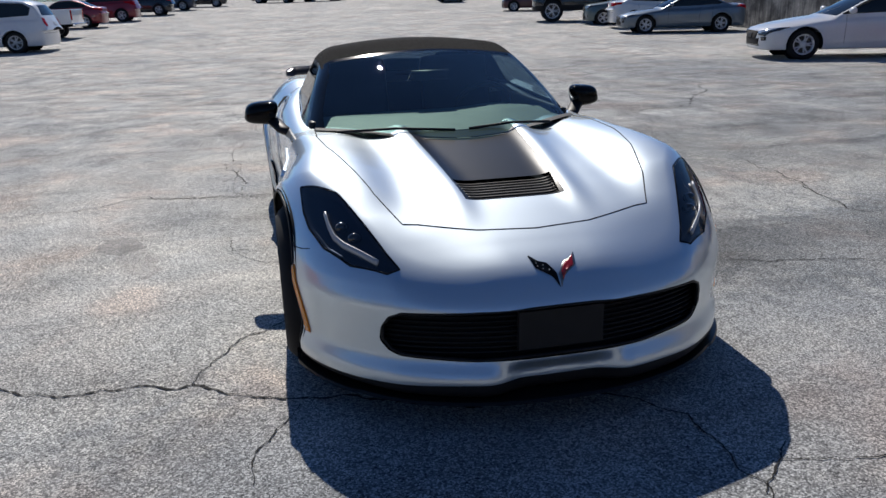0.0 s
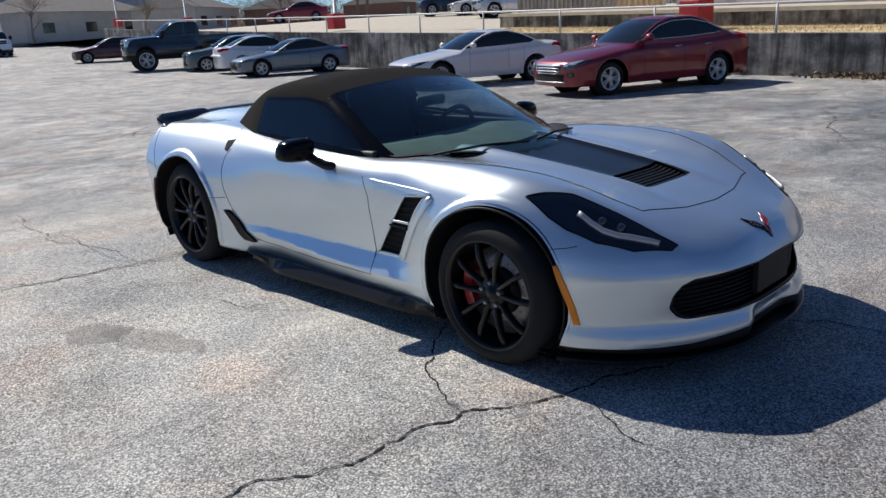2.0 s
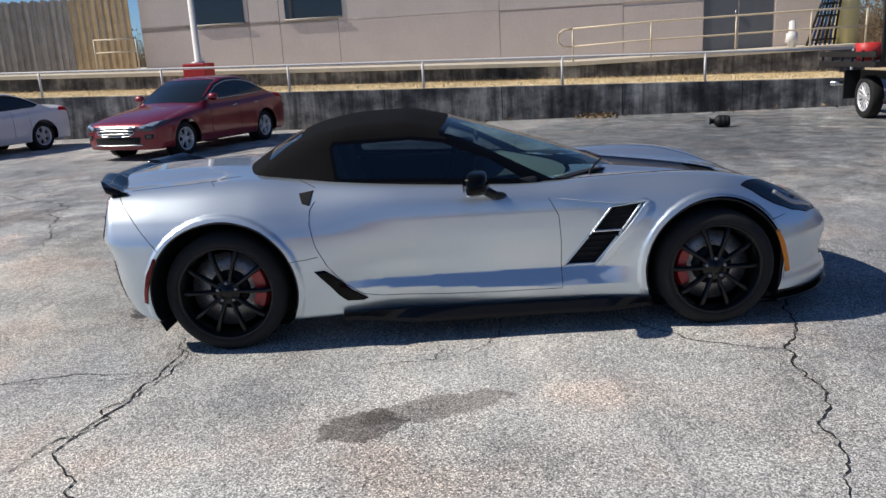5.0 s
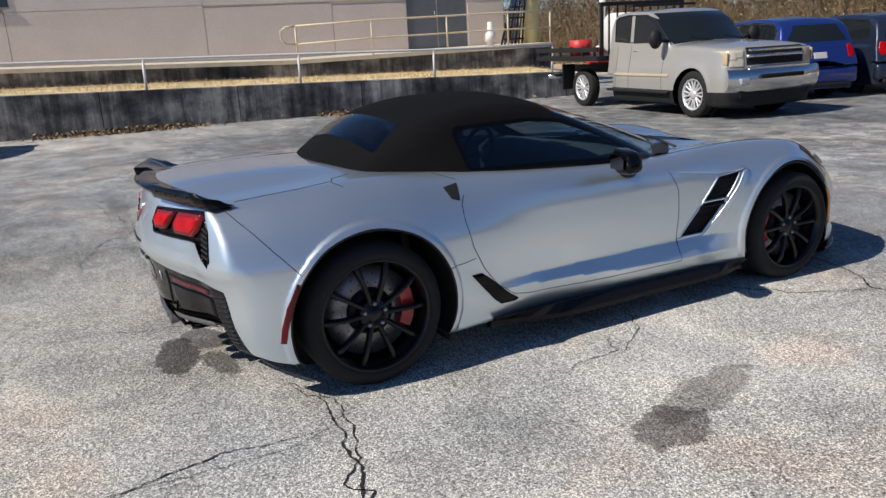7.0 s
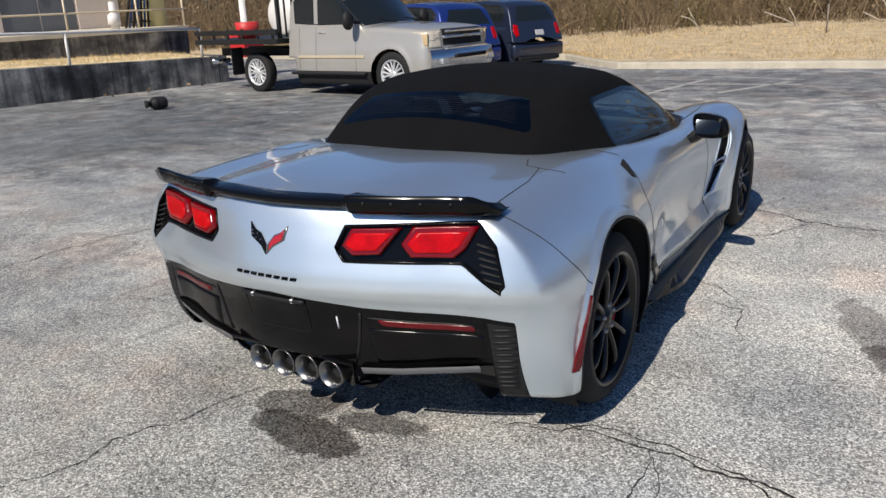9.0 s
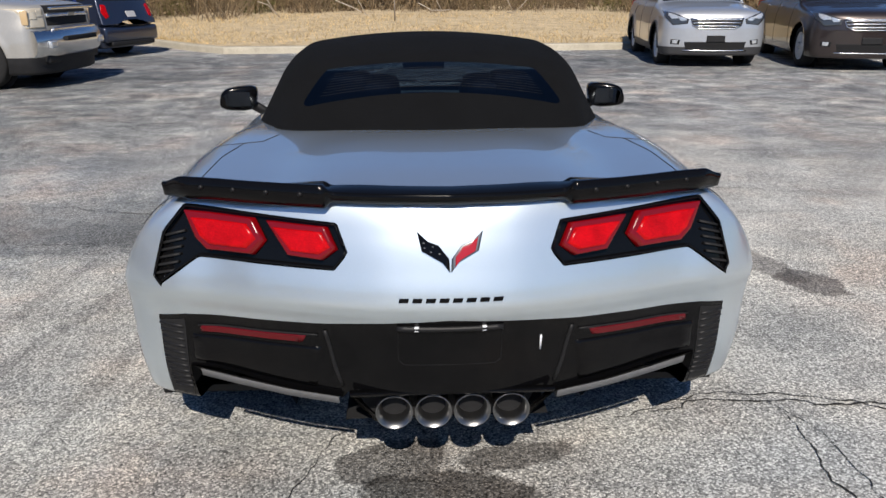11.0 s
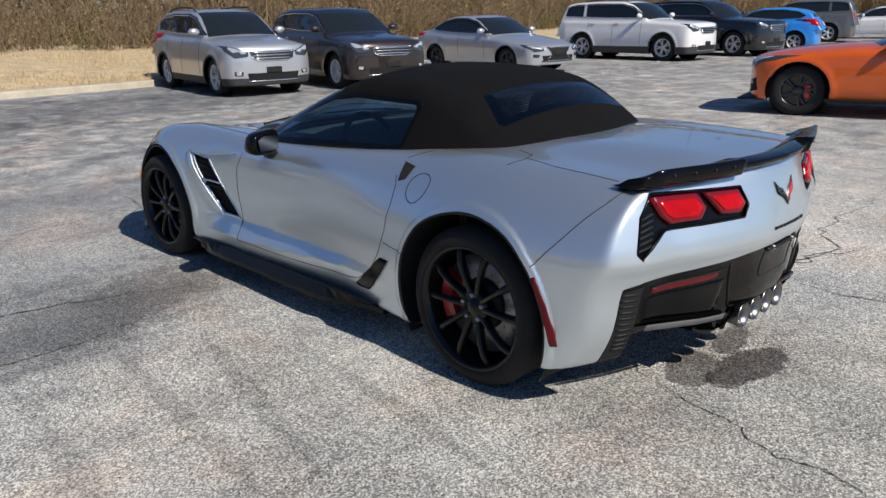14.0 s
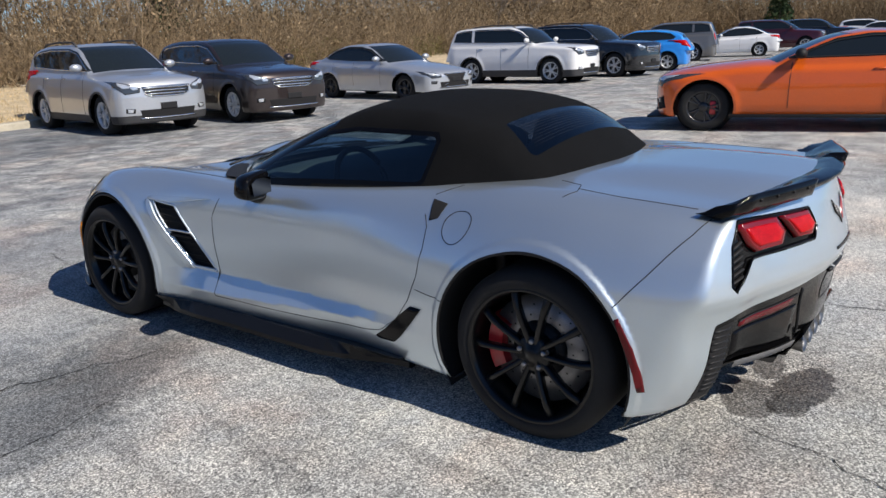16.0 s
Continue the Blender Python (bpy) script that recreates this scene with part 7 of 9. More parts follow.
        if chrome_grille:
            put.append(skin.line("grille_frame", [(x, fy, z) for x, z in g], 0.012, M_CHROME, root, True, lift=0.008, fine=0.1, sides=6))
    put.append(skin.plate("front_plate", [(-0.16, 0.56), (0.16, 0.56), (0.16, 0.45), (-0.16, 0.45)], "xz", fy, M_PLASTIC, root, lift=0.018, rim=0.01))
    if style != "cab":
        zp = 0.75 if style in ("sedan", "coupe", "muscle") else 0.92
        put.append(skin.plate("rear_plate", [(-0.16, zp + 0.06), (0.16, zp + 0.06), (0.16, zp - 0.07), (-0.16, zp - 0.07)], "xz", ry, M_PLATE_GREY, root, lift=0.012, rim=0.006))
        put.append(skin.line("bumper_seam", [(-W + 0.12, ry - 0.1, 0.62), (0, ry, 0.62), (W - 0.12, ry - 0.1, 0.62)], 0.005, M_GAP, root, lift=0.0, fine=0.1, sides=4))
    if rails:
        zr = float(spline(S["roof"])(0.6))
        for s in (1, -1):
            put.append(tube("roof_rail", [(s * 0.60, -0.05, zr - 0.07), (s * 0.61, 0.1, zr + 0.02), (s * 0.60, 0.8, zr + 0.035), (s * 0.585, 1.45, zr + 0.0), (s * 0.58, 1.6, zr - 0.07)],
                            0.02, M_CLADDING, root, 6))
    if cladding:
        for s in (1, -1):
            for y in axles:
                r = S["wheel"] + 0.055
                put.append(skin.line("arch_trim", [(s * W, y + r * math.cos(a), S["wheel"] + r * math.sin(a)) for a in np.linspace(-0.1, math.pi + 0.1, 17)], 0.022, trim, root,
                                     lift=0.0, fine=0.2, sides=6))
    if z_up:
        for ob in put:
            ob.location.z = z_up
    return root


P_RED = car_paint("dark_red_paint", (0.22, 0.005, 0.014), 0.3)
P_WHITE = car_paint("white_paint", (0.74, 0.74, 0.74), 0.0, 0.3)
P_BLUEGREY = car_paint("blue_grey_paint", (0.12, 0.16, 0.20), 0.5)
P_SILVER = car_paint("light_silver_paint", (0.54, 0.56, 0.59), 0.6, 0.33)
P_TEAL = car_paint("teal_grey_paint", (0.07, 0.11, 0.12), 0.4)
P_BLACK = car_paint("black_paint", (0.010, 0.011, 0.013), 0.2, 0.25)
P_TAN = car_paint("champagne_paint", (0.41, 0.395, 0.365), 0.3)
P_BLUE = car_paint("deep_blue_paint", (0.012, 0.035, 0.20), 0.4)
P_NAVY = car_paint("navy_paint", (0.02, 0.028, 0.055), 0.4)
P_BROWN = car_paint("brown_metallic_paint", (0.035, 0.025, 0.023), 0.5)
P_BRIGHTBLUE = car_paint("bright_blue_paint", (0.02, 0.27, 0.78), 0.2)
P_GREY = car_paint("grey_paint", (0.16, 0.155, 0.15), 0.5)
P_MAROON = car_paint("maroon_paint", (0.06, 0.008, 0.014), 0.4)
P_ORANGE = car_paint("orange_paint", (0.68, 0.105, 0.004), 0.1)


def parked(style, fx, fy, hx, hy, side):
    """The pose of a car from its front wheel's place on the ground, its heading and the side of that wheel (left +1)."""
    n = math.hypot(hx, hy)
    hx, hy = hx / n, hy / n
    S = BODIES[style]
    ya = {"van": -1.515, "suv": -1.36, "bigsuv": -1.45, "cab": -1.55}.get(style, -1.345)
    m = heading_pose(0, 0, hx, hy)
    off = m @ Vector((side * (S["width"] - 0.06), ya, 0))
    return heading_pose(fx - off.x, fy - off.y, hx, hy, ground_z(fx, fy))


car("sedan", "dark red four-door sedan with alloy wheels by the wall", "sedan", P_RED, parked("sedan", 9.8, 5.05, -0.935, 0.355, 1), chrome_grille=True)
car("coupe", "white two-door coupe parked by the wall", "coupe", P_WHITE, parked("coupe", 10.3, 10.25, -0.94, 0.34, 1))
car("coupe", "blue-grey coupe parked by the wall", "coupe", P_BLUEGREY, parked("coupe", 12.72, 22.25, -0.955, 0.29, 1))
car("sedan", "white sedan parked nose to the wall", "sedan", P_WHITE, heading_pose(15.4, 25.9, 0.955, -0.3, 0.1))
car("suv", "dark teal wagon parked among the row", "suv", P_TEAL, heading_pose(15.6, 29.3, -0.955, 0.3, 0.1), scale=(0.95, 1, 0.92))
car("compact_car", "dark maroon small car far along the wall", "hatch", P_MAROON, heading_pose(16.8, 46.2, -0.95, 0.3, 0.5))
car("minivan", "white minivan with its rear to the lane", "van", P_WHITE, heading_pose(-10.6, 25.9, -0.99, 0.05, 0.06), cladding=False)
car("sedan", "white sedan beside the minivan", "sedan", P_WHITE, heading_pose(-13.0, 22.6, -0.99, 0.05, 0.02))
car("sedan", "red sedan in the far row", "sedan", P_RED, heading_pose(-11.5, 42.6, -0.99, 0.05, 0.45))
car("suv", "dark red wagon in the far row", "suv", P_RED, heading_pose(-10.6, 48.8, -0.99, 0.05, 0.62))
car("suv", "black wagon in the far row", "suv", P_BLACK, heading_pose(-9.2, 55.6, -0.99, 0.05, 0.85))
car("suv", "dark grey wagon in the far row", "suv", P_NAVY, heading_pose(-8.2, 62.6, -0.99, 0.05, 1.08))
car("suv", "black wagon far down the lane", "suv", P_BLACK, heading_pose(-6.0, 69.0, -0.99, 0.05, 1.27))
car("suv", "dark wagon at the lane's far end", "suv", P_BLACK, heading_pose(0.5, 76, -0.9, 0.3, 1.45))
car("suv", "dark grey wagon at the lane's far end", "suv", P_NAVY, heading_pose(5.2, 77, 0.9, 0.3, 1.45))
car("suv", "silver compact utility car with roof rails by the kerb", "suv", P_SILVER, parked("suv", -4.68, -10.6, 0.13, 0.99, -1), rails=True, cladding=True, chrome_grille=True, scale=(1, 1, 1.0))
car("suv", "brown metallic utility car beside the silver one", "suv", P_BROWN, parked("suv", -7.12, -9.95, 0.2, 0.98, -1), rim=M_RIM, scale=(1.03, 1.06, 1.0), cladding=False, spokes=7, chrome_grille=True)
car("sedan", "silver sedan with a wide dark grille", "sedan", P_SILVER, parked("sedan", -12.35, -9.7, 0.12, 0.99, -1), scale=(1.02, 1.08, 0.97), rim=M_RIM_DARK, spindle=True)
car("suv", "white three-row utility car with roof rails", "bigsuv", P_WHITE, parked("bigsuv", -18.3, -8.6, 0.0, 1, -1), rails=True, cladding=True, chrome_grille=True)
car("suv", "black three-row utility car with a bright grille", "bigsuv", P_BLACK, parked("bigsuv", -21.5, -7.9, 0.1, 1, -1), rails=True, chrome_grille=True)
car("hatchback", "bright blue hatchback with a roof spoiler", "hatch", P_BRIGHTBLUE, heading_pose(-25.6, -8.9, 0.25, -0.97))
car("suv", "large grey utility car parked nose in", "bigsuv", P_GREY, heading_pose(-33.5, -10.6, 0.25, -0.97))
car("sedan", "white sedan with a red tail lamp parked nose in", "sedan", P_WHITE, heading_pose(-38.5, -8.8, 0.25, -0.97))
car("suv", "maroon utility car in the far row", "bigsuv", P_MAROON, heading_pose(-45.5, -8.0, -0.1, 1))
car("suv", "black utility car in the far row", "bigsuv", P_BLACK, heading_pose(-54, -7.5, -0.1, 1))
car("suv", "white utility car in the far row", "suv", P_WHITE, heading_pose(-63, -5.5, -0.1, 1))
car("sedan", "white car in the far row", "sedan", P_WHITE, heading_pose(-60, -4.0, -0.1, 1))
WAGONS = [car("wagon", "deep blue retro wagon seen from behind", "van", P_BLUE, heading_pose(8.54, -12.0, 0.93, -0.37), scale=(0.87, 0.84, 0.94)),
          car("wagon", "navy retro wagon seen from behind", "van", P_NAVY, heading_pose(7.85, -13.95, 0.93, -0.37), scale=(0.87, 0.84, 0.94))]
for wg, pt in zip(WAGONS, (P_BLUE, P_NAVY)):
    part("rear_bumper", box_bm((1.86, 0.22, 0.34), (0, 2.52, 0.50), 0.08), pt, wg)
    part("tow_step", box_bm((1.5, 0.24, 0.10), (0, 2.52, 0.30), 0.03), M_PLASTIC, wg)
ORANGE_COUPE = car("muscle_car", "bright orange two-door muscle car with dark wheels", "muscle", P_ORANGE, parked("muscle", -8.4, -0.82, 0.22, -0.97, 1), rim=M_RIM_DARK,
              scale=(1.06, 1.05, 1.0), spokes=5, dark_mirrors=True)

mk = CAR_CACHE["muscle"][0]
for s in (1, -1):
    mk.plate("nose_intake", [(s * 0.58, 0.46), (s * 0.80, 0.52), (s * 0.82, 0.34), (s * 0.62, 0.30)], "xz", -1.95, M_DARK, ORANGE_COUPE, lift=0.008)
    part("side_blade", box_bm((0.05, 2.0, 0.05), (s * 0.90, 0.0, 0.23), 0.012), M_BLACKSATIN, ORANGE_COUPE)
    part("caliper", box_bm((0.06, 0.08, 0.20), (s * 0.80, -1.22, 0.34), 0.02), M_RED, ORANGE_COUPE)
part("front_splitter", box_bm((1.6, 0.35, 0.03), (0, -1.95, 0.21), 0.01), M_BLACKSATIN, ORANGE_COUPE)

# pick-ups and the trailer
M_STEELDARK = mat("black_steel", (0.02, 0.02, 0.02), 0.5, 0.3, noise_amount=0.3, scale=8)
M_TANK = mat("white_tank_plastic", (0.70, 0.69, 0.66), 0.5, noise_amount=0.08, scale=3)


def work_truck():
    m = parked("cab", 6.15, -7.5, -0.99, 0.09, -1)
    t = car("pickup_truck", "champagne extended-cab pickup truck with a black flatbed", "cab", P_TAN, m, lamp=M_LAMP_AGED, category="truck", cladding=False, spokes=8)
    for x in (0.86, -0.86):
        car_wheel(t, x, 2.15, 0.40, M_RIM, 8)
    W = 0.99
    # chrome bumper
    v, f = [], []
    for i in range(21):
        x = -0.97 + 1.94 * i / 20
        y = -2.60 + 0.16 * abs(x / 0.97) ** 3
        for dy, z in ((0.05, 0.83), (0.0, 0.81), (-0.03, 0.66), (0.0, 0.52), (0.06, 0.46)):
            v.append((x, y + dy, z))
    f = [(5 * i + j, 5 * i + j + 5, 5 * i + j + 6, 5 * i + j + 1) for i in range(20) for j in range(4)]
    raw("front_bumper", v, f, M_CHROME, t, "chrome front bumper")
    part("bumper_intake", box_bm((0.9, 0.05, 0.07), (0, -2.625, 0.70), 0.01), M_DARK, t)
    part("air_dam", box_bm((1.5, 0.10, 0.14), (0, -2.45, 0.43), 0.03), M_PLASTIC, t)
    for x in (0.885, -0.885):
        part("turn_lamp", box_bm((0.035, 0.10, 0.20), (x * 1.02, -2.30, 1.0), 0.012), M_AMBER_PALE, t, "pale amber corner lamp")
    for x in (0.72, -0.72):
        part("fog_lamp", box_bm((0.18, 0.05, 0.10), (x, -2.565, 0.63), 0.015), M_LAMP, t)
    for x in (1.0, -1.0):
        part("running_board", box_bm((0.14, 1.9, 0.05), (x, -0.05, 0.42), 0.015), M_STEELDARK, t)
        part("body_moulding", box_bm((0.012, 1.7, 0.05), (x * 0.995, -0.1, 0.72), 0.004), M_TAN_STRIP, t)
    for z0, z1 in ((1.115, 1.135), (0.83, 0.85)):
        part("grille_frame", box_bm((1.26, 0.05, z1 - z0 + 0.02), (0, -2.535, (z0 + z1) / 2), 0.008), M_CHROME, t)
    for x in (0.38, -0.38):
        part("wiper", box_bm((0.55, 0.025, 0.02), (x, -1.05, 1.335), 0.006, Matrix.Rotation(radians(8), 4, "Y")), M_PLASTIC, t)
    # flatbed
    bed = part("flatbed", box_bm((2.25, 2.55, 0.10), (0, 2.45, 1.02), 0.01), M_STEELDARK, t, "black steel flatbed", smooth=False)
    for x in (1.1, -1.1):
        part("side_rail", box_bm((0.05, 2.55, 0.10), (x, 2.45, 1.20), 0.008), M_STEELDARK, bed, smooth=False)
        for y in (1.3, 1.75, 2.2, 2.65, 3.1, 3.6):
            part("stake", box_bm((0.04, 0.05, 0.22), (x, y, 1.16), 0.005), M_STEELDARK, bed, smooth=False)
    for x in (0.38, -0.38):
        part("chassis_rail", box_bm((0.10, 2.9, 0.16), (x, 2.3, 0.78), 0.01), M_STEELDARK, t, smooth=False)
    for x in (0.98, -0.98):
        part("headache_post", box_bm((0.07, 0.07, 1.05), (x, 1.22, 1.58), 0.01), M_STEELDARK, bed, smooth=False)
    part("headache_bar", box_bm((2.05, 0.08, 0.08), (0, 1.22, 2.08), 0.01), M_STEELDARK, bed, smooth=False)
    for i in range(9):
        part("headache_slat", box_bm((0.03, 0.03, 0.98), (-0.8 + 0.2 * i, 1.22, 1.58), 0.004), M_STEELDARK, bed, smooth=False)
    part("light_bar", box_bm((1.5, 0.12, 0.05), (0, 0.55, 2.0), 0.01), M_STEELDARK, t, smooth=False)
    tube("exhaust_pipe", [(-1.02, 3.35, 0.62), (-0.6, 3.30, 0.62)], 0.05, M_CHROME, t, 12)
    part("mud_flap", box_bm((0.30, 0.03, 0.55), (-0.86, 2.72, 0.62), 0.005), M_PLASTIC, t, smooth=False)
    # load
    v, f = lathe_mesh([(-0.52, 0.0), (-0.52, 0.34), (-0.46, 0.42), (0.46, 0.42), (0.52, 0.34), (0.52, 0.0)], 28)
    tank = raw("water_tank", [tuple(m @ Vector((p[0] + 0.1, p[1] + 1.78, p[2] + 1.50))) for p in v], f, M_TANK)
    tagged(tank, "white plastic water tank on the flatbed", "tank")
    v, f = lathe_mesh([(0, 0.0), (0, 0.20), (0.32, 0.25), (0.325, 0.22), (0.05, 0.18), (0.05, 0.0)], 20, "z")
    tagged(raw("tub", [tuple(m @ Vector((p[0] - 0.65, p[1] + 2.55, p[2] + 1.075))) for p in v], f, M_REDPAINT), "red plastic tub on the flatbed", "tub")


M_AMBER_PALE = mat("pale_amber_lamp", (0.58, 0.42, 0.24), 0.25, coat=0.6)
M_TAN_STRIP = mat("tan_moulding", (0.50, 0.42, 0.30), 0.4, noise_amount=0.1, scale=5)
work_truck()


def pickup(name, label, paint, m, lift=0.0, scale=(1, 1, 1)):
    t = car(name, label, "cab", paint, m, category="truck", lift=lift, scale=scale)
    r = 0.40 * (1.3 if lift else 1.0)
    for x in (0.92, -0.92):
        car_wheel(t, x, 2.15, r, M_RIM, 6)
    for x in (0.94, -0.94):
        part("bed_side", box_bm((0.09, 2.15, 0.62), (x, 2.12, 0.92 + lift), 0.03), paint, t)
    part("bed_floor", box_bm((1.8, 2.1, 0.06), (0, 2.12, 0.75 + lift), 0.01), M_STEELDARK, t)
    tg = part("tailgate", box_bm((1.9, 0.08, 0.60), (0, 3.18, 0.93 + lift), 0.03), paint, t)
    part("rear_bumper", box_bm((1.9, 0.14, 0.16), (0, 3.28, 0.58 + lift), 0.03), M_CHROME, t)
    for x in (0.90, -0.90):
        part("tail_lamp", box_bm((0.14, 0.06, 0.42), (x, 3.20, 1.0 + lift), 0.02), M_LENS_RED, t)
    part("rear_underbody", box_bm((1.2, 2.6, 0.2), (0, 1.9, 0.6 + lift), 0.02), M_DARK, t)
    return t


pickup("pickup_truck", "black lifted pickup truck by the wall", P_BLACK, parked("cab", 13.0, 32.6, -0.955, 0.3, 1), lift=0.32)
pickup("pickup_truck", "white pickup truck with its tailgate to the lane", P_WHITE, heading_pose(-12.0, 33.4, -0.99, 0.05, 0.2))
pickup("pickup_truck", "red pickup truck far across the lot", P_RED, heading_pose(15.6, 90, -0.95, -0.3, 1.75))
pickup("pickup_truck", "dark grey pickup truck far across the lot", P_NAVY, heading_pose(10.2, 91, 0.95, 0.3, 1.75))
pickup("pickup_truck", "silver pickup truck towing a travel trailer", P_SILVER, heading_pose(15.4, 64.5, -0.15, -1, 1.12))


def travel_trailer():
    m = heading_pose(16.6, 71.5, -0.15, -1, 1.3)
    t = thing("travel_trailer", "white travel trailer behind a pickup", "trailer", m=m)
    part("shell", box_bm((2.4, 6.0, 2.5), (0, 0.4, 1.75), 0.15), P_WHITE, t)
    part("stripe", box_bm((2.42, 5.2, 0.25), (0, 0.5, 1.15), 0.01), P_NAVY, t)
    part("front_window", box_bm((1.5, 0.05, 0.6), (0, -2.62, 2.1), 0.02), M_AUTO_GLASS, t)
    for y in (-1.0, 1.2, 2.4):
        part("side_window", box_bm((2.44, 0.8, 0.55), (0, y, 1.95), 0.01), M_AUTO_GLASS, t)
    for x in (1.05, -1.05):
        for y in (0.4, 1.25):
            car_wheel(t, x, y, 0.34, M_RIM)


travel_trailer()
for nm, lab, st, pt, x, y, hx, hy in (
        ("suv", "dark utility car on the upper street lot", "suv", P_NAVY, 34.0, 33.1, -0.8, 0.55), ("sedan", "white car on the upper street lot", "sedan", P_WHITE, 34.4, 30.6, -0.8, 0.5),
        ("suv", "silver utility car on the upper street lot", "suv", P_SILVER, 29.4, 23.9, -0.85, 0.5), ("sedan", "red car on the upper street", "sedan", P_RED, 31.0, 46.0, -0.8, 0.6),
        ("sedan", "dark car on the upper street", "sedan", P_BLACK, 33.5, 26.4, -0.85, 0.5)):
    q = SITE.inverted() @ Vector((x, y, 0))
    car(nm, lab, st, pt, heading_pose(x, y, hx, hy, upper_z(q.x, q.y)))

# woods, trees, far background
def twig_material(name, base):
    m = bpy.data.materials.new(name)
    m.use_nodes = True
    nt = m.node_tree
    b = nt.nodes["Principled BSDF"]
    b.inputs["Roughness"].default_value = 0.9
    b.inputs["Specular IOR Level"].default_value = 0.15
    g = nt.nodes.new("ShaderNodeNewGeometry")
    r = nt.nodes.new("ShaderNodeValToRGB")
    e = r.color_ramp.elements
    e[0].color = (base[0] * 0.45, base[1] * 0.42, base[2] * 0.40, 1)
    e[1].color = (base[0] * 1.6, base[1] * 1.55, base[2] * 1.45, 1)
    mid = e.new(0.5)
    mid.color = (*base, 1)
    nt.links.new(g.outputs["Random Per Island"], r.inputs[0])
    nt.links.new(r.outputs[0], b.inputs["Base Color"])
    return m


M_TWIG = twig_material("dry_twigs", (0.22, 0.165, 0.105))
M_BRANCH = mat("bare_bark", (0.20, 0.165, 0.13), 0.9, noise_amount=0.35, scale=8, bump=0.5, bump_scale=30)
M_PALEBARK = mat("pale_dead_wood", (0.46, 0.40, 0.33), 0.85, noise_amount=0.25, scale=8)
M_OLIVE = twig_material("olive_leaves", (0.13, 0.125, 0.045))
M_CEDAR = twig_material("cedar_green", (0.035, 0.055, 0.025))
RNG = np.random.default_rng(7)


def twig_arrays(starts, dirs, lengths, radius, bend, segs=4):
    """Many tapered three-sided twigs as arrays."""
    n = len(starts)
    t = np.linspace(0, 1, segs + 1)
    side = np.cross(dirs, RNG.normal(size=(n, 3)))
    side /= np.linalg.norm(side, axis=1, keepdims=True) + 1e-9
    up = np.cross(dirs, side)
    P = starts[:, None] + dirs[:, None] * (lengths[:, None] * t)[..., None] + (side * bend[:, None])[:, None] * (t ** 2)[None, :, None] * lengths[:, None, None]
    rad = radius[:, None] * (1 - 0.75 * t)[None]
    ring = []
    for k in range(3):
        a = 2 * math.pi * k / 3
        ring.append(P + (side[:, None] * math.cos(a) + up[:, None] * math.sin(a)) * rad[..., None])
    V = np.stack(ring, 2).reshape(-1, 3)
    base = (np.arange(n) * (segs + 1) * 3)[:, None, None]
    i = np.arange(segs)[None, :, None]
    k = np.arange(3)[None, None]
    a = base + i * 3 + k
    b = base + i * 3 + (k + 1) % 3
    F = np.concatenate([np.stack([a, b, b + 3], -1).reshape(-1, 3), np.stack([a, b + 3, a + 3], -1).reshape(-1, 3)])
    return V, F


def leaf_arrays(centres, size):
    n = len(centres)
    u = RNG.normal(size=(n, 3))
    u /= np.linalg.norm(u, axis=1, keepdims=True)
    w = np.cross(u, RNG.normal(size=(n, 3)))
    w /= np.linalg.norm(w, axis=1, keepdims=True)
    s = size * RNG.uniform(0.6, 1.4, (n, 1))
    V = np.stack([centres - u * s, centres + w * s * 0.5, centres + u * s, centres - w * s * 0.5], 1).reshape(-1, 3)
    o = (np.arange(n) * 4)[:, None]
    F = np.concatenate([o + [0, 1, 2], o + [0, 2, 3]])
    return V, F


def tri_mesh(name, V, F):
    me = bpy.data.meshes.new(name)
    me.vertices.add(len(V))
    me.vertices.foreach_set("co", V.astype(np.float32).ravel())
    me.loops.add(F.size)
    me.loops.foreach_set("vertex_index", F.astype(np.int32).ravel())
    me.polygons.add(len(F))
    me.polygons.foreach_set("loop_start", np.arange(0, F.size, 3, dtype=np.int32))
    me.update(calc_edges=True)
    return me


def joined(pieces):
    Vs, Fs, o = [], [], 0
    for V, F in pieces:
        Vs.append(V)
        Fs.append(F + o)
        o += len(V)
    return np.concatenate(Vs), np.concatenate(Fs)


def bush_unit(n=90, height=2.2, spread=1.3):
    starts = np.stack([RNG.normal(0, spread * 0.4, n), RNG.normal(0, spread * 0.4, n), np.zeros(n)], 1)
    dirs = np.stack([RNG.normal(0, 0.42, n), RNG.normal(0, 0.42, n), np.ones(n)], 1)
    dirs /= np.linalg.norm(dirs, axis=1, keepdims=True)
    L = RNG.uniform(0.5, 1.0, n) * height
    a = twig_arrays(starts, dirs, L, RNG.uniform(0.008, 0.018, n), RNG.normal(0, 0.35, n))
    m = n * 2
    pick = RNG.integers(0, n, m)
    q = RNG.uniform(0.25, 0.95, m)
    s2 = starts[pick] + dirs[pick] * (L[pick] * q)[:, None]
    d2 = dirs[pick] + RNG.normal(0, 0.75, (m, 3))
    d2 /= np.linalg.norm(d2, axis=1, keepdims=True)
    b = twig_arrays(s2, d2, RNG.uniform(0.25, 0.7, m) * height * 0.5, RNG.uniform(0.004, 0.009, m), RNG.normal(0, 0.4, m), 3)
    return joined([a, b])


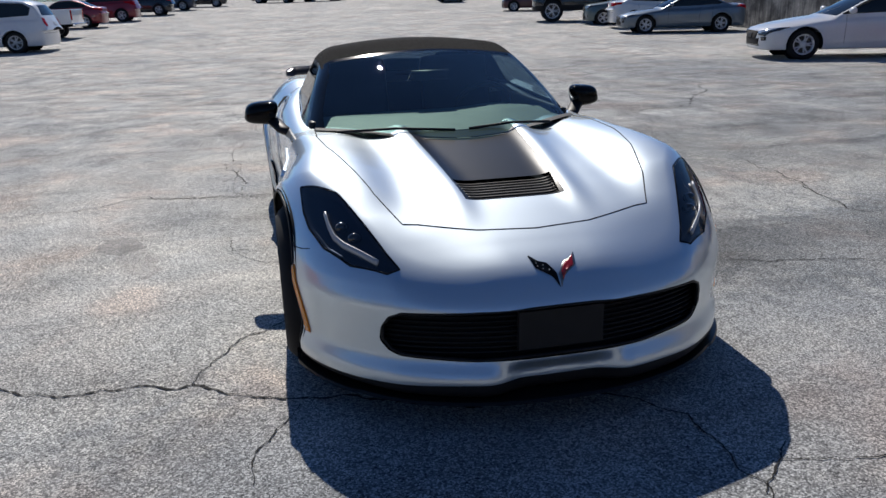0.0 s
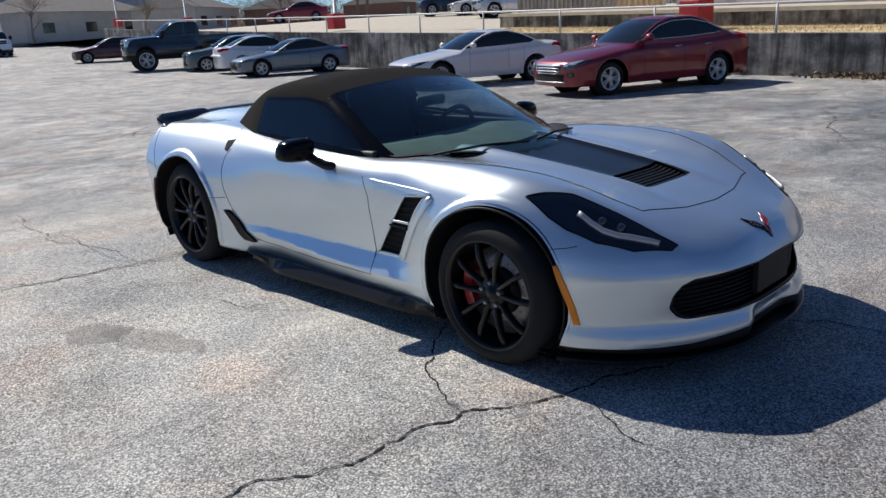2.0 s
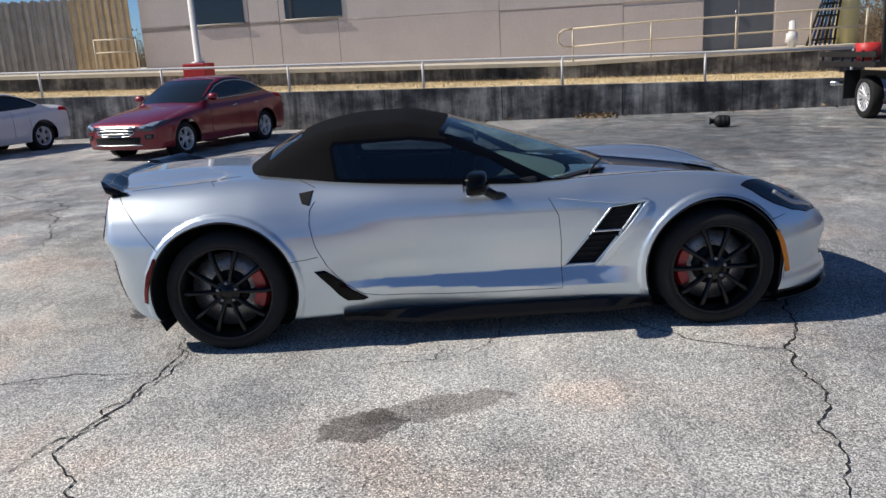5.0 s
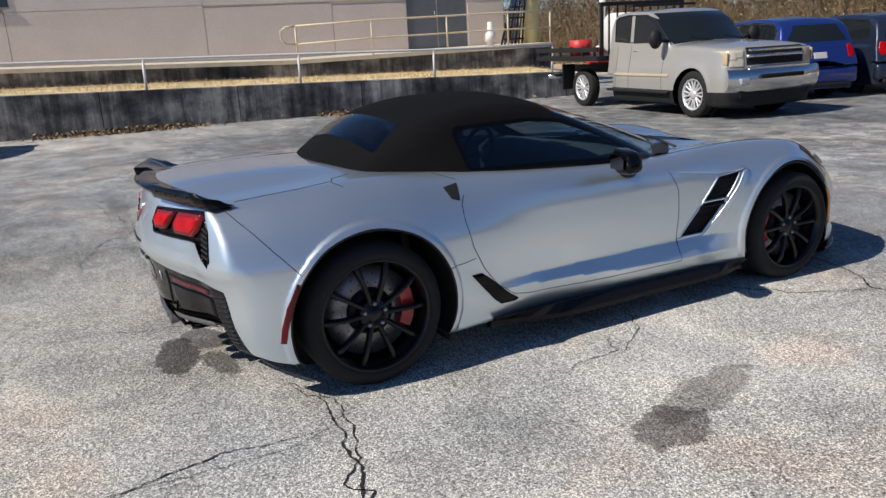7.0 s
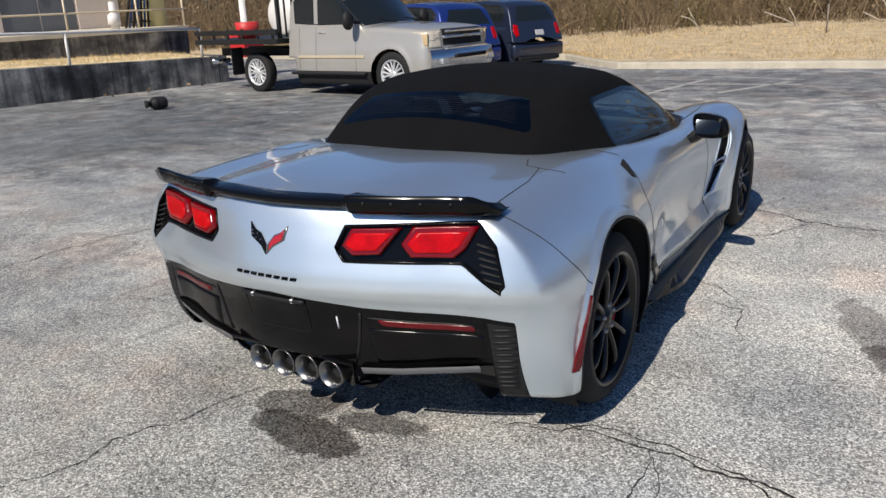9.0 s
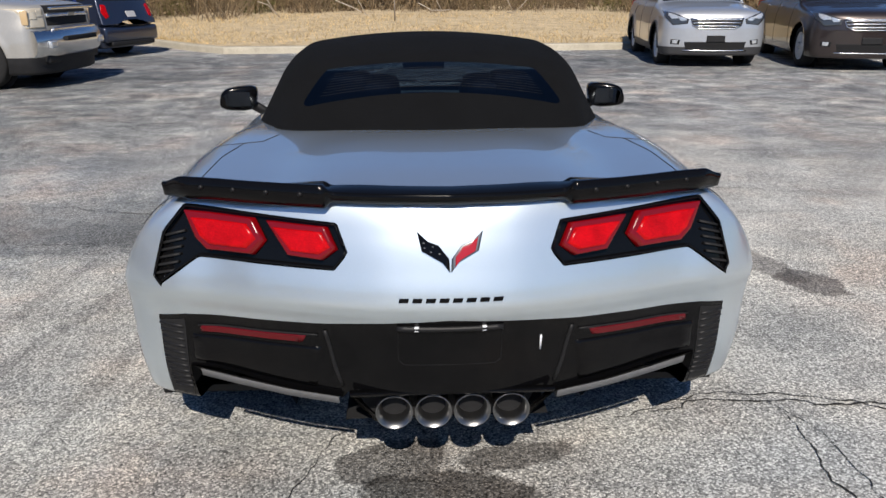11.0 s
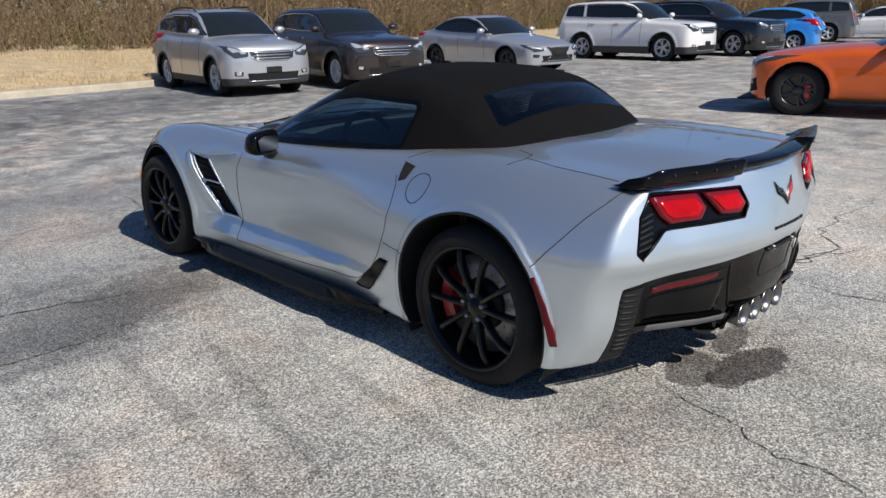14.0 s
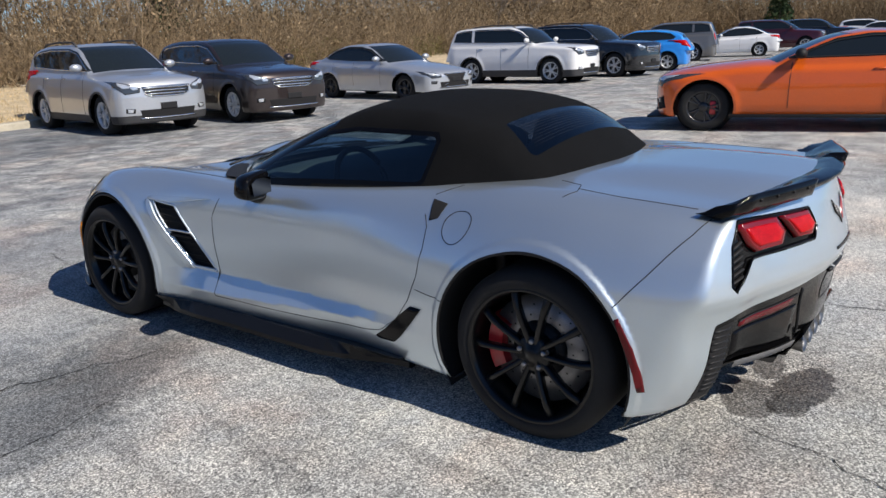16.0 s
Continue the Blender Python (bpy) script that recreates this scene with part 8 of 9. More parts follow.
def thicket(name, label, spots, heights, material, leaf=0.0, n=60):
    units = [bush_unit(n) for _ in range(6)]
    pieces = []
    for (x, y, z), h in zip(spots, heights):
        V, F = units[int(RNG.integers(0, 6))]
        a = RNG.uniform(0, 6.28)
        c, s = math.cos(a), math.sin(a)
        k = h / 2.2
        R = np.array([[c, -s, 0], [s, c, 0], [0, 0, 1]]) * k
        pieces.append((V @ R.T * [1.15, 1.15, 1] + [x, y, z], F))
        if leaf:
            m = int(130)
            cen = np.stack([RNG.normal(x, 0.75 * k, m), RNG.normal(y, 0.75 * k, m), z + RNG.uniform(0.05, 1.0, m) * h], 1)
            pieces.append(leaf_arrays(cen, leaf * max(k, 0.8)))
    V, F = joined(pieces)
    ob = new(name, tri_mesh(name, V, F))
    ob.data.materials.append(material)
    return tagged(ob, label, "bush", kind="stuff")


def verge_z(x, y):
    best = min(KERB_LINE, key=lambda p: abs(p.x - x))
    o = max(best.y - y, 0)
    return 0.145 + 0.045 * min(o, 10) + 0.02 * max(o - 10, 0)


def edge_y(x):
    return float(np.interp(x, [-110, -60, -30, -16, -12, -8, -2, 4, 7, 12, 20, 40], [-27, -24, -22.5, -21, -21.5, -22.5, -23.5, -22.5, -21.5, -20.3, -19.6, -19]))


def woods():
    spots, hs = [], []
    for row, (back, step_x, h0) in enumerate(((0.5, 1.15, 1.6), (2.2, 1.3, 2.6), (4.6, 1.6, 3.4), (8, 2.2, 4.4), (11.5, 2.4, 5.6))):
        x = -105.0
        while x < 44:
            k = 1 + max(0, (-x - 35) / 35)
            y = edge_y(x) - back + RNG.normal(0, 0.5)
            spots.append((x + RNG.normal(0, 0.4), y, verge_z(x, y) - 0.05))
            hs.append(h0 * RNG.uniform(0.75, 1.3) * (1.0 + 0.9 * float(step(-38, -60, x))))
            x += step_x * k * RNG.uniform(0.8, 1.2)
    for row in range(3):
        for y in np.arange(-30, 16, 1.7):
            x = -93 - 4 * row + RNG.normal(0, 0.8)
            spots.append((x, y + RNG.normal(0, 0.4), 0.2))
            hs.append(RNG.uniform(4.0, 6.5) + row)
    thicket("brushwood", "dense thicket of bare brown twigs and dead leaves", spots, hs, M_TWIG, leaf=0.055)
    sp2 = [(x, edge_y(x) - 0.4 - RNG.uniform(0, 1), 0.5) for x in RNG.uniform(-60, 20, 60)]
    thicket("undergrowth", "olive green undergrowth at the foot of the thicket", sp2, [RNG.uniform(0.7, 1.3) for _ in sp2], M_OLIVE, leaf=0.05, n=25)


def tree_unit(height=8.0, limbs=9, seed=0):
    """A bare tree: tapered trunk, limbs and fine twigs, as two meshes."""
    rng = np.random.default_rng(seed)
    trunk, fine = [], []

    def limb(p, d, L, r, depth):
        segs = 5
        pts = [p.copy()]
        for i in range(segs):
            d = d + rng.normal(0, 0.12, 3) + np.array([0, 0, 0.03])
            d /= np.linalg.norm(d)
            p = p + d * L / segs
            pts.append(p.copy())
        rad = [r * (1 - 0.65 * i / segs) for i in range(segs + 1)]
        trunk.append((pts, rad))
        if depth < 3:
            for _ in range(limbs if depth == 0 else 4):
                q = rng.uniform(0.35, 1.0)
                i = min(int(q * segs), segs - 1)
                nd = d + rng.normal(0, 0.75 if depth else 0.6, 3)
                nd[2] = abs(nd[2]) * 0.8 + 0.1
                nd /= np.linalg.norm(nd)
                limb(pts[i] + (pts[i + 1] - pts[i]) * (q * segs - i), nd, L * rng.uniform(0.45, 0.7), rad[i] * 0.55, depth + 1)
        else:
            for _ in range(5):
                i = int(rng.integers(1, segs))
                nd = d + rng.normal(0, 0.7, 3)
                nd /= np.linalg.norm(nd)
                fine.append((pts[i], nd, L * rng.uniform(0.5, 1.0), max(r * 0.35, 0.004)))

    limb(np.array([0.0, 0, -0.1]), np.array([rng.normal(0, 0.08), rng.normal(0, 0.08), 1.0]), height * 0.5, height * 0.022, 0)
    Vs, Fs, o = [], [], 0
    for pts, rad in trunk:
        v, f = [], []
        sides = 6
        for i, (p, r) in enumerate(zip(pts, rad)):
            d = pts[min(i + 1, len(pts) - 1)] - pts[max(i - 1, 0)]
            d = d / np.linalg.norm(d)
            s = np.cross(d, [0.3, 0.9, 0.2])
            s /= np.linalg.norm(s)
            u = np.cross(s, d)
            for k in range(sides):
                a = 2 * math.pi * k / sides
                v.append(p + (s * math.cos(a) + u * math.sin(a)) * r)
        for i in range(len(pts) - 1):
            for k in range(sides):
                a, b = i * sides + k, i * sides + (k + 1) % sides
                f += [(a, b, b + sides), (a, b + sides, a + sides)]
        Vs.append(np.array(v))
        Fs.append(np.array(f) + o)
        o += len(v)
    st = np.array([q[0] for q in fine])
    dr = np.array([q[1] for q in fine])
    ln = np.array([q[2] for q in fine])
    rd = np.array([q[3] for q in fine])
    return (np.concatenate(Vs), np.concatenate(Fs)), twig_arrays(st, dr, ln, rd, rng.normal(0, 0.3, len(st)), 3)


def plant_trees():
    protos = []
    for i in range(4):
        (V, F), (tv, tf) = tree_unit(8.0, 8 + i, 20 + i)
        a, b = tri_mesh("trunk", V, F), tri_mesh("crown", tv, tf)
        a.materials.append(M_BRANCH)
        b.materials.append(M_BRANCH)
        protos.append((a, b))
    n = 0

    def tree(x, y, z, s, label, i, pale=False):
        t = thing("bare_tree", label, "tree", "bare winter trees", Matrix.Translation((x, y, z)) @ Matrix.Rotation(i * 1.7, 4, "Z") @ Matrix.Diagonal((s, s, s, 1)))
        for nm, me in zip(("trunk", "crown"), protos[i % 4]):
            ob = new(nm, me)
            ob.parent = t
    k = 0
    for x in [-100, -88, -78, -70, -62, -55, -50, -45, -41, -37, -33, -29.5, -26, -23, -20, -17.5, -15, -12.5, -10, -8, -5.5, -3, -0.5, 1.5, 3.5, 5.5, 8, 10.5, 13, 16, 20, 24, 29, 35]:
        y = edge_y(x) - RNG.uniform(2.5, 9)
        tree(x, y, verge_z(x, y), RNG.uniform(0.7, 1.15), "bare leafless tree in the winter woods", k)
        k += 1
    for x, y, s, in ((32.6, 28.9, 0.75), (44, 34, 0.85), (40, 62, 0.9), (52, 76, 1.0), (30, 70, 0.8), (24, 82, 0.8), (62, 60, 0.9)):
        q = SITE.inverted() @ Vector((x, y, 0))
        tree(x, y, upper_z(q.x, q.y), s, "bare leafless tree beside the street", k)
        k += 1
    # cedar
    m = 2600
    h = RNG.uniform(0, 1, m) ** 0.8
    rad = (1 - h) * 1.7 * RNG.uniform(0.3, 1, m)
    ang = RNG.uniform(0, 6.28, m)
    V, F = leaf_arrays(np.stack([rad * np.cos(ang), rad * np.sin(ang), 0.4 + h * 5.2], 1), 0.16)
    me = tri_mesh("crown", V, F)
    me.materials.append(M_CEDAR)
    for x, y in ((-70, -13.5), (-20, -30)):
        t = thing("cedar_tree", "dark green cedar at the wood's edge", "tree", "", Matrix.Translation((x, y, verge_z(x, y))))
        ob = new("crown", me)
        ob.parent = t
        tube("trunk", [(0, 0, -0.1), (0, 0, 3.0)], 0.12, M_BRANCH, t, 8)
    # pale fallen limbs at the foot of the thicket
    for i, (x, y, a, L) in enumerate(((-9.2, -20.2, 0.5, 2.4), (-12.0, -19.8, 2.6, 2.0), (-1.5, -21.6, 0.9, 2.2), (-3.3, -21.8, 1.9, 1.8), (0.8, -21.5, 0.3, 2.6), (3.8, -21.0, 1.2, 1.6))):
        z = verge_z(x, y)
        d = Vector((math.cos(a), math.sin(a) * 0.3, 0.22)).normalized()
        p = Vector((x, y, z + 0.03))
        pts = [p + d * L * 0.55 * q + Vector((0, 0, 0.12 * math.sin(q * 4 + i))) for q in (0, 0.3, 0.6, 1.0)]
        b = thing("dead_branch", "pale dead branch lying in the brush", "branch", "fallen branches")
        tube("limb", [tuple(q) for q in pts], 0.015, M_PALEBARK, b, 6)
        tube("side_limb", [tuple(pts[1]), tuple(pts[1] + Vector((0.3, 0.1, 0.55)))], 0.012, M_PALEBARK, b, 6)
    st = thing("marker_stake", "thin rusty stake in the dry grass", "stake")
    x, y = 0.3, -19.5
    tube("stake_rod", [(x, y, verge_z(x, y) - 0.05), (x, y, verge_z(x, y) + 0.75)], 0.025, M_BRANCH, st, 6)


woods()
plant_trees()


def grass_tufts():
    n = 16000
    x = RNG.uniform(-14, 12, n)
    y = np.array([-13.9 - RNG.uniform(0, 1) ** 1.2 * 8 for _ in range(n)])
    ky = np.interp(x, [-14, -9, -4.5, 0, 4, 4.9, 6.4, 10, 12], [-15.8, -15.2, -13.95, -13.75, -13.6, -14.6, -16.4, -17.1, -17.2])
    y = np.minimum(y, ky - 0.05)
    o = ky - y
    z = 0.145 + 0.045 * np.minimum(o, 10)
    d = np.stack([RNG.normal(0, 0.5, n), RNG.normal(0, 0.5, n), np.ones(n)], 1)
    d /= np.linalg.norm(d, axis=1, keepdims=True)
    V, F = twig_arrays(np.stack([x, y, z], 1), d, RNG.uniform(0.04, 0.12, n), RNG.uniform(0.004, 0.009, n), RNG.normal(0, 0.5, n), 2)
    v = RNG.uniform(-9.6, 15, 7000)
    u = RNG.uniform(0.24, 2.1, 7000)
    P = np.array([tuple(site(a, b, wall_top(b) + 0.10 * math.sin(a / 2.2 * 1.4) - 0.02)) for a, b in zip(u, v)])
    d = np.stack([RNG.normal(0, 0.5, 7000), RNG.normal(0, 0.5, 7000), np.ones(7000)], 1)
    d /= np.linalg.norm(d, axis=1, keepdims=True)
    A = twig_arrays(P, d, RNG.uniform(0.03, 0.09, 7000), RNG.uniform(0.004, 0.008, 7000), RNG.normal(0, 0.5, 7000), 2)
    V, F = joined([(V, F), A])
    ob = new("straw_tufts", tri_mesh("straw_tufts", V, F))
    ob.data.materials.append(M_STRAW)
    tagged(ob, "short tufts of dry straw-coloured grass", "grass", kind="stuff")
    # leaf litter heaped at the wall's foot
    m = 1250
    v = np.concatenate([RNG.normal(1.2, 0.9, 1000), RNG.normal(-3.6, 0.25, 200), RNG.uniform(-9, 12, 50)])
    u = -np.abs(RNG.normal(0, 0.22, m)) - 0.03
    P = np.array([tuple(site(a, b, 0.02 + max(0, 0.10 + a * 0.3) * RNG.uniform(0, 1))) for a, b in zip(u, v)])
    V, F = leaf_arrays(P, 0.05)
    ob = new("leaf_litter", tri_mesh("leaf_litter", V, F))
    ob.data.materials.append(M_TWIG)
    tagged(ob, "dry leaves and twigs heaped at the wall", "leaves", kind="stuff")


M_STRAW = twig_material("straw_blades", (0.56, 0.43, 0.24))
grass_tufts()


def far_background():
    # far treeline beyond the street
    spots, hs = [], []
    for k in range(150):
        a = math.radians(RNG.uniform(8, 86))
        r = RNG.uniform(130, 210)
        spots.append((14 + r * math.cos(a), r * math.sin(a), 2.5))
        hs.append(RNG.uniform(5, 9))
    for k in range(60):
        a = math.radians(RNG.uniform(86, 150))
        r = RNG.uniform(170, 230)
        spots.append((r * math.cos(a), r * math.sin(a), 2.5))
        hs.append(RNG.uniform(5, 9))
    thicket("far_treeline", "far line of bare grey-brown trees", spots, hs, M_TWIG, leaf=0.06, n=40)
    # low houses beyond the street
    for x, y, w, d, h, turn, col in ((69, 79, 14, 8, 2.6, 30, M_FAR_BRICK), (86, 66, 18, 9, 2.8, 25, M_FAR_BRICK), (44, 88, 12, 8, 3.0, 35, M_FAR_PALE), (56, 84, 10, 8, 2.6, 35, M_FAR_BRICK),
                                     (32, 95, 16, 9, 3.2, 15, M_FAR_PALE)):
        hs = thing("house", "low house with a pitched grey roof across the street", "house", "", Matrix.Translation((x, y, 2.2)) @ Matrix.Rotation(radians(turn), 4, "Z"))
        part("wall", box_bm((w, d, h), (0, 0, h / 2), 0.02), col, hs, smooth=False)
        v = [(-w / 2 - 0.4, -d / 2 - 0.4, h), (w / 2 + 0.4, -d / 2 - 0.4, h), (w / 2 + 0.4, d / 2 + 0.4, h), (-w / 2 - 0.4, d / 2 + 0.4, h), (-w / 2 + 1.5, 0, h + 1.6), (w / 2 - 1.5, 0, h + 1.6)]
        raw("roof", v, [(0, 1, 5, 4), (1, 2, 5), (2, 3, 4, 5), (3, 0, 4), (3, 2, 1, 0)], M_FAR_ROOF, hs, smooth=False)
        for i in range(3):
            part("window", box_bm((1.4, 0.08, 1.1), (-w / 3 + i * w / 3, -d / 2 - 0.02, 1.5), 0.02), M_DARKGLASS, hs, smooth=False)
    # pale metal hall beyond the lot
    hall = thing("warehouse", "long pale blue-grey metal warehouse across the lot", "building", "", Matrix.Translation((14, 110, 1.9)) @ Matrix.Rotation(radians(-12), 4, "Z"))
    part("wall", box_bm((70, 20, 7.5), (0, 10, 3.75), 0.05), M_HALL, hall, smooth=False)
    for i in range(36):
        part("wall_rib", box_bm((0.12, 0.10, 7.4), (-34 + 1.95 * i, -0.03, 3.75), 0.01), M_HALL, hall, smooth=False)
    part("roof", box_bm((71, 21, 0.4), (0, 10, 7.7), 0.05), M_FAR_ROOF, hall, smooth=False)
    for x, w in ((-16, 4), (-4, 4), (9, 6), (13.5, 2)):
        part("roller_door", box_bm((w, 0.12, 3.4), (x, -0.05, 1.7), 0.02), M_DARKGLASS if w == 6 else M_FAR_PALE, hall, smooth=False)
    # utility poles with cross arms
    for az, r, h in (((0.657, 0.754), 75, 9), ((0.700, 0.714), 95, 11), ((0.708, 0.706), 150, 9), ((0.74, 0.672), 120, 10), ((0.652, 0.758), 130, 9), ((0.645, 0.765), 90, 9), ((0.56, 0.83), 120, 10), ((0.47, 0.88), 100, 10)):
        x, y = -4.4 + az[0] * r, -1.9 + az[1] * r
        p = thing("utility_pole", "wooden utility pole with a cross arm", "utility pole", "poles along the street")
        tube("mast", [(x, y, 1.8), (x, y, 2.2 + h)], 0.14, M_POLE, p, 8)
        tube("cross_arm", [(x - 1.1, y + 0.3, 1.7 + h), (x + 1.1, y - 0.3, 1.7 + h)], 0.06, M_POLE, p, 6)


M_FAR_BRICK = mat("far_brick", (0.20, 0.11, 0.085), 0.85, noise_amount=0.2, scale=2)
M_FAR_PALE = mat("far_siding", (0.45, 0.43, 0.40), 0.8, noise_amount=0.15, scale=1)
M_FAR_ROOF = mat("grey_shingle", (0.14, 0.13, 0.125), 0.9, noise_amount=0.25, scale=2)
M_HALL = mat("blue_grey_sheet", (0.36, 0.41, 0.46), 0.6, noise_amount=0.08, scale=0.6)
M_POLE = mat("pole_wood", (0.10, 0.085, 0.07), 0.9, noise_amount=0.3, scale=3)
far_background()

# cracks, small things on the lot and by the ramp
M_CRACK = mat("crack_shadow", (0.016, 0.015, 0.014), 0.95, noise_amount=0.4, scale=30)
CRACKS = [
    (11, [(-3.1, -1.05), (-2.42, -1.33), (-2.12, -1.36), (-1.81, -1.53), (-1.53, -1.52), (-1.32, -1.57), (-1.02, -1.76), (-0.6, -1.9), (0.1, -2.05), (0.46, -2.3), (0.48, -2.72), (0.4, -3.2)]),
    (8, [(-1.33, -1.57), (-1.24, -1.34), (-1.11, -1.13), (-0.98, -1.04), (-0.5, -0.8)]),
    (6, [(-1.08, -2.33), (-1.07, -2.13), (-1.0, -2.0), (-0.91, -1.84)]),
    (7, [(0.69, -2.54), (0.56, -2.67), (0.45, -2.78)]),
    (9, [(0.60, -2.63), (0.81, -2.69), (1.1, -2.66), (1.7, -2.75), (2.6, -2.6)]),
    (8, [(-4.0, 1.6), (-2.94, 1.55), (-2.43, 1.55), (-2.07, 1.82), (-1.64, 1.80), (-1.31, 1.64), (-0.97, 1.60), (-0.6, 1.75)]),
    (10, [(-0.73, 1.72), (-0.97, 1.64), (-1.15, 1.67), (-1.35, 1.70), (-1.57, 1.70), (-1.75, 1.77), (-2.2, 1.95)]),
    (7, [(-1.19, 1.66), (-1.21, 1.76), (-1.19, 2.04), (-1.21, 2.28), (-1.27, 2.54), (-1.2, 3.2)]),
    (5, [(-1.27, 0.28), (-1.16, 0.07), (-0.96, -0.10), (-0.6, -0.2)]),
    (5, [(-1.35, 0.62), (-1.23, 0.21), (-1.04, 0.1)]),
    (6, [(-1.20, 1.70), (-1.26, 2.5), (-1.37, 2.79), (-1.31, 3.17), (-1.23, 4.1), (-1.5, 5.2)]),
    (9, [(1.9, 3.9), (3.25, 4.48), (4.65, 5.01), (5.69, 6.32), (6.3, 8.5)]),
    (8, [(2.2, 2.5), (2.89, 2.37), (3.37, 2.03), (4.08, 2.08), (5.6, 2.4)]),
    (9, [(3.37, 2.03), (3.19, 1.4), (3.12, 0.62), (2.92, -0.12), (3.06, -0.31), (3.4, -1.0)]),
    (8, [(1.1, -0.7), (1.56, -0.83), (1.89, -0.93), (2.35, -1.12), (3.1, -1.2)]),
    (6, [(1.5, -0.35), (1.93, -0.3), (2.35, -0.3), (2.57, -0.44)]),
    (5, [(0.30, 1.75), (0.38, 1.87), (0.44, 2.04), (0.49, 2.27), (0.63, 2.51), (0.75, 3.1)]),
    (10, [(-9, 20.8), (-7.5, 21.9), (-5.4, 24.5), (-2, 27.0), (2, 28.6), (8, 31.0), (13, 33.0)]),
    (9, [(-4, 8.2), (-1, 9.6), (2, 9.2), (5, 11.0), (8, 13.2)]),
    (8, [(-3, -6.2), (0, -6.8), (3, -6.4), (6, -5.2), (9, -3.0)]),
    (7, [(-6, -4.5), (-3, -5.0), (-1.5, -7.5), (-1, -10)]),
    (7, [(5.0, -1.6), (6.2, -0.4), (7.6, 0.1), (9.5, 0.6)]),
]


def crack_mesh():
    verts, faces = [], []
    for width, pts in CRACKS:
        P = [Vector((*p, 0)) for p in pts]
        for level in range(5):
            Q = [P[0]]
            for a, b in zip(P, P[1:]):
                if (b - a).length < 0.03:
                    Q.append(b)
                    continue
                d = b - a
                n = Vector((-d.y, d.x, 0))
                Q += [a + d * random.uniform(0.4, 0.6) + n * random.gauss(0, 0.075), b]
            P = Q
        base = len(verts)
        for i, p in enumerate(P):
            d = P[min(i + 1, len(P) - 1)] - P[max(i - 1, 0)]
            n = Vector((-d.y, d.x, 0)).normalized()
            w = width * 0.0005 * random.uniform(0.35, 1.5) * (0.3 + 0.7 * math.sin(math.pi * min(max(i / (len(P) - 1), 0.08), 0.92)))
            far = 1 + max(0, p.length - 4) * 0.25
            for s in (-1, 1):
                q = p + n * s * w * far
                verts.append((q.x, q.y, ground_z(q.x, q.y) + 0.004))
        faces += [(base + 2 * i, base + 2 * i + 1, base + 2 * i + 3, base + 2 * i + 2) for i in range(len(P) - 1)]
    ob = raw("pavement_cracks", verts, faces, M_CRACK, smooth=False)
    tagged(ob, "dark jagged cracks across the old asphalt", "cracks", kind="stuff")


crack_mesh()
M_FADED = mat("faded_line_paint", (0.42, 0.41, 0.39), 0.85, noise_amount=0.6, scale=6)


def stall_lines():
    for i, (a, b) in enumerate((((2.3, -10.2), (-0.25, -10.45)), ((0.85, -9.0), (0.0, -10.9)), ((1.5, -11.7), (0.0, -11.35)), ((2.0, -8.2), (1.5, -11.2)))):
        p, q = Vector((*a, 0.004)), Vector((*b, 0.004))
        d = (q - p).normalized()
        n = Vector((-d.y, d.x, 0)) * 0.05
        ob = raw("line_marking", [tuple(p - n), tuple(p + n), tuple(q + n), tuple(q - n)], [(0, 1, 2, 3)], M_FADED, smooth=False)
        tagged(ob, "faded white stall line on the asphalt", "line", kind="structure")


stall_lines()
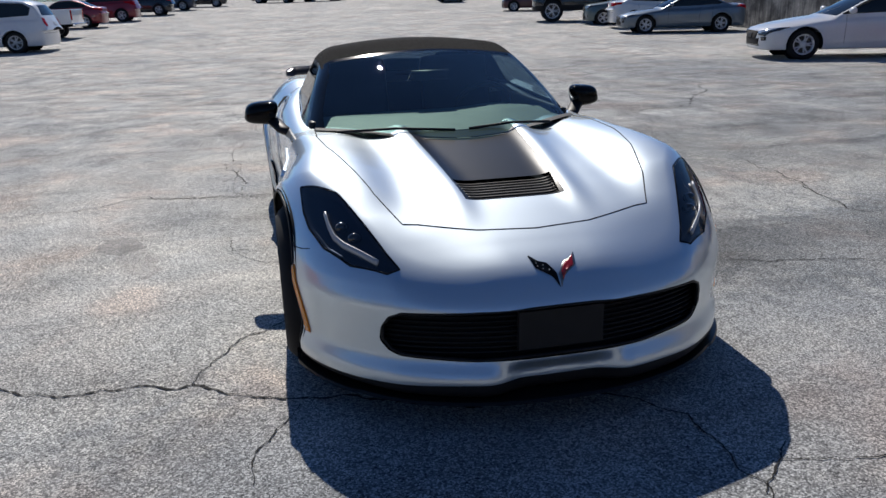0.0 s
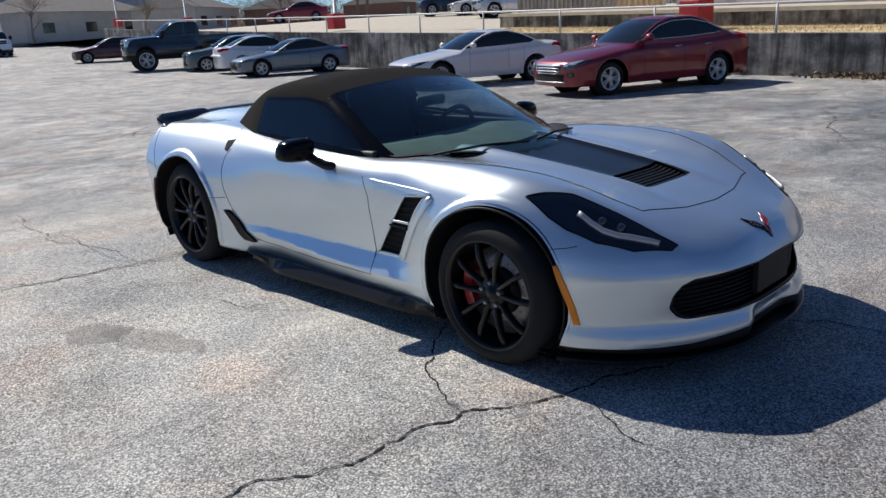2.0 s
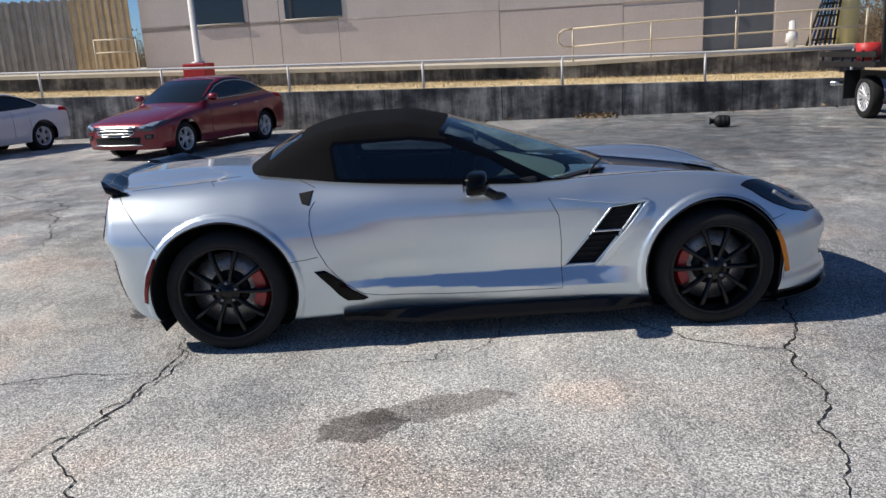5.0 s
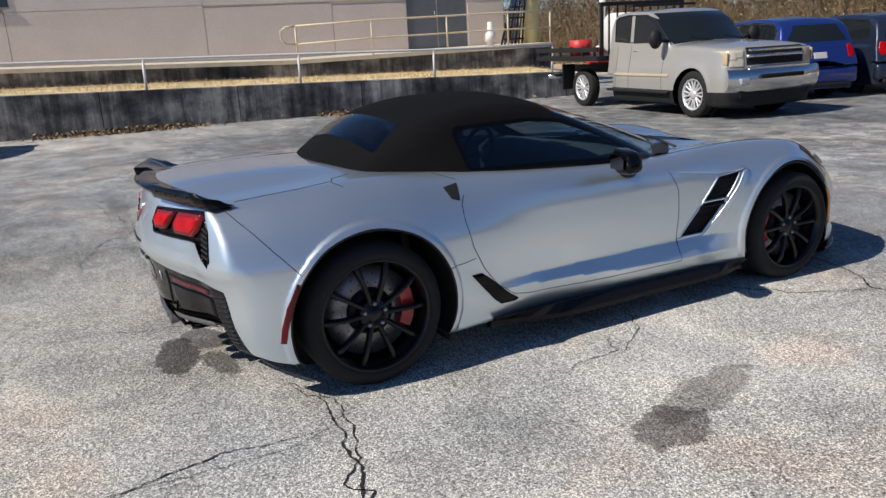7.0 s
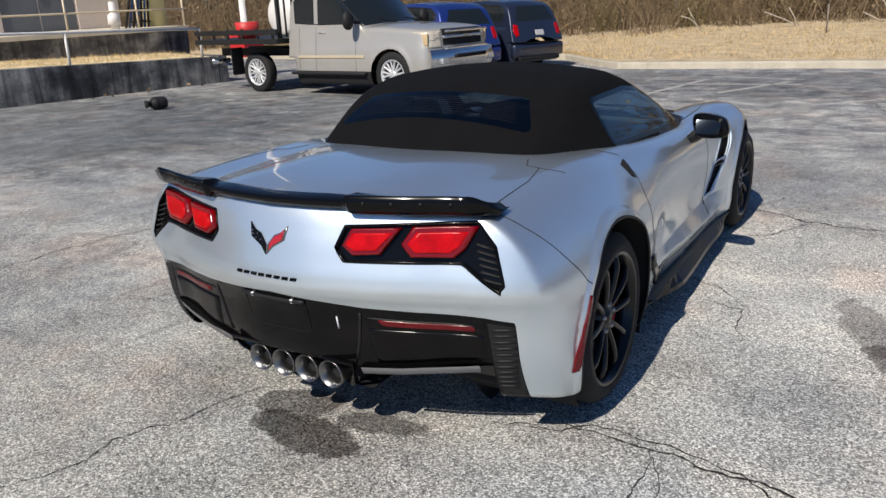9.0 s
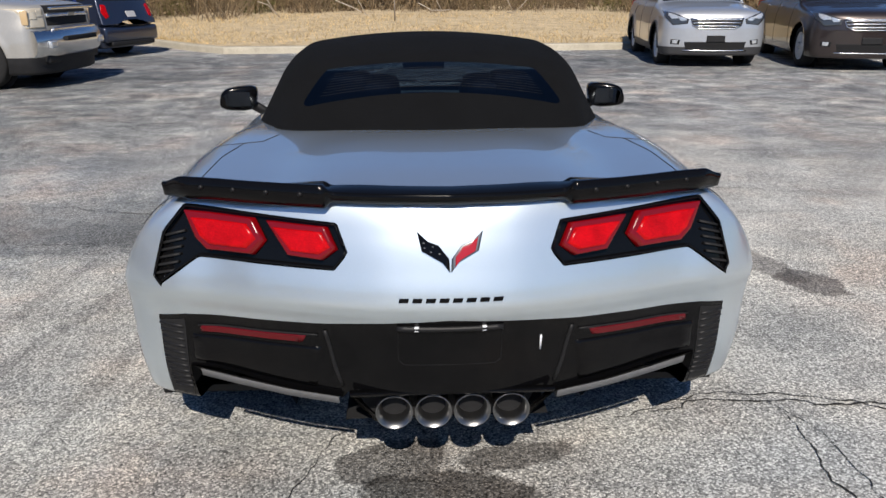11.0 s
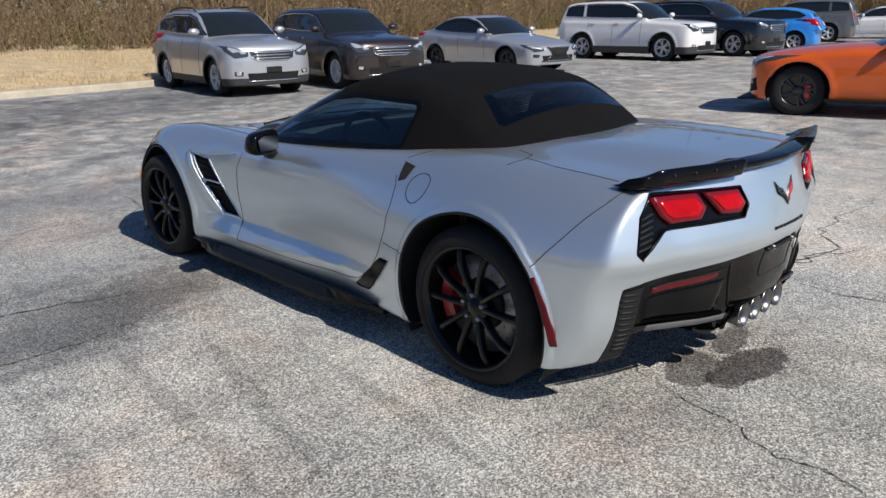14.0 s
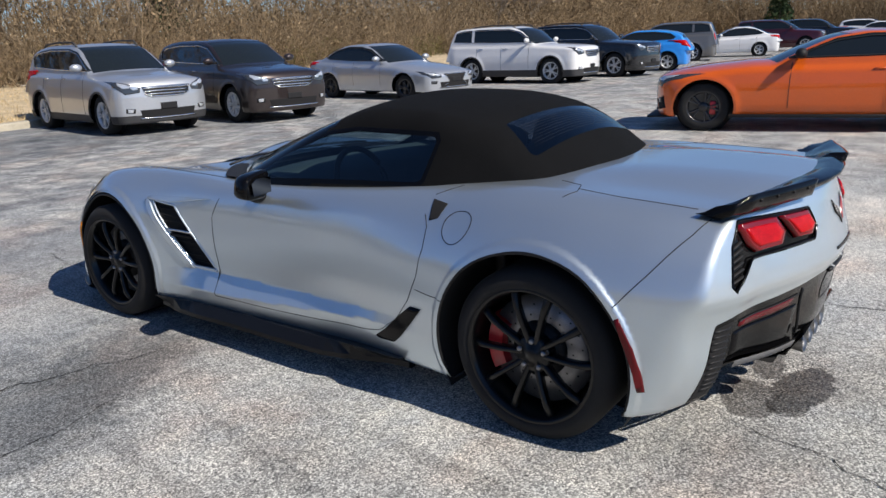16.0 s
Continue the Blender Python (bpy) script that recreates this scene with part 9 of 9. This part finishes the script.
# black plastic drum part lying on the lot
pot = thing("black_barrel", "black ribbed plastic barrel lying on the asphalt", "barrel", "", Matrix.Translation((9.6, -5.15, 0.115)) @ Matrix.Rotation(radians(75), 4, "Z") @ Matrix.Scale(0.68, 4))
lathe("barrel_body", [(-0.20, 0.0), (-0.20, 0.13), (-0.12, 0.165), (-0.10, 0.15), (-0.06, 0.17), (0.0, 0.17), (0.02, 0.155), (0.05, 0.17), (0.12, 0.17), (0.16, 0.13), (0.2, 0.12), (0.2, 0.0)], M_PLASTIC, pot, 24)
lathe("barrel_neck", [(0.2, 0.07), (0.30, 0.07), (0.31, 0.10), (0.34, 0.10), (0.34, 0.0)], M_PLASTIC, pot, 20)
# blue lift, yellow tank and standpipe at the ramp's end
M_BLUESTEEL = mat("blue_machine_paint", (0.03, 0.10, 0.28), 0.45, noise_amount=0.2, scale=8)
M_YELLOW = mat("pale_yellow_paint", (0.68, 0.60, 0.30), 0.5, noise_amount=0.1, scale=4)
lift_thing = thing("scissor_lift", "blue folding lift machine at the ramp's end", "machine")
for i in range(7):
    a, b = site(3.3 + 0.02 * i, -9.2 - 0.12 * i, 1.32), site(3.3, -9.75 - 0.05 * i, 3.2)
    tube("lift_arm", [tuple(a), tuple(b)], 0.035, M_BLUESTEEL if i % 2 else M_STEELDARK, lift_thing, 6)
for z in (1.5, 1.8, 2.1, 2.4, 2.7, 3.0):
    tube("lift_bar", [tuple(site(3.2, -9.25 - (z - 1.4) * 0.25, z)), tuple(site(3.35, -9.95, z))], 0.03, M_STEELDARK, lift_thing, 6)
gas = thing("storage_tank", "pale yellow upright storage tank", "tank")
v, f = lathe_mesh([(1.3, 0.0), (1.3, 0.30), (3.2, 0.30), (3.4, 0.2), (3.45, 0.0)], 24, "z")
raw("tank_body", [tuple(site(3.6 + p[0], -10.25 + p[1], p[2])) for p in v], f, M_YELLOW, gas)
hyd = thing("standpipe", "white capped standpipe beside the ramp", "pipe")
v, f = lathe_mesh([(1.3, 0.0), (1.3, 0.10), (1.45, 0.10), (1.46, 0.16), (1.7, 0.14), (1.72, 0.09), (2.0, 0.08), (2.02, 0.0)], 16, "z")
raw("pipe_body", [tuple(site(3.0 + p[0], -8.75 + p[1], p[2])) for p in v], f, M_PIPE_WHITE, hyd)
